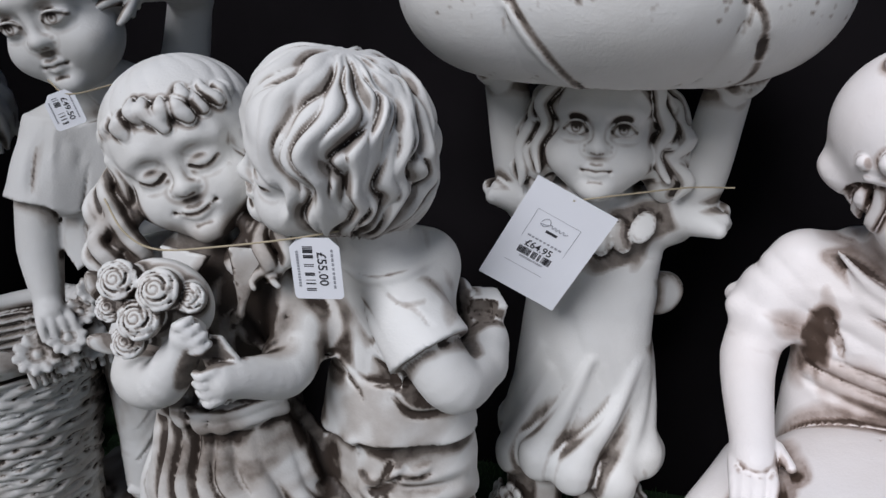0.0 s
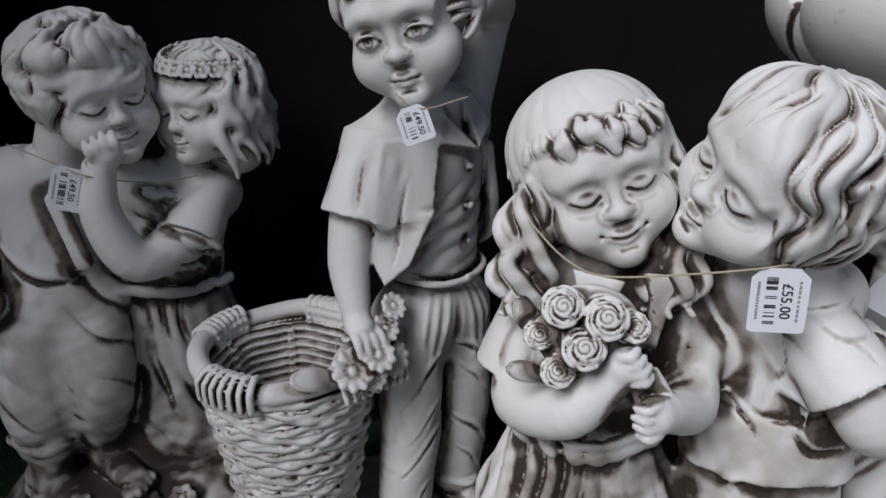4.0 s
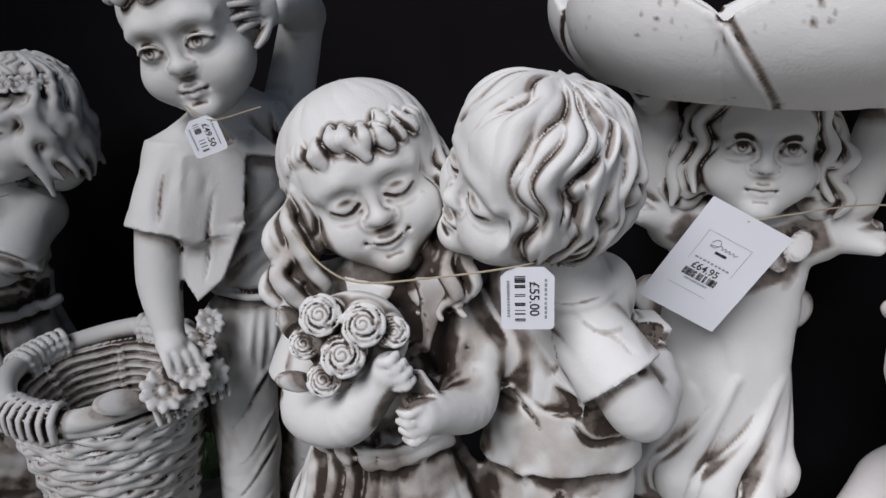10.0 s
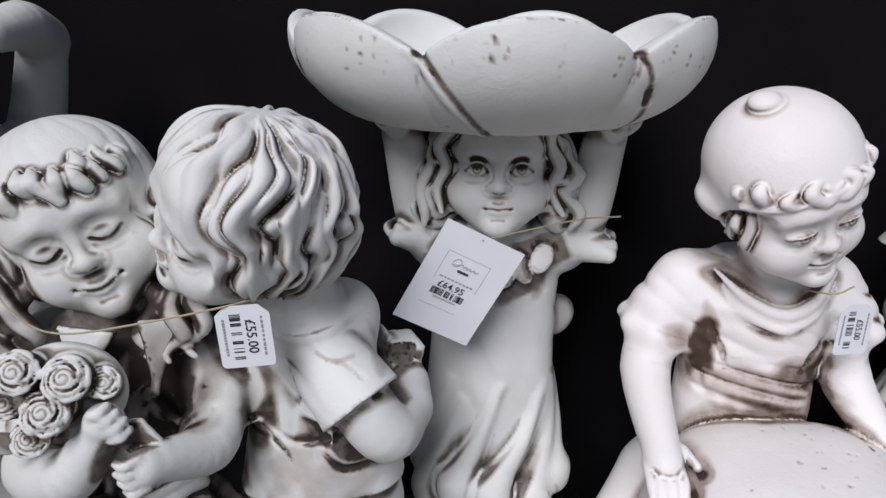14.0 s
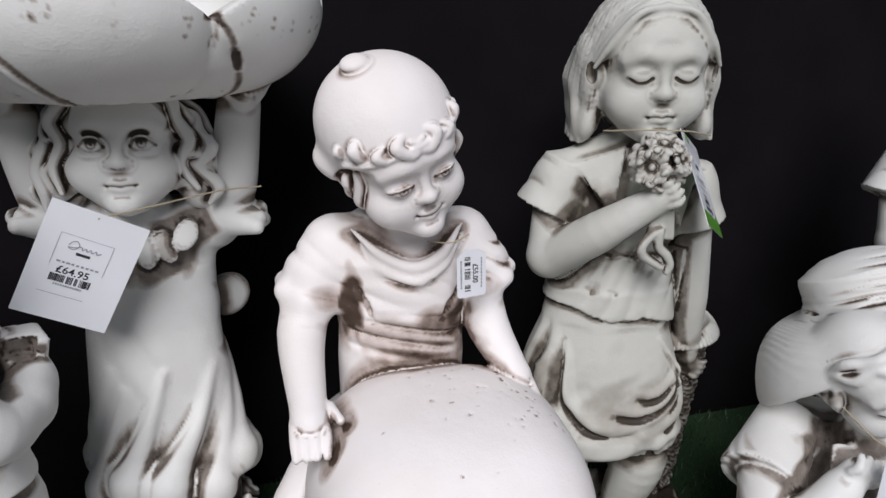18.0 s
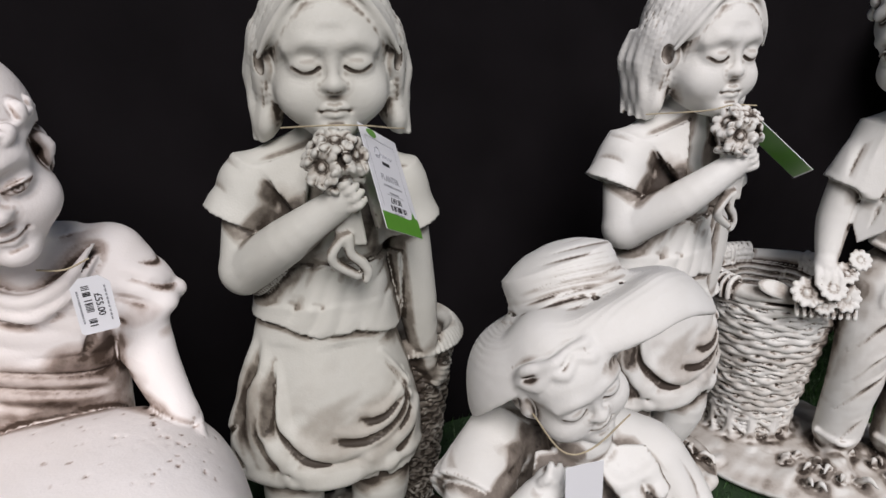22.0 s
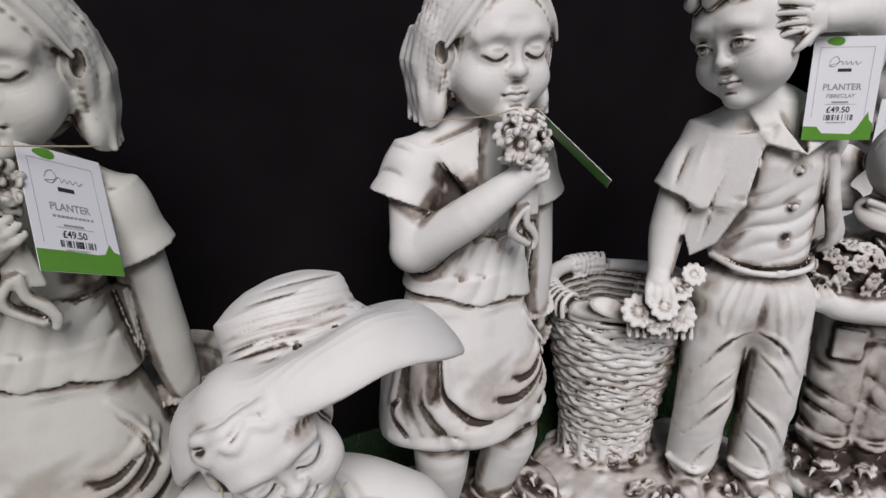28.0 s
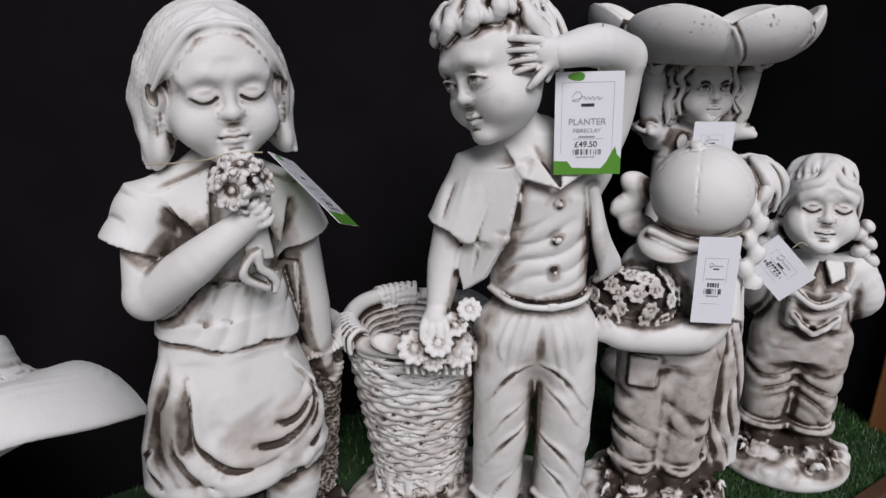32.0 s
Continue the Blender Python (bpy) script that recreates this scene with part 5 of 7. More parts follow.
        b.tube([(bx + 0.06 * ca, by + 0.06 * sa, 0.332), (bx + 0.073 * ca, by + 0.073 * sa, 0.353), (bx + 0.086 * ca, by + 0.086 * sa, 0.336)], 0.0037, 0.001, 2)
    b.ell((bx, by, 0.36), (0.055, 0.055, 0.10), 0.004, cut=True)
    b.stain_or_shade((bx, by, 0.2), (0.12, 0.12, 0.24), 0.5)
    rocky(b, 0.03, 0.02, 0.15, 0.12, 0.05, 15)
    tufts(b, 0.03, 0.0, 0.13, 0.1, 0.05, 26, 5)
    fl = Clay((-0.06, -0.17, 0.585), (0.07, -0.06, 0.71), 0.0014)
    fl.weights = (1.6, 0.9, 0.4, 0.4)
    fl.ell((0.000, -0.108, 0.638), (0.025, 0.019, 0.026), 0.004)
    for i in range(11):
        z = 1 - 2 * (i + 0.5) / 11
        a, q = 2.4 * i, math.sqrt(1 - z * z)
        d = (q * math.sin(a), -q * math.cos(a), z)
        if d[1] < 0.35:
            flower(fl, (0.024 * d[0], -0.108 + 0.019 * d[1], 0.638 + 0.025 * d[2]), 0.0225, d, 8)
    g = Clay((-0.125, -0.12, 0.61), (0.13, 0.14, 0.87), 0.0014)
    gm = pose(0.003, -0.028, 0.738, 3, -2, -1)
    g.at(gm, 0.0595)
    g.ell((0.0, 0.38, 0.42), (1.30, 1.3, 1.24), 0.08)
    for s in (-1, 1):
        g.ell((1.18 * s, 0.4, -0.35), (0.30, 0.62, 0.95), 0.3, (0, 6 * s, 0))
        g.ell((1.24 * s, 0.25, -1.15), (0.24, 0.42, 0.4), 0.2, (0, -8 * s, 0))
    g.ell((0, 0.9, -0.5), (1.0, 0.6, 1.0), 0.3)
    g.at(gm, 0.0595).crumple((0, 0.35, 0.2), (1.9, 1.6, 2.2), (0.0, 1, 0.25), 0.03, 0.3, 47, 0.0, None, None, 0.3)
    g.ell((0, -1.05, -0.42), (0.92, 0.8, 1.2), 0.06, cut=True)
    head(g, gm, 0.0595, "closed", -0.02, False, 0.02)
    g.at(gm, 0.0595)
    for s in (-1, 1):
        # parting and sweep of the fringe
        for j in range(5):
            y = -0.78 + 0.2 * j
            g.tube([(0.04 * s, y * 0.86 + 0.02 * j, 1.42 - 0.18 * (j == 0)), (0.55 * s, y + 0.02, 1.12), (1.0 * s + 0.03 * s * j, y + 0.16, 0.55), (1.25 * s, y + 0.36, 0.1)], (0.04, 0.07, 0.07, 0.04), 0.16, 4)
            g.tube([(0.1 * s, y * 0.86 + 0.1, 1.5), (0.62 * s, y + 0.12, 1.2), (1.1 * s, y + 0.26, 0.6)], (0.01, 0.022, 0.01), 0.03, 4, cut=True)
        for j in range(6):
            y = 0.28 + 0.15 * j
            w = 0.04 * (-1) ** j
            g.tube([(1.34 * s, y, 0.3), (1.45 * s + w, y + 0.03, -0.3), (1.40 * s - w, y - 0.02, -0.9), (1.42 * s + w * 1.5, y - 0.16, -1.5)], (0.06, 0.12, 0.12, 0.05), 0.14, 4)
        g.ell((1.16 * s, -0.14, -0.08), (0.15, 0.24, 0.36), 0.06, (0, 12 * s, -35 * s))
        g.ell((1.27 * s, -0.24, -0.03), (0.09, 0.13, 0.22), 0.03, (0, 12 * s, -35 * s), cut=True)
        g.ink([(1.2 * s, -0.22, 0.1), (1.24 * s, -0.16, -0.04), (1.2 * s, -0.22, -0.16)], 0.08, 0.35, 0)
    return cast("posy_girl_statue", (b, fl, g), CREAM, "cream planter statue of a girl holding a flower posy", pose(0.755, 0.65, 0, 0, 0, -26), "girls with posies")


# ---- the boy beside a tall woven basket ----
def basket_boy():
    rnd = random.Random(14)
    b = Clay((-0.24, -0.16, 0.0), (0.25, 0.22, 0.84), 0.0027)
    b.weights = (2.4, 1.2, 0.5, 0.42)
    # trousers
    for s, x, k0, k1, f in ((-1, 0.050, 0.036, 0.036, 0.038), (1, 0.128, 0.132, 0.134, 0.14)):
        b.tube([(x + 0.006 * s, 0.0, 0.37), (k0 + 0.006, -0.012, 0.22), (k1 + 0.003, -0.002, 0.085)], (0.049, 0.043, 0.039), 0.012)
        foot(b, (f, -0.005, 0.035), -12 + 22 * (s > 0), 0.095)
        b.crumple((k0 + 0.01, -0.01, 0.23), (0.075, 0.08, 0.17), (0.7 * s, 0, 0.7), 0.0035, 0.06, 50 + s, 0.5)
        b.tube([(k1 - 0.036, -0.015, 0.09), (k1, -0.044, 0.083), (k1 + 0.04, -0.01, 0.09)], 0.006, 0.005)
    b.ell((0.092, 0.0, 0.38), (0.076, 0.056, 0.075), 0.02)
    for s in (-1, 1):
        for j in range(3):
            b.fold([(0.093 + (0.014 + 0.016 * j) * s, -0.054, 0.425), (0.093 + (0.024 + 0.018 * j) * s, -0.058, 0.37), (0.093 + (0.036 + 0.01 * j) * s, -0.05, 0.31 + 0.02 * j)], 0.0036)
    b.tube([(0.093, -0.058, 0.41), (0.091, -0.052, 0.30)], (0.003, 0.007), 0.008, cut=True)
    for s, cx in ((-1, 0.042), (1, 0.134)):
        for z, w, q in ((0.325, 0.036, 0.0036), (0.27 + 0.012 * s, 0.026, 0.003), (0.205 - 0.008 * s, 0.036, 0.0036), (0.135 + 0.006 * s, 0.028, 0.0032)):
            b.drape([(cx - w * s, -0.04, z + 0.012), (cx, -0.055, z - 0.012), (cx + w * s * 0.9, -0.035, z - 0.03 - w)], q, 0.12)
    b.stain_or_shade((0.093, -0.05, 0.31), (0.03, 0.05, 0.06), 0.15).stain_or_shade((0.09, -0.03, 0.26), (0.13, 0.1, 0.22), 0.12)
    # shirt, belt, waistcoat flaps
    b.lathe([(0.070, 0.44), (0.070, 0.50), (0.077, 0.59), (0.05, 0.67)], (0.088, 0.0), 0.012, 0.015, 5, 0.5, 0.70)
    b.tube([(0.075, 0.0, 0.655), (0.004, 0.0, 0.618)], (0.034, 0.034), 0.025)
    b.tube([(0.075, 0.0, 0.655), (0.148, 0.005, 0.622)], (0.034, 0.033), 0.025)
    b.tube([(0.06, -0.01, 0.62), (0.045, -0.015, 0.69)], 0.029, 0.012)
    b.tube([(0.018, -0.015, 0.446), (0.05, -0.048, 0.437), (0.1, -0.056, 0.434), (0.148, -0.04, 0.44), (0.166, 0.0, 0.446)], 0.0048, 0.002)
    b.box((0.105, -0.058, 0.436), (0.007, 0.003, 0.006), 0.001, (0, 0, 8), 0.002)
    b.tube([(0.098, -0.06, 0.60), (0.102, -0.058, 0.45)], 0.0025, 0.004, cut=True)
    for z in (0.585, 0.535, 0.485):
        b.ell((0.106, -0.055, z), (0.0042, 0.0035, 0.0042), 0.001)
    b.crumple((0.095, -0.04, 0.50), (0.08, 0.07, 0.075), (-0.5, 0, 0.85), 0.0055, 0.026, 55, 0.7)
    b.crease([(0.098, -0.06, 0.60), (0.102, -0.058, 0.45)], 0.002)
    b.flap([(0.022, -0.028, 0.672), (0.052, -0.034, 0.668), (0.098, -0.066, 0.612), (0.058, -0.060, 0.622)], 0.0025, 0.002, 0.003)
    b.flap([(0.125, -0.028, 0.668), (0.106, -0.036, 0.660), (0.105, -0.066, 0.612), (0.140, -0.050, 0.634)], 0.0025, 0.002, 0.003)
    b.flap([(0.054, -0.050, 0.632), (0.036, -0.058, 0.535), (-0.02, -0.038, 0.53), (-0.008, -0.034, 0.62)], 0.003, 0.003, 0.008)
    b.flap([(0.036, -0.058, 0.535), (0.010, -0.050, 0.478), (-0.014, -0.036, 0.456), (-0.028, -0.026, 0.49), (-0.02, -0.038, 0.53)], 0.003, 0.003, 0.006)
    b.crease([(0.01, -0.05, 0.58), (-0.004, -0.052, 0.53), (-0.012, -0.05, 0.48)], 0.004)
    for j in range(5):
        t = j / 4
        b.tube([(0.152, -0.036, 0.60), (0.164 + 0.010 * t, -0.036 + 0.02 * t, 0.53), (0.178 + 0.024 * t, -0.02 + 0.03 * t, 0.478), (0.17 + 0.018 * t, -0.01 + 0.03 * t, 0.46)], (0.005, 0.009, 0.008, 0.005), 0.006)
    b.stain_or_shade((0.035, -0.04, 0.5), (0.02, 0.04, 0.07), 0.25).stain_or_shade((0.16, -0.03, 0.5), (0.02, 0.04, 0.06), 0.22)
    # arms
    b.cone((-0.004, 0.0, 0.628), (-0.034, -0.005, 0.536), 0.030, 0.042, 0.022)
    b.crumple((-0.02, -0.01, 0.575), (0.05, 0.06, 0.05), (0.9, 0, -0.4), 0.005, 0.026, 56, 0.9)
    b.tube([(-0.034, -0.002, 0.55), (-0.048, -0.01, 0.48), (-0.056, -0.032, 0.425)], (0.028, 0.026, 0.018), 0.003)
    b.tube([(0.148, 0.01, 0.625), (0.175, 0.015, 0.69), (0.183, -0.003, 0.765)], (0.034, 0.031, 0.027), 0.012)
    b.tube([(0.183, -0.005, 0.772), (0.14, -0.045, 0.788), (0.09, -0.078, 0.782)], (0.029, 0.027, 0.019), 0.006)
    b.ell((-0.06, -0.045, 0.412), (0.018, 0.02, 0.016), 0.006)
    for j in range(4):
        b.tube([(-0.073 + 0.009 * j, -0.05, 0.412), (-0.077 + 0.011 * j, -0.066, 0.404), (-0.078 + 0.012 * j, -0.073, 0.390)], (0.0062, 0.0058, 0.0042), 0.0015, 3)
    hd = Clay((0.0, -0.13, 0.725), (0.12, -0.03, 0.83), 0.0016)
    hd.ell((0.076, -0.086, 0.780), (0.022, 0.012, 0.020), 0.006, (0, 10, 15))
    for j in range(4):
        z = 0.795 - 0.0095 * j
        hd.tube([(0.066, -0.09, z), (0.044, -0.098 + 0.001 * j, z + 0.003 - 0.002 * j), (0.024 + 0.004 * abs(j - 1), -0.092, z + 0.002 - 0.004 * j)], (0.006, 0.0055, 0.004), 0.001, 4)
    hd.tube([(0.076, -0.09, 0.769), (0.062, -0.098, 0.752), (0.054, -0.098, 0.743)], (0.007, 0.006, 0.004), 0.003, 4)
    # basket
    bx, by = -0.094, 0.073
    pot = [(0.064, 0.035), (0.072, 0.10), (0.089, 0.2), (0.112, 0.335)]
    b.lathe(pot, (bx, by), 0.004)
    weave(b, bx, by, [(r + 0.003, z) for r, z in pot], 0.0135, 0.0066, 0.004, 7)
    b.tube([(bx + 0.113 * math.cos(a), by + 0.113 * math.sin(a), 0.348 + 0.005 * math.sin(3 * a)) for a in np.linspace(0, 6.283, 22)], 0.0135, 0.003, 2)
    for band in (0.2, 1.7, 3.3, 4.9):
        for i in range(7):
            a = band + i * 0.095
            ca, sa = math.cos(a), math.sin(a)
            b.tube([(bx + 0.099 * ca, by + 0.099 * sa, 0.335), (bx + 0.1 * ca, by + 0.1 * sa, 0.357), (bx + 0.114 * ca, by + 0.114 * sa, 0.366), (bx + 0.131 * ca, by + 0.131 * sa, 0.355), (bx + 0.130 * ca, by + 0.130 * sa, 0.332)], 0.0046, 0.0008, 2)
    def well(x, y, z):
        q, az = np.sqrt((x - bx) ** 2 + (y - by) ** 2), np.arctan2(x - bx, by - y)
        rope = 0.0035 * np.cos(z * 520 + 0.8 * np.sin(7 * az)) + 0.004 * (np.abs(np.sin(3 * az)) > 0.985)
        return np.maximum(0.9 * (q - np.interp(z, (0.2, 0.37), (0.068, 0.098)) + rope), 0.225 - z)
    b.field(well, np.array([bx - 0.1, by - 0.1, 0.225]), np.array([bx + 0.1, by + 0.1, 0.40]), 0.003, True)
    b.stain_or_shade((bx, by, 0.2), (0.14, 0.14, 0.2), 0.22)
    for i in range(8):
        c0 = -1.4 + i * 0.5
        b.tube([(bx + 0.076 * math.sin(c0 + t), by - 0.076 * math.cos(c0 + t), z) for t, z in ((-0.2, 0.10), (-0.22, 0.06), (0, 0.035), (0.22, 0.06), (0.2, 0.10))], 0.005, 0.002, 3)
    for x, y, z, r, o in ((-0.088, -0.068, 0.372, 0.027, 0.9), (-0.055, -0.075, 0.385, 0.023, 0.8), (-0.028, -0.066, 0.366, 0.024, 0.4), (-0.032, -0.057, 0.405, 0.02, 0.9), (-0.012, -0.047, 0.425, 0.019, 0.8), (-0.062, -0.078, 0.358, 0.018, 0.1)):
        flower(b, (x, y, z), r, (x * 3 + 0.15, -1, o), 10)
    b.ell((-0.05, -0.045, 0.372), (0.046, 0.028, 0.022), 0.01)
    for i in range(9):
        b.tube([(-0.10 + 0.011 * i, -0.066, 0.36), (-0.098 + 0.011 * i, -0.072, 0.335)], 0.004, 0.001)
    b.ell((-0.128, -0.045, 0.366), (0.03, 0.007, 0.015), 0.002, (-40, 15, 0))
    rocky(b, -0.0, 0.03, 0.22, 0.16, 0.05, 21, 34)
    tufts(b, 0.06, -0.06, 0.15, 0.06, 0.05, 20, 7)
    # head turned towards the basket
    g = Clay((-0.105, -0.125, 0.64), (0.13, 0.11, 0.88), 0.0014)
    gm = pose(0.014, -0.038, 0.760, 15, -14, -53)
    g.at(gm, 0.0555)
    g.ell((0, 0.42, 0.42), (1.14, 1.16, 1.1), 0.1)
    comb(g, gm, 0.0605, 13, 0.2, 2.2, 6.0, 1.1, 2.0)
    head(g, gm, 0.0605, "low", -0.01, True, 0.03, 0.22)
    for i, a in enumerate(range(-92, 96, 16)):
        x, y, z = on_skull(a, 36 + 7 * (i % 2), 1.08)
        w = 0.11 * (-1) ** i
        g.tube([(x, y + 0.1, z + 0.34), (x + w, y - 0.08, z + 0.1), (x - w, y - 0.12, z - 0.08), (x - w * 1.2, y - 0.02, z - 0.18)], (0.13, 0.19, 0.16, 0.06), 0.05, 4)
    strands(g, gm, 0.0605, [a for a in range(-180, 180, 15) if abs(a) > 80], 76, 26, 0.19, 14, 1.05, 0.06, 0.12, seed=41, lean=14)
    strands(g, gm, 0.0605, [a for a in range(-180, 180, 14) if abs(a) > 92], 46, -30, 0.17, 12, 1.08, 0.04, 0.10, seed=42, lean=-10)
    strands(g, gm, 0.0605, range(-80, 84, 20), 86, 52, 0.19, 12, 1.08, 0.06, 0.06, seed=43)
    g.weights = (2.5, 1.4, 0.4, 0.45)
    return cast("basket_boy_statue", (b, hd, g), CREAM, "cream planter statue of a barefoot boy beside a woven basket", pose(1.55, 0.33, 0, 0, 0, -47), "boys with baskets")


# ---- the straw-hat child resting on one hand ----
def hat_child():
    b = Clay((-0.18, -0.2, 0.0), (0.22, 0.18, 0.42), 0.003)
    b.ell((0.025, 0.02, 0.25), (0.10, 0.08, 0.095), 0.03)
    b.tube([(-0.05, 0.03, 0.315), (0.088, 0.005, 0.29)], (0.042, 0.042), 0.03)
    b.ell((0.03, 0.05, 0.14), (0.13, 0.10, 0.13), 0.04)
    b.tube([(0.0, -0.02, 0.32), (-0.01, -0.04, 0.36)], 0.035, 0.015)
    b.cone((-0.08, 0.02, 0.34), (-0.134, -0.05, 0.296), 0.034, 0.047, 0.014)
    b.tube([(-0.128, -0.055, 0.30), (-0.14, -0.11, 0.265), (-0.105, -0.115, 0.30), (-0.072, -0.1, 0.33)], (0.033, 0.032, 0.027, 0.02), 0.005)
    fist(b, (-0.060, -0.098, 0.346), 0.021, (0.5, 0.1, 0.8))
    b.tube([(0.10, 0.0, 0.285), (0.135, -0.04, 0.22), (0.08, -0.13, 0.20)], (0.043, 0.038, 0.028), 0.012)
    b.flap([(0.0, -0.055, 0.352), (0.055, -0.06, 0.350), (0.075, -0.085, 0.318), (0.03, -0.098, 0.300)], 0.003, 0.003, 0.004)
    b.flap([(-0.01, -0.055, 0.350), (-0.06, -0.05, 0.345), (-0.07, -0.075, 0.315), (-0.02, -0.098, 0.302)], 0.003, 0.003, 0.004)
    for x0, z0, x1, z1 in ((0.06, 0.31, 0.085, 0.25), (0.08, 0.31, 0.11, 0.265), (0.03, 0.29, 0.045, 0.24), (-0.03, 0.3, -0.04, 0.25)):
        b.drape([(x0, -0.09, z0), ((x0 + x1) / 2, -0.1, (z0 + z1) / 2), (x1, -0.09, z1)], 0.004, 0.25)
    fist(b, (0.06, -0.14, 0.20), 0.024, (-1, 0, 0))
    b.fold([(-0.03, -0.05, 0.345), (0.02, -0.085, 0.325), (0.075, -0.07, 0.34)], 0.006)
    b.drape([(0.03, -0.08, 0.33), (0.035, -0.1, 0.28), (0.03, -0.1, 0.24)], 0.004)
    b.crumple((0.1, -0.05, 0.27), (0.1, 0.1, 0.09), (0.8, 0, 0.3), 0.007, 0.03, 61, 0.9)
    b.crumple((-0.12, -0.03, 0.31), (0.06, 0.07, 0.05), (0.2, 0, 1), 0.005, 0.018, 62, 0.6)
    b.tube([(-0.02, -0.1, 0.27), (0.01, -0.115, 0.285), (0.035, -0.11, 0.265), (0.055, -0.1, 0.28)], 0.012, 0.004)
    for s in (-1, 1):
        b.tube([(0.07 * s, 0.0, 0.13), (0.12 * s, -0.1, 0.17), (0.09 * s, -0.12, 0.05)], (0.055, 0.046, 0.034), 0.012)
        foot(b, (0.09 * s, -0.1, 0.025), 6 * s, 0.1)
    rocky(b, 0.02, -0.02, 0.18, 0.15, 0.045, 25)
    g = Clay((-0.215, -0.2, 0.33), (0.2, 0.2, 0.64), 0.0017)
    gm = pose(-0.036, -0.050, 0.442, 12, -27, 14)
    head(g, gm, 0.050, "closed", 0.07, True)
    # hat: domed crown, wide drooping brim with a turned-up notch
    hm = pose(-0.002, 0.024, 0.472, -20, -21, 0)
    R, T = np.array(hm.to_3x3()), np.array(hm.translation)
    def brim(x, y, z, top=True):
        x, y, z = x - T[0], y - T[1], z - T[2]
        a, b2, c2 = (R[0, i] * x + R[1, i] * y + R[2, i] * z for i in range(3))
        q, az = np.sqrt(a * a + (b2 * 1.1) ** 2), np.arctan2(a, -b2)
        rim = 0.143 * (1 + 0.025 * np.sin(3 * az + 1.0) - 0.15 * np.exp(-((az - 0.05) / 0.9) ** 2))
        sag = -(0.006 + 0.010 * np.sin(az) ** 2) * (np.maximum(q - 0.072, 0) / 0.07) ** 2.0 - 0.025 * np.clip((q - 0.106) / 0.036, 0, 1.3) ** 2 + 0.010 * np.exp(-((az - 0.75) / 0.35) ** 2) * np.clip((q - 0.07) / 0.05, 0, 1) + 0.0005 * np.sin(q * 1100 + 5 * np.sin(3 * az) + 2 * np.sin(7 * az))
        d = np.maximum(0.7 * np.abs(c2 - sag + 0.002), 0.8 * (q - rim + 0.013))
        e = np.maximum(0.8 * (q - rim + 0.013), 0)
        return np.where(e > 0, np.sqrt(e * e + (0.7 * (c2 - sag + 0.002)) ** 2), d) - 0.0150
    g.field(brim, T - 0.2, T + np.array([0.2, 0.2, 0.16]), 0.008)
    g.at(hm)
    g.cone((0, 0.005, -0.01), (0.0, 0.007, 0.062), 0.074, 0.062, 0.016)
    g.ell((0.0, 0.007, 0.056), (0.060, 0.058, 0.028), 0.014)
    g.at(hm).crumple((0, 0, 0.03), (0.09, 0.09, 0.07), (0.15, 0.1, 1), 0.0014, 0.009, 63, 0.6)
    rnd = random.Random(9)
    for j in range(26):
        a, z = rnd.uniform(-1.9, 1.9), rnd.uniform(0.012, 0.072)
        rr = 0.074 - 0.16 * z
        g.tube([(rr * math.sin(a + t), 0.005 - rr * 0.97 * math.cos(a + t), z) for t in (-0.18, 0, 0.18)], (0.0005, 0.0014, 0.0005), 0.002, 2, cut=True)
        g.ink([(rr * math.sin(a + t), 0.005 - rr * 0.97 * math.cos(a + t), z) for t in (-0.25, 0, 0.25)], 0.0012, rnd.uniform(0.15, 0.45), 1)
    for j in range(70):
        a, rr = rnd.uniform(-2.4, 2.4), rnd.uniform(0.085, 0.140)
        g.ink([(rr * math.sin(a + t), -rr * 0.9 * math.cos(a + t), -0.01) for t in (-0.16, 0, 0.16)], 0.0014, rnd.uniform(0.15, 0.55), 2)
    for a in (0.18, 0.72):
        g.tube([(0.071 * math.sin(a), -0.069 * math.cos(a), 0.02), (0.085 * math.sin(a + 0.04), -0.083 * math.cos(a + 0.04), 0.0), (0.105 * math.sin(a), -0.1 * math.cos(a), -0.002)], (0.003, 0.007, 0.002), 0.004, cut=True)
    g.at(gm, 0.05)
    for az, el in (((-2, -20, -38, -56, -76, -96), (44, 36, 38, 24, 18, -10)), ((-6, -28, -48, -70, -90), (54, 48, 44, 36, 12)), ((4, 20, 36, 54, 72, 92), (46, 36, 38, 26, 20, -6)), ((8, 28, 48, 70, 90), (54, 48, 44, 36, 14))):
        g.tube([on_skull(a, e, 1.0 + 0.03 * (i % 2)) for i, (a, e) in enumerate(zip(az, el))], (0.08, 0.13, 0.12, 0.12, 0.06), 0.09, 4)
    for s in (-1, 1):
        for j in range(3):
            g.tube([(0.98 * s, -0.05 + 0.25 * j, 0.3), (1.08 * s, -0.1 + 0.25 * j, -0.1), (1.0 * s, -0.05 + 0.25 * j, -0.5)], (0.14, 0.15, 0.07), 0.05, 3)
    return cast("straw_hat_child_statue", (b, g), CREAM, "cream statue of a straw-hatted child resting on one hand", pose(0.9, 0.36, 0, 0, 0, -30))


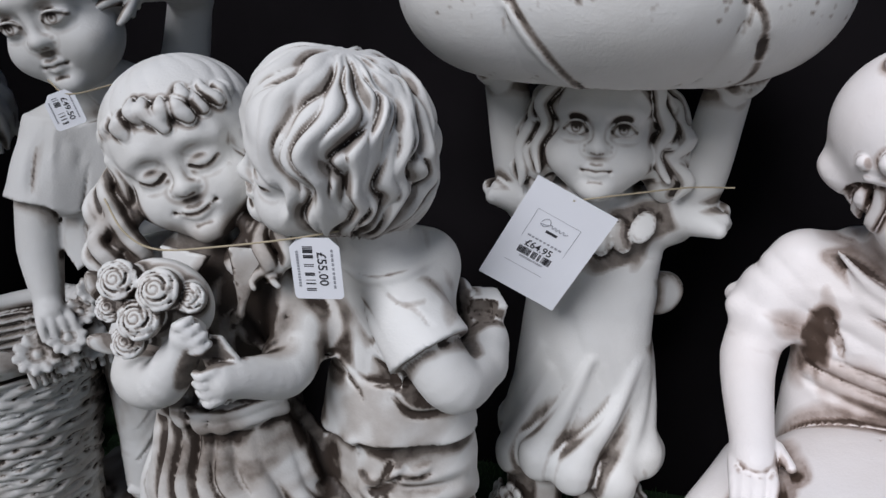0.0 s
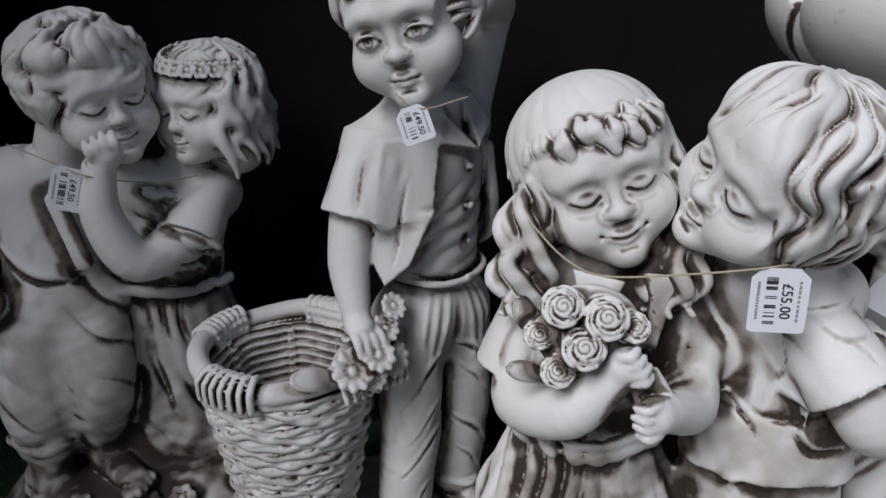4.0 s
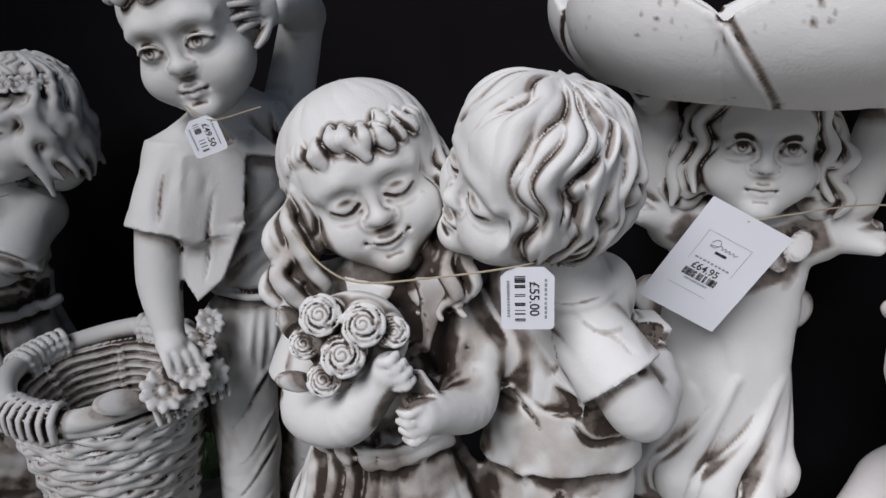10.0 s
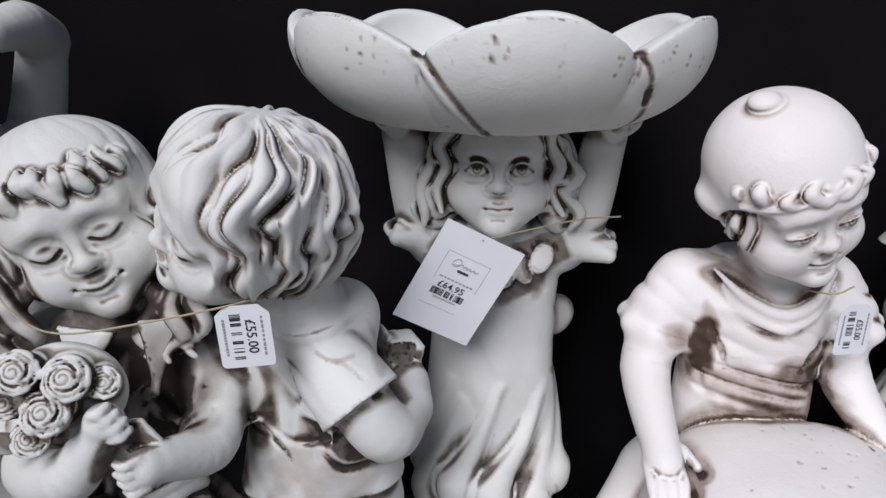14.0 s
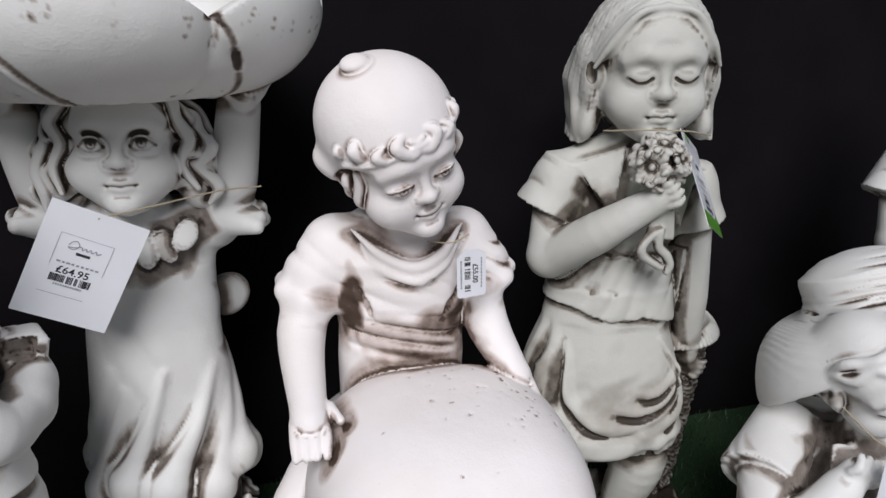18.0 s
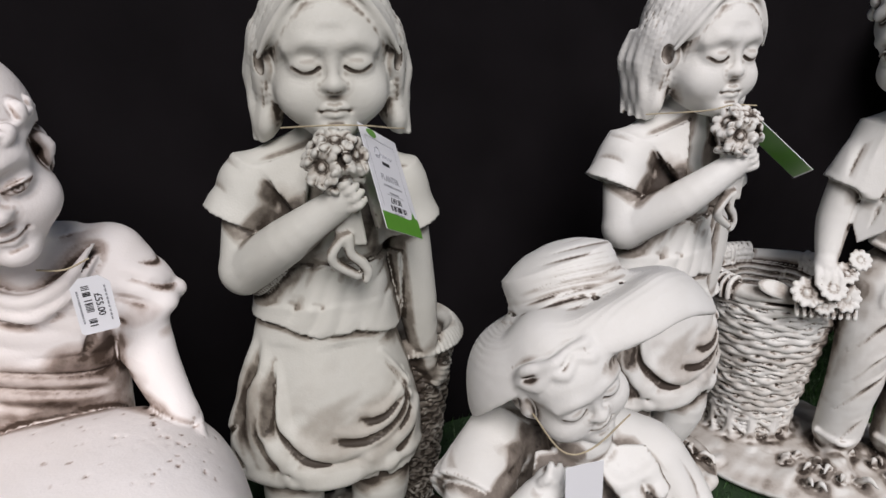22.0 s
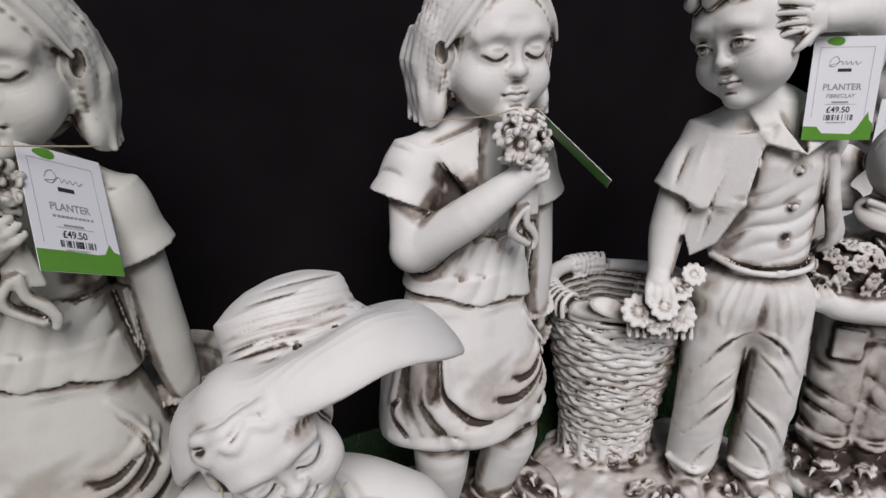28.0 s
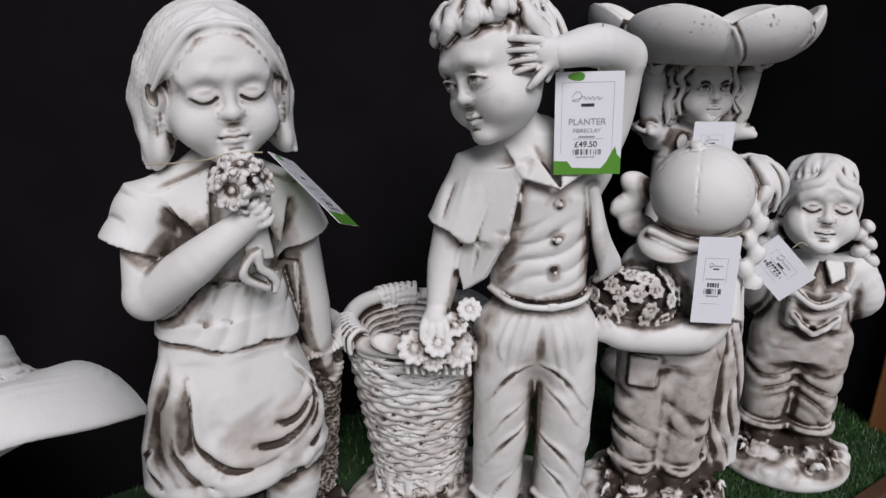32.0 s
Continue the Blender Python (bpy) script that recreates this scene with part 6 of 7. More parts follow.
# ---- the pair embracing, with a flower wreath ----
def wreath_couple():
    b = Clay((-0.36, -0.2, 0.0), (0.2, 0.18, 0.66), 0.0034)
    # girl
    b.lathe([(0.13, 0.09), (0.115, 0.2), (0.098, 0.30), (0.078, 0.375), (0.075, 0.40)], (-0.035, 0.02), 0.02, 0.03, 12, 0, 0.8)
    b.ell((-0.02, 0.01, 0.45), (0.072, 0.058, 0.10), 0.03)
    b.tube([(-0.07, 0.0, 0.53), (0.045, 0.0, 0.51)], 0.042, 0.03)
    b.tube([(0.0, 0.0, 0.53), (0.02, 0.0, 0.60)], 0.03, 0.012)
    b.cone((0.045, -0.01, 0.53), (-0.002, -0.07, 0.462), 0.034, 0.046, 0.014)
    b.tube([(0.01, -0.062, 0.47), (-0.07, -0.10, 0.452), (-0.105, -0.11, 0.52), (-0.10, -0.11, 0.585)], (0.031, 0.031, 0.026, 0.02), 0.005)
    fist(b, (-0.088, -0.115, 0.605), 0.024, (-0.3, 0, 1))
    b.tube([(-0.10, -0.045, 0.388), (-0.02, -0.058, 0.378), (0.05, -0.04, 0.385)], 0.009, 0.004)
    b.crumple((-0.03, 0.0, 0.26), (0.18, 0.16, 0.17), (0.3, 0, 1), 0.012, 0.038, 71, 0.9, None, (-0.035, 0.02, 0.1))
    b.crumple((-0.01, -0.03, 0.45), (0.1, 0.09, 0.08), (0.7, 0, 0.7), 0.006, 0.03, 72, 0.9)
    for j in range(7):
        b.ell((-0.045 + 0.015 * j, -0.05, 0.53 - 0.004 * j), (0.012, 0.008, 0.007), 0.003, (0, 20 * (-1) ** j, 0))
    # boy in dungarees
    b.tube([(-0.2, 0.0, 0.54), (-0.185, -0.01, 0.45), (-0.195, -0.02, 0.36)], (0.058, 0.062, 0.066), 0.02)
    b.tube([(-0.245, 0.0, 0.555), (-0.15, -0.01, 0.555)], 0.036, 0.025)
    b.tube([(-0.16, -0.01, 0.56), (-0.14, -0.02, 0.62)], 0.034, 0.012)
    b.tube([(-0.225, -0.03, 0.36), (-0.23, -0.05, 0.25), (-0.235, -0.03, 0.16)], (0.058, 0.052, 0.044), 0.02)
    b.tube([(-0.15, -0.02, 0.36), (-0.15, -0.06, 0.26), (-0.16, -0.02, 0.15)], (0.06, 0.052, 0.042), 0.02)
    b.tube([(-0.235, -0.03, 0.16), (-0.24, -0.03, 0.09)], (0.034, 0.03), 0.006)
    foot(b, (-0.255, -0.01, 0.06), 38, 0.13)
    foot(b, (-0.16, -0.04, 0.09), 30, 0.12)
    b.tube([(-0.28, -0.04, 0.175), (-0.235, -0.085, 0.168), (-0.18, -0.05, 0.18)], 0.008, 0.005)
    b.tube([(-0.16, -0.075, 0.54), (-0.14, -0.085, 0.46)], 0.012, 0.004)
    b.ell((-0.138, -0.09, 0.455), (0.012, 0.007, 0.012), 0.002)
    b.drape([(-0.27, -0.05, 0.47), (-0.2, -0.085, 0.43), (-0.13, -0.08, 0.42)], 0.005, 0.4)
    # brown wash on the lower bodies, with the shade they stand in painted in
    b.stain_or_shade((-0.1, 0.0, 0.25), (0.27, 0.2, 0.27), 0.26).stain_or_shade((-0.1, 0.0, 0.1), (0.3, 0.2, 0.15), 0.2)
    b.crumple((-0.2, -0.03, 0.3), (0.14, 0.13, 0.2), (0.6, 0, 0.7), 0.005, 0.045, 73, 0.6)
    b.tube([(-0.26, 0.0, 0.55), (-0.30, -0.03, 0.47), (-0.27, -0.08, 0.41)], (0.045, 0.036, 0.028), 0.014)
    # ground they kneel on
    rocky(b, -0.08, 0.0, 0.24, 0.16, 0.10, 31, 40)
    for i in range(12):
        a = i * 0.55
        flower(b, (-0.06 + 0.2 * math.sin(a), -0.02 - 0.12 * math.cos(a), 0.075), 0.022, (0.2 * math.sin(a), -0.6, 0.8), 6)
    g = Clay((-0.26, -0.15, 0.55), (0.02, 0.13, 0.82), 0.0017)
    gm = pose(-0.092, -0.042, 0.668, 4, -10, 22)
    g.at(gm, 0.060)
    g.ell((-0.08, 0.42, 0.5), (1.42, 1.32, 1.3), 0.06)
    g.ell((-0.2, -0.4, 1.1), (1.05, 0.6, 0.5), 0.15)
    comb(g, gm, 0.060, 10, 0.27, 2.2, 6.0, 0.5, 2.0)
    comb(g, gm, 0.060, 30, 0.06, 3.0, 5.0, 0.5, 5.0)
    g.ell((0.1, -1.0, -0.6), (0.95, 0.85, 1.1), 0.08, cut=True)
    head(g, gm, 0.060, "closed", 0.04, False)
    strands(g, gm, 0.060, list(range(-170, -60, 20)) + list(range(75, 180, 20)), 30, -35, 0.2, 12, 1.1, 0.09, 0.08, seed=52)
    h = Clay((-0.055, -0.14, 0.46), (0.185, 0.13, 0.78), 0.0017)
    hm = pose(0.04, -0.03, 0.648, 6, 0, -52)
    h.at(hm, 0.054)
    h.ell((0, 0.42, 0.38), (1.28, 1.28, 1.22), 0.1)
    h.ell((0, 0.75, -0.6), (1.36, 0.85, 1.55), 0.2)
    comb(h, hm, 0.054, 20, 0.12, 2.6, 6.0, 0.3)
    h.at(hm, 0.054)
    h.ell((0.0, -0.98, -0.5), (0.95, 0.75, 1.1), 0.08, cut=True)
    head(h, hm, 0.054, "closed", 0.03, False, 0.03)
    locks(h, hm, 0.054, [a for a in range(-175, 180, 15) if abs(a) > 62], 60, -50, 0.13, 10, 0, 53, 1.25)
    rw = random.Random(54)
    for a in [a for a in range(60, 300, 13)]:
        x, y, z = (0.054 * q for q in on_skull(a, 5, 1.14))
        p = [hm @ Vector((x * k, y * k, z - d)) for k, d in ((1.0, 0.0), (1.1, 0.03), (1.08, 0.06), (1.12, 0.085 + rw.uniform(0, 0.03)))]
        wavy(h, [tuple(v) for v in p], 0.0095, 1, 0.0, 0.007, rw.uniform(1.2, 1.9), rw.randint(1, 99), 0.011)
    for i in range(13):
        a = -96 + 16 * i
        p = hm @ Vector([0.054 * q for q in on_skull(a, 38 - 0.10 * a, 1.22)])
        o = hm.to_3x3() @ Vector((math.sin(radians(a)), -math.cos(radians(a)), 0.6))
        flower(h, tuple(p), 0.013, tuple(o), 6)
    return cast("wreath_couple_statue", (b, g, h), CREAM, "cream statue of two embracing children, one wearing a flower wreath, browned lower down for shade", pose(-0.80, 1.0, 0, 0, 0, 29))


# ---- the small pair: a child in a cap with a flower basket ----
def flower_basket_pair():
    b = Clay((-0.2, -0.17, 0.0), (0.16, 0.15, 0.52), 0.0032)
    for x in (-0.05, 0.015):
        b.tube([(x, 0.0, 0.32), (x, -0.005, 0.18), (x - 0.002, 0.0, 0.09)], (0.052, 0.045, 0.042), 0.014)
        b.tube([(x - 0.044, -0.01, 0.10), (x, -0.047, 0.092), (x + 0.043, -0.01, 0.10)], 0.008, 0.005)
        b.crumple((x, 0, 0.19), (0.07, 0.07, 0.13), (0.3, 0, 1), 0.008, 0.04, 80 + int(x * 100), 1.0)
        foot(b, (x, 0.0, 0.055), -10, 0.08)
    b.box((-0.065, -0.052, 0.285), (0.022, 0.006, 0.026), 0.003, (0, 0, -8), 0.004)
    b.lathe([(0.07, 0.30), (0.072, 0.36), (0.076, 0.43), (0.05, 0.48)], (-0.015, 0.0), 0.015, 0.02, 5, 0, 0.75)
    b.tube([(-0.07, 0.0, 0.445), (0.04, 0.0, 0.445)], 0.038, 0.03)
    b.cone((0.034, -0.012, 0.46), (0.026, -0.052, 0.384), 0.034, 0.046, 0.014)
    b.tube([(0.028, -0.05, 0.39), (0.0, -0.07, 0.365), (-0.10, -0.10, 0.372), (-0.13, -0.1, 0.378)], (0.032, 0.03, 0.025, 0.02), 0.005)
    fist(b, (-0.14, -0.1, 0.378), 0.022, (-0.5, 0, 1))
    b.ell((-0.095, -0.055, 0.415), (0.058, 0.045, 0.042), 0.008)
    rnd = random.Random(5)
    for i in range(24):
        a, e = -1.5 + 0.55 * (i % 6) + rnd.uniform(-0.2, 0.2), -0.3 + 0.42 * (i // 6) + rnd.uniform(-0.12, 0.12)
        o = (math.sin(a) * math.cos(e), -math.cos(a) * math.cos(e), math.sin(e))
        flower(b, (-0.095 + 0.066 * o[0], -0.055 + 0.054 * o[1], 0.415 + 0.051 * o[2]), rnd.uniform(0.013, 0.018), o, 6)
    b.stain_or_shade((-0.095, -0.06, 0.42), (0.085, 0.075, 0.07), 0.26)
    b.stain_or_shade((0.0, 0.0, 0.19), (0.18, 0.14, 0.21), 0.34)
    rocky(b, -0.015, 0.0, 0.125, 0.115, 0.06, 35)
    tufts(b, -0.015, -0.01, 0.11, 0.10, 0.06, 40, 11)
    # companion behind
    b.lathe([(0.085, 0.06), (0.07, 0.25), (0.055, 0.36), (0.05, 0.42), (0.035, 0.46)], (0.05, 0.06), 0.015, 0.04, 9, 0, 0.7)
    b.crumple((0.05, 0.05, 0.22), (0.12, 0.12, 0.2), (0.3, 0, 1), 0.010, 0.034, 85, 0.7, None, (0.05, 0.06, 0.08))
    g = Clay((-0.13, -0.12, 0.44), (0.16, 0.15, 0.67), 0.0024)
    hm = pose(0.065, 0.045, 0.545, 0, 0, -70)
    head(g, hm, 0.046, "closed", 0.0, True)
    strands(g, hm, 0.046, [a for a in range(-175, 180, 24) if abs(a) > 70], 80, -10, 0.2, 6, 1.08, 0.06, 0.0, seed=61)
    g.at(Matrix.Identity(4))
    for j in range(7):
        z = 0.575 - 0.022 * j
        g.ell((0.072 + 0.006 * (-1) ** j, -0.03 - 0.004 * j, z), (0.0115, 0.011, 0.018), 0.007, (0, 35 * (-1) ** j, 0))
    cm = pose(-0.008, -0.0, 0.555, 0, 14, -125)
    head(g, cm, 0.047, "closed", 0.0, False)
    g.at(cm, 0.047)
    g.ell((0, 0.2, 0.4), (1.55, 1.6, 1.5), 0.05)
    g.ell((0, 0, 1.95), (0.22, 0.22, 0.12), 0.05)
    g.at(Matrix.Identity(4))
    g.ell((-0.045, -0.035, 0.50), (0.048, 0.05, 0.014), 0.006, (18, -8, 0))
    g.tube([(-0.075, -0.035, 0.515), (-0.02, -0.075, 0.505), (0.045, -0.055, 0.515)], 0.006, 0.004)
    for a in range(5):
        pts = [tuple(cm @ Vector((0.047 * (1.52 * math.sin(1.26 * a) * math.cos(e)), 0.047 * (0.2 + 1.57 * math.cos(1.26 * a) * math.cos(e)), 0.047 * (0.4 + 1.47 * math.sin(e))))) for e in (1.5, 1.0, 0.5, 0.0)]
        g.tube(pts, 0.0008, 0.002, 3, cut=True)
    g.tube([(0.02, -0.066, 0.60), (0.045, -0.058, 0.578)], (0.002, 0.004), 0.002, cut=True)
    for j, (x, z, a) in enumerate(((-0.1, 0.565, 30), (-0.112, 0.535, -20), (-0.095, 0.50, 15))):
        g.ell((x + 0.012, 0.04, z), (0.034, 0.016, 0.020), 0.012, (0, a, 20))
    return cast("flower_basket_pair_statue", (b, g), CREAM, "small cream statue of a capped child hugging a flower basket", pose(1.84, 0.14, 0, 0, 0, -52))


# ---- the small girl in dungarees with plaits ----
def plait_girl():
    b = Clay((-0.17, -0.15, 0.0), (0.16, 0.13, 0.46), 0.003)
    for s, x in ((-1, -0.052), (1, 0.025)):
        b.tube([(x, 0.0, 0.26), (x - 0.002, -0.005, 0.15), (x, 0.0, 0.085)], (0.048, 0.043, 0.038), 0.012)
        b.tube([(x + 0.042 * math.cos(a), 0.04 * math.sin(a) - 0.002, 0.088) for a in np.linspace(0, 6.283, 10)], 0.009, 0.004, 2)
        b.crumple((x, 0, 0.17), (0.065, 0.07, 0.11), (0.3 * s, 0, 1), 0.007, 0.036, 90 + s, 1.0)
        foot(b, (x, -0.005, 0.045), 8 * s, 0.085)
        b.tube([(x * 1.3 - 0.006, -0.04, 0.385), (x * 1.5, -0.028, 0.41)], 0.010, 0.003)
        b.ell((x * 1.1 - 0.004, -0.062, 0.372), (0.009, 0.006, 0.009), 0.002)
    b.lathe([(0.072, 0.235), (0.076, 0.28), (0.068, 0.34), (0.07, 0.38), (0.045, 0.42)], (-0.015, 0.0), 0.015, 0.0, 0, 0, 0.8)
    b.box((-0.015, -0.052, 0.345), (0.046, 0.012, 0.04), 0.008, (-4, 0, 0), 0.012)
    b.tube([(-0.05, -0.066, 0.33), (-0.015, -0.072, 0.30), (0.022, -0.066, 0.33)], 0.005, 0.004)
    b.tube([(-0.055, -0.062, 0.372), (-0.015, -0.07, 0.350), (0.03, -0.062, 0.372)], 0.006, 0.004)
    b.crumple((-0.015, -0.03, 0.285), (0.09, 0.08, 0.045), (0, 0, 1), 0.006, 0.02, 93, 0.6)
    for s in (-1, 1):
        b.flap([(-0.015 + 0.006 * s, -0.042, 0.425), (-0.015 + 0.034 * s, -0.036, 0.422), (-0.015 + 0.036 * s, -0.05, 0.402), (-0.015 + 0.016 * s, -0.058, 0.392)], 0.0022, 0.002, 0.004)
        b.tube([(-0.015 + 0.065 * s, 0.0, 0.40), (-0.015 + 0.09 * s, 0.0, 0.35), (-0.015 + 0.07 * s, 0.045, 0.30)], (0.034, 0.03, 0.022), 0.012)
    b.stain_or_shade((-0.015, 0.0, 0.19), (0.16, 0.14, 0.22), 0.34)
    rocky(b, -0.015, -0.01, 0.125, 0.115, 0.055, 45)
    tufts(b, -0.015, -0.02, 0.115, 0.10, 0.055, 46, 13)
    g = Clay((-0.13, -0.1, 0.35), (0.12, 0.1, 0.62), 0.0018)
    gm = pose(-0.03, -0.016, 0.515, -10, 0, 2)
    head(g, gm, 0.053, "closed", 0.0, True, 0.05)
    g.at(gm, 0.053)
    g.ell((0, 0.3, 0.38), (1.12, 1.15, 1.12), 0.06)
    g.ell((0, -1.05, -0.3), (0.78, 0.66, 0.98), 0.06, cut=True)
    head(g, gm, 0.053, "closed", 0.0, True, 0.05)
    strands(g, gm, 0.053, range(-84, 90, 14), 84, 32, 0.16, 2, 1.1, 0.09, 0.0, seed=71)
    g.at(gm, 0.053)
    for s in (-1, 1):
        g.tube([(0.02 * s, -0.62, 1.28), (0.32 * s, -0.92, 0.82), (0.7 * s, -0.78, 0.62), (1.02 * s, -0.3, 0.2), (1.12 * s, -0.05, -0.3)], (0.12, 0.17, 0.18, 0.14, 0.1), 0.06)
    g.at(Matrix.Identity(4))
    for s in (-1, 1):
        for j in range(7):
            z = 0.478 - 0.015 * j
            for q in (-1, 1):
                g.ell((-0.022 + s * (0.066 + 0.0045 * j) + 0.007 * q, -0.012, z + 0.006 * q * (-1) ** j), (0.0135, 0.013, 0.0105), 0.0035, (0, 40 * q, 0))
    return cast("plait_girl_statue", (b, g), CREAM, "small cream statue of a barefoot girl with plaits and dungarees", pose(2.13, 0.03, 0, 0, 0, -60))


rose_couple()
d_girl = bowl_girl()
cap_child()
p_girl = posy_girl()
boy = basket_boy()
hat_child()
wreath_couple()
flower_basket_pair()
plait_girl()
copy_thing(d_girl, pose(2.22, 0.36, 0.012, 0, 0, -31))
copy_thing(p_girl, pose(1.245, 0.495, 0.006, 0, 0, -15))
# first posy girl gets the darkened coat in place of dimmer light
p_girl.material_slots[0].link = "OBJECT"
p_girl.material_slots[0].material = DIMMED_CREAM
tagged(p_girl, "cream planter statue of a girl holding a flower posy, its coat darkened for dim light", "statue", "girls with posies")
copy_thing(boy, pose(-0.473, 0.844, 0.015, 0, 0, 47))


# ---- the small painted ornament at the end of the row ----
def ornament():
    c = Clay((-0.07, -0.06, 0.0), (0.07, 0.06, 0.13), 0.0018).at(Matrix.Identity(4), 0.6)
    c.ell((0, 0, 0.05), (0.075, 0.055, 0.055), 0.01)
    c.ell((0.0, -0.005, 0.11), (0.055, 0.045, 0.055), 0.015)
    for i in range(9):
        a = -2.2 + 0.55 * i
        c.ell((0.055 * math.sin(a), -0.045 * math.cos(a), 0.075 + 0.02 * (i % 2)), (0.024, 0.014, 0.03), 0.003, (0, 12 * (i % 3 - 1), math.degrees(a)))
    c.ell((0, 0, 0.165), (0.03, 0.026, 0.02), 0.01)
    return cast("leaf_ornament", (c,), TERRACOTTA, "small orange-brown leafy ornament with pale outlines", pose(-1.08, 0.80, -0.004, 0, 0, 30), "", "ornament")


ornament()


# ---- swing tags ----
def part(name, bm, mat, parent, label=""):
    me = bpy.data.meshes.new(name)
    bm.to_mesh(me)
    bm.free()
    me.materials.append(mat)
    ob = new(name, me)
    ob.parent = parent
    if label:
        ob["label"] = label
    return ob


def add_bar(bm, x, y, w, h, z):
    q = [bm.verts.new((x + a * w / 2, y + b * h / 2, z + c)) for c in (0.0, 0.00012) for a, b in ((-1, -1), (1, -1), (1, 1), (-1, 1))]
    for f in ((0, 3, 2, 1), (4, 5, 6, 7), (0, 1, 5, 4), (1, 2, 6, 5), (2, 3, 7, 6), (3, 0, 4, 7)):
        bm.faces.new([q[i] for i in f])


def lettering(name, text, size, x, y, z, mat, parent):
    cu = bpy.data.curves.new(name, "FONT")
    cu.body, cu.size, cu.align_x, cu.align_y, cu.extrude, cu.resolution_u = text, size, "CENTER", "CENTER", 0.00008, 3
    cu.offset = size * 0.012
    tmp = bpy.data.objects.new(name, cu)
    scene.collection.objects.link(tmp)
    bpy.context.view_layer.update()
    me = bpy.data.meshes.new_from_object(tmp.evaluated_get(bpy.context.evaluated_depsgraph_get()))
    bpy.data.objects.remove(tmp)
    me.materials.clear()
    me.materials.append(mat)
    ob = new(name, me)
    ob.parent = parent
    ob.location = (x, y, z + 0.0001)
    return ob


def card_mesh(w, h, r, th, clip=0.0):
    """A thin card with rounded (or, by clip, snipped) upper corners."""
    bm = bmesh.new()
    pts = []
    for cx, cy, a0 in ((1, 1, 0), (-1, 1, 90), (-1, -1, 180), (1, -1, 270)):
        rr = max(r, clip if cx < 0 else r)
        n = 1 if clip and cx < 0 else 4
        for i in range(n + 1):
            a = radians(a0 + 90 * i / n)
            pts.append((cx * (w / 2 - rr) + rr * math.cos(a), cy * (h / 2 - rr) + rr * math.sin(a)))
    top = bm.faces.new([bm.verts.new((x, y, 0)) for x, y in pts])
    ext = bmesh.ops.extrude_face_region(bm, geom=[top])
    bmesh.ops.translate(bm, vec=(0, 0, -th), verts=[v for v in ext["geom"] if isinstance(v, bmesh.types.BMVert)])
    bmesh.ops.recalc_face_normals(bm, faces=bm.faces)
    return bm


def cord_mesh(pts, r=0.0009):
    P, _ = catmull(pts, (1, 1), 6)
    bm = bmesh.new()
    rings = []
    for i, p in enumerate(P):
        d = P[min(i + 1, len(P) - 1)] - P[max(i - 1, 0)]
        d = Vector(d).normalized()
        a = d.orthogonal().normalized()
        b = d.cross(a)
        rings.append([bm.verts.new(Vector(p) + r * (a * math.cos(t) + b * math.sin(t))) for t in np.linspace(0, 6.283, 7)[:-1]])
    for q, s in zip(rings, rings[1:]):
        for i in range(6):
            bm.faces.new((q[i], q[(i + 1) % 6], s[(i + 1) % 6], s[i]))
    return bm


def tag_frame(host, tl, tr, bl):
    """World pose, width and height of a card from three corners given in the statue's frame, as one reads it."""
    tl, tr, bl = (host @ Vector(p) for p in (tl, tr, bl))
    ex, up = tr - tl, tl - bl
    n = ex.cross(up).normalized()
    x = ex.normalized()
    y = n.cross(x)
    m = Matrix((x, y, n)).transposed().to_4x4()
    m.translation = tl + ex / 2 - up / 2
    return m, ex.length, up.length


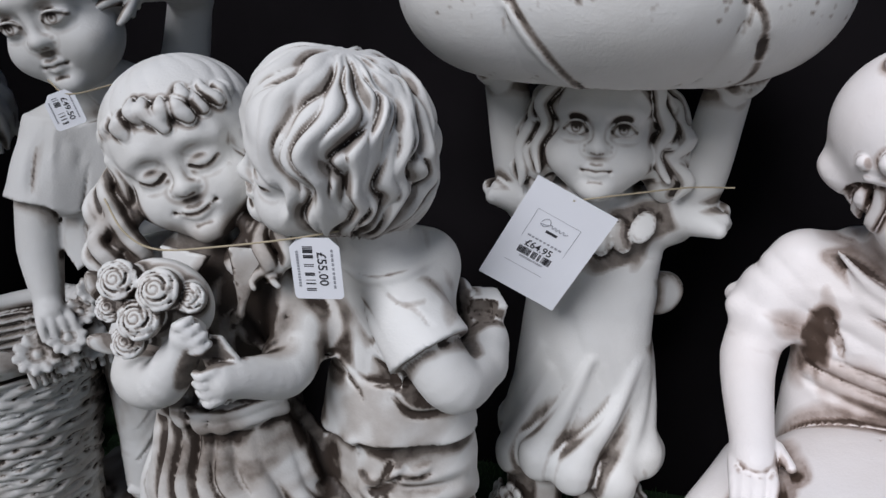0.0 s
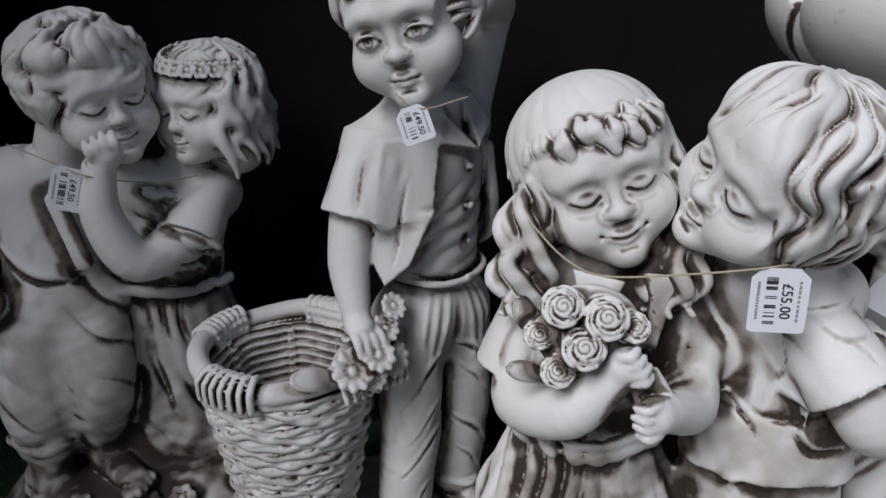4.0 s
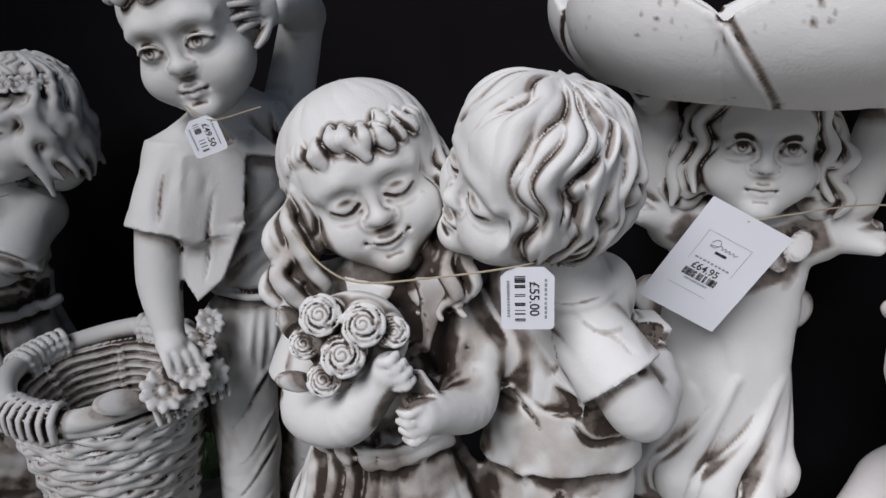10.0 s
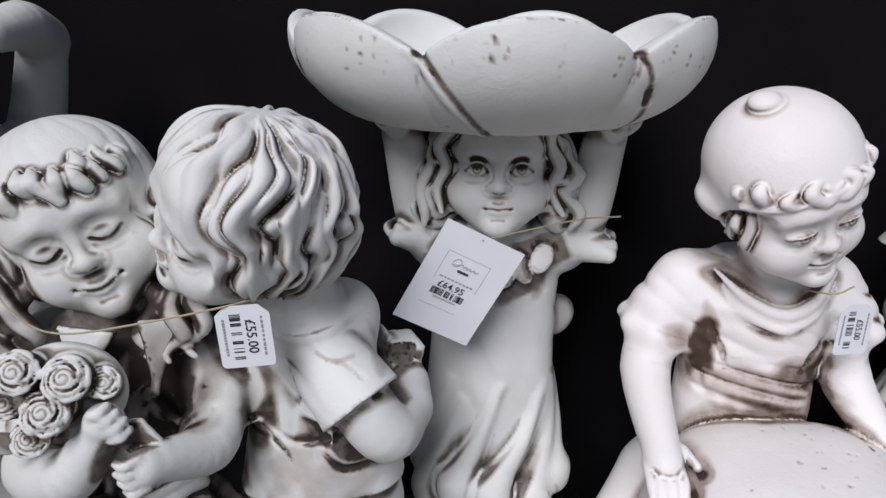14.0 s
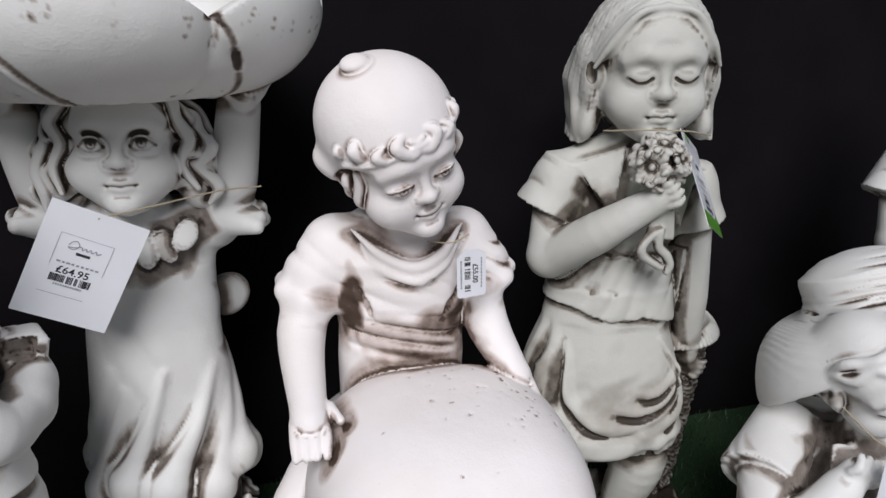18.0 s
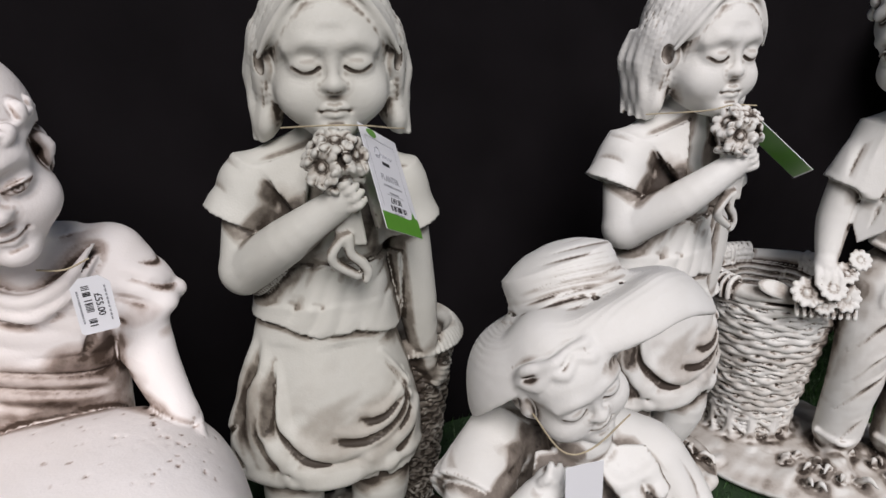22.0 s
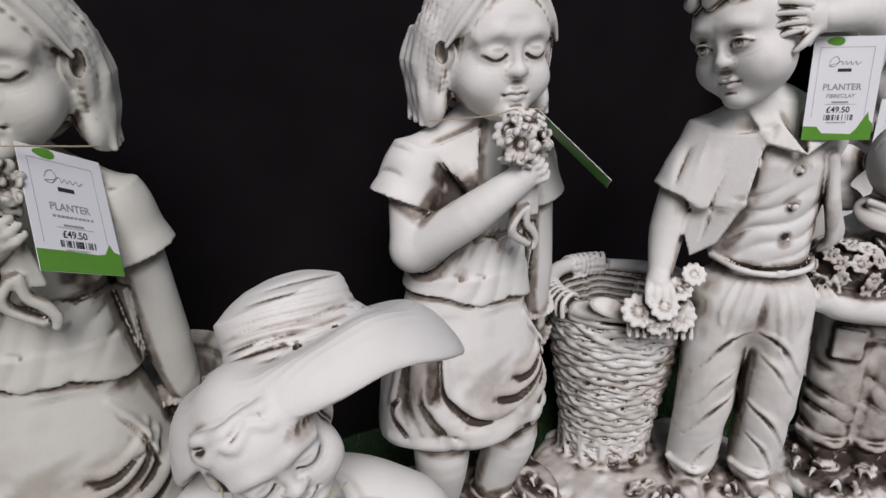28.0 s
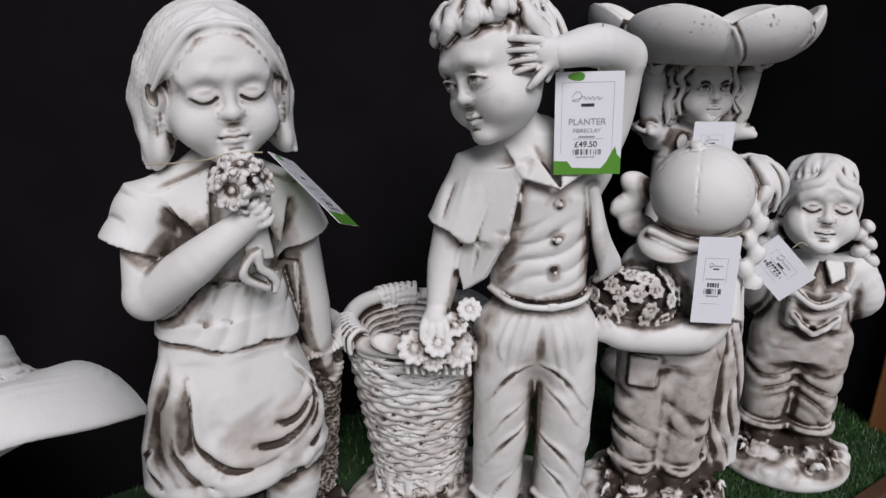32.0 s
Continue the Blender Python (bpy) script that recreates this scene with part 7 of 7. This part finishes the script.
def swing_tag(host, tl, tr, bl, style, price="", cord=(), label="", small_line=""):
    m, w, h = tag_frame(host, tl, tr, bl)
    tag = new("price_tag", None)
    tag.empty_display_size = 0.02
    tag.matrix_world = m
    tagged(tag, label, "price tag", "tags on the statues")
    part("card", card_mesh(w, h, 0.004 if style == "label" else 0.001, 0.0006, 0.008 if style == "label" else 0.0), CARD, tag)
    z = 0.0002
    rnd = random.Random(int(w * 1e5) + len(price))

    def bars(x, y, ww, hh, n=26):
        bm = bmesh.new()
        c = x - ww / 2
        for i in range(n):
            s = ww / n
            if rnd.random() < 0.62 or i in (0, n - 1):
                add_bar(bm, c + s * (i + 0.5), y, s * rnd.uniform(0.4, 0.95), hh, z)
        part("barcode", bm, INK, tag, "black printed barcode")

    def rule(name, items, mat):
        bm = bmesh.new()
        for q in items:
            add_bar(bm, *q, z)
        part(name, bm, mat, tag)

    def words(x, y, ww, hh, n, mat):
        """Print too small to read: short bars."""
        it, c = [], x - ww / 2
        for i in range(n):
            s = ww / n
            it.append((c + s * (i + 0.5), y, s * rnd.uniform(0.55, 0.9), hh))
        rule("small_print", it, mat)

    def logo(x, y, ww):
        pts = [(-0.5, 0.02), (-0.42, 0.16), (-0.28, 0.2), (-0.2, 0.05), (-0.34, -0.1), (-0.5, -0.06), (-0.3, -0.02), (-0.12, 0.06), (-0.08, -0.05), (0.02, 0.05), (0.06, -0.05), (0.16, 0.05), (0.2, -0.05), (0.32, 0.05), (0.36, -0.05), (0.48, 0.03)]
        bm = cord_mesh([(x + a * ww, y + b * ww, z) for a, b in pts], 0.00045)
        part("logo_swash", bm, GREY_INK, tag, "grey flourish of a printed mark")
        rule("logo_pill", [(x, y - 0.22 * ww, ww * 0.42, ww * 0.1)], INK)

    def outline(x0, y0, x1, y1, sides="ltr"):
        t, it = 0.0004, []
        if "t" in sides:
            it.append(((x0 + x1) / 2, y1, x1 - x0, t))
        if "b" in sides:
            it.append(((x0 + x1) / 2, y0, x1 - x0, t))
        if "l" in sides:
            it.append((x0, (y0 + y1) / 2, t, y1 - y0))
        if "r" in sides:
            it.append((x1, (y0 + y1) / 2, t, y1 - y0))
        rule("printed_frame", it, GREY_INK)

    if style == "label":
        words(0, 0.34 * h, 0.66 * w, 0.045 * h, 9, GREY_INK)
        lettering("price", price, 0.26 * h, 0, 0.12 * h, z, INK, tag)
        bars(0, -0.14 * h, 0.74 * w, 0.2 * h)
        words(0, -0.36 * h, 0.6 * w, 0.05 * h, 13, GREY_INK)
    elif style == "plain":
        pass
    elif style == "large":
        outline(-0.3 * w, -0.02 * h, 0.24 * w, 0.26 * h)
        outline(-0.32 * w, -0.27 * h, 0.16 * w, -0.2 * h, "b")
        logo(-0.02 * w, 0.17 * h, 0.34 * w)
        words(-0.03 * w, 0.02 * h, 0.44 * w, 0.016 * h, 9, GREY_INK)
        if price:
            lettering("price", price, 0.088 * h, -0.05 * w, -0.05 * h, z, INK, tag)
        else:
            words(-0.05 * w, -0.05 * h, 0.3 * w, 0.05 * h, 5, INK)
        bars(-0.05 * w, -0.125 * h, 0.42 * w, 0.065 * h)
        words(-0.05 * w, -0.18 * h, 0.3 * w, 0.018 * h, 12, GREY_INK)
    elif style == "planter":
        outline(-0.4 * w, -0.28 * h, 0.36 * w, 0.4 * h)
        logo(-0.02 * w, 0.25 * h, 0.46 * w)
        lettering("title", "PLANTER", 0.088 * h, -0.02 * w, 0.02 * h, z, GREY_INK, tag)
        if small_line:
            lettering("material_line", small_line, 0.056 * h, -0.02 * w, -0.065 * h, z, GREY_INK, tag)
        else:
            words(0, -0.055 * h, 0.5 * w, 0.02 * h, 10, GREY_INK)
        rule("small_rule", [(-0.02 * w, -0.125 * h, 0.24 * w, 0.018 * h), (0, -0.145 * h, 0.44 * w, 0.004 * h)], GREY_INK)
        lettering("price", price, 0.082 * h, -0.03 * w, -0.2 * h, z, INK, tag)
        bars(-0.01 * w, -0.275 * h, 0.42 * w, 0.055 * h)
        words(-0.03 * w, -0.325 * h, 0.28 * w, 0.012 * h, 12, GREY_INK)
        bm = bmesh.new()
        edge = [(-0.5, -0.36), (-0.3, -0.365), (-0.22, -0.43), (0.2, -0.44), (0.28, -0.38), (0.36, -0.28), (0.41, -0.22), (0.44, -0.3), (0.5, -0.34)]
        if not small_line:
            edge = [(-0.5, -0.33), (-0.2, -0.33), (0.2, -0.34), (0.3, -0.33), (0.38, -0.24), (0.42, -0.3), (0.5, -0.32)]
        lo = [bm.verts.new((a * w, -0.499 * h, z)) for a, b in edge]
        hi = [bm.verts.new((a * w, b * h, z)) for a, b in edge]
        for i in range(len(edge) - 1):
            bm.faces.new((lo[i], lo[i + 1], hi[i + 1], hi[i]))
        part("green_panel", bm, GREEN_CARD, tag, "leaf-green printed panel")
        bm = bmesh.new()
        bm.faces.new([bm.verts.new((w * (-0.2 + 0.13 * math.cos(a)), h * (0.455 + 0.042 * math.sin(a) * (1 + 0.3 * math.cos(a))), z)) for a in np.linspace(0, 6.283, 13)[:-1]])
        part("green_leaf", bm, GREEN_CARD, tag, "printed green leaf")
    if style == "planter" or style == "green_back":
        bm = bmesh.new()
        add_bar(bm, 0, 0, w * 0.96, h * 0.97, -0.0009)
        part("green_back", bm, GREEN_CARD, tag, "plain green reverse of the card")
    if cord:
        inv = m.inverted() @ host
        part("cord", cord_mesh([tuple(inv @ Vector(p)) for p in cord]), STRING, tag, "thin jute cord")
    return tag


M_ROSE, M_BOWL, M_CAP = pose(-0.15, 0.66, 0), pose(0.16, 0.79, 0, 0, 0, -14), pose(0.44, 0.665, 0.0, 0, 0, -15)
M_POSY, M_POSY2, M_BOY = pose(0.755, 0.65, 0, 0, 0, -26), pose(1.255, 0.51, 0, 0, 0, -26), pose(1.55, 0.33, 0, 0, 0, -47)
M_HAT, M_WREATH, M_BOWL2 = pose(0.9, 0.36, 0, 0, 0, -30), pose(-0.80, 1.0, 0, 0, 0, 29), pose(2.22, 0.36, 0, 0, 0, -31)
M_PAIR, M_PLAIT, M_BOY2 = pose(1.84, 0.14, 0, 0, 0, -52), pose(2.13, 0.03, 0, 0, 0, -60), pose(-0.405, 0.765, 0, 0, 0, 5)

swing_tag(M_ROSE, (0.069, -0.106, 0.610), (0.072, -0.106, 0.556), (0.027, -0.102, 0.611), "label", "£55.00",
          [(-0.143, -0.06, 0.625), (-0.115, -0.088, 0.605), (-0.084, -0.097, 0.594), (-0.027, -0.104, 0.601), (0.037, -0.103, 0.610), (0.075, -0.085, 0.612)], "small white card price label hanging at the kissing pair")
swing_tag(M_BOWL, (-0.046, -0.122, 0.634), (0.032, -0.112, 0.594), (-0.100, -0.112, 0.522), "large", "£64.95",
          [(-0.010, -0.117, 0.609), (0.037, -0.086, 0.611), (0.097, -0.058, 0.616), (0.140, -0.045, 0.616)], "large white card price tag hanging from the bowl carrier")
swing_tag(M_CAP, (0.064, -0.098, 0.569), (0.068, -0.092, 0.513), (0.032, -0.100, 0.566), "label", "£55.00", [(0.007, -0.07, 0.569), (0.03, -0.086, 0.572), (0.05, -0.08, 0.578)], "small white card price label stuck at the capped child's chest")
swing_tag(M_POSY, (0.020, -0.098, 0.681), (0.071, -0.030, 0.643), (0.053, -0.150, 0.576), "planter", "£49.50",
          [(-0.053, -0.05, 0.665), (-0.007, -0.104, 0.676), (0.030, -0.108, 0.676), (0.07, -0.06, 0.664), (0.085, -0.04, 0.66)], "white and green card tag hanging at the posy")
swing_tag(M_POSY2, (0.045, -0.120, 0.678), (0.082, -0.045, 0.647), (0.131, -0.118, 0.592), "planter", "£49.50",
          [(-0.081, -0.06, 0.659), (-0.019, -0.104, 0.670), (0.012, -0.112, 0.678), (0.045, -0.118, 0.678)], "white and green card tag seen nearly edge-on at the posy")
swing_tag(M_BOY, (0.093, -0.062, 0.757), (0.178, -0.062, 0.760), (0.088, -0.066, 0.628), "planter", "£49.50", [(0.14, -0.06, 0.75), (0.145, -0.05, 0.785), (0.142, -0.06, 0.815)], "white and green planter tag hanging from the boy's raised arm", "FIBRECLAY")
swing_tag(M_BOY2, (0.003, 0.0, 0.687), (0.016, -0.004, 0.651), (-0.031, 0.0, 0.693), "label", "£49.50", [(-0.03, 0.02, 0.70), (0.0, 0.0, 0.688), (0.047, 0.02, 0.698)], "small white card price label at the boy's collar")
swing_tag(M_WREATH, (-0.111, -0.122, 0.583), (-0.128, -0.118, 0.528), (-0.149, -0.118, 0.599), "label", "£49.50",
          [(-0.202, -0.07, 0.616), (-0.151, -0.105, 0.596), (-0.109, -0.13, 0.580), (-0.034, -0.084, 0.554), (0.020, -0.064, 0.554)], "small white card price label hanging at the embracing pair")
swing_tag(M_HAT, (-0.060, -0.134, 0.391), (-0.022, -0.132, 0.395), (-0.053, -0.128, 0.318), "plain", "", [(-0.075, -0.07, 0.41), (-0.06, -0.12, 0.40), (-0.03, -0.12, 0.40), (0.03, -0.07, 0.40)], "plain pale card tag hanging under the straw-hatted child's chin")
swing_tag(M_BOWL2, (-0.058, -0.112, 0.626), (0.032, -0.112, 0.623), (-0.058, -0.116, 0.52), "large", "", [(-0.02, -0.11, 0.62), (0.02, -0.08, 0.63), (0.06, -0.05, 0.62)], "large white card tag on the rear bowl carrier")
swing_tag(M_PAIR, (-0.046, -0.104, 0.526), (0.011, -0.104, 0.527), (0.008, -0.108, 0.408), "large", "", [(-0.02, -0.1, 0.522), (0.02, -0.09, 0.53), (0.05, -0.06, 0.53)], "large white card tag hanging at the capped pair")
swing_tag(M_PLAIT, (-0.106, -0.104, 0.486), (-0.037, -0.100, 0.416), (-0.150, -0.104, 0.434), "large", "", [(-0.08, -0.1, 0.46), (-0.06, -0.08, 0.466), (-0.03, -0.06, 0.44)], "white card tag turned cornerwise on the plaited girl")
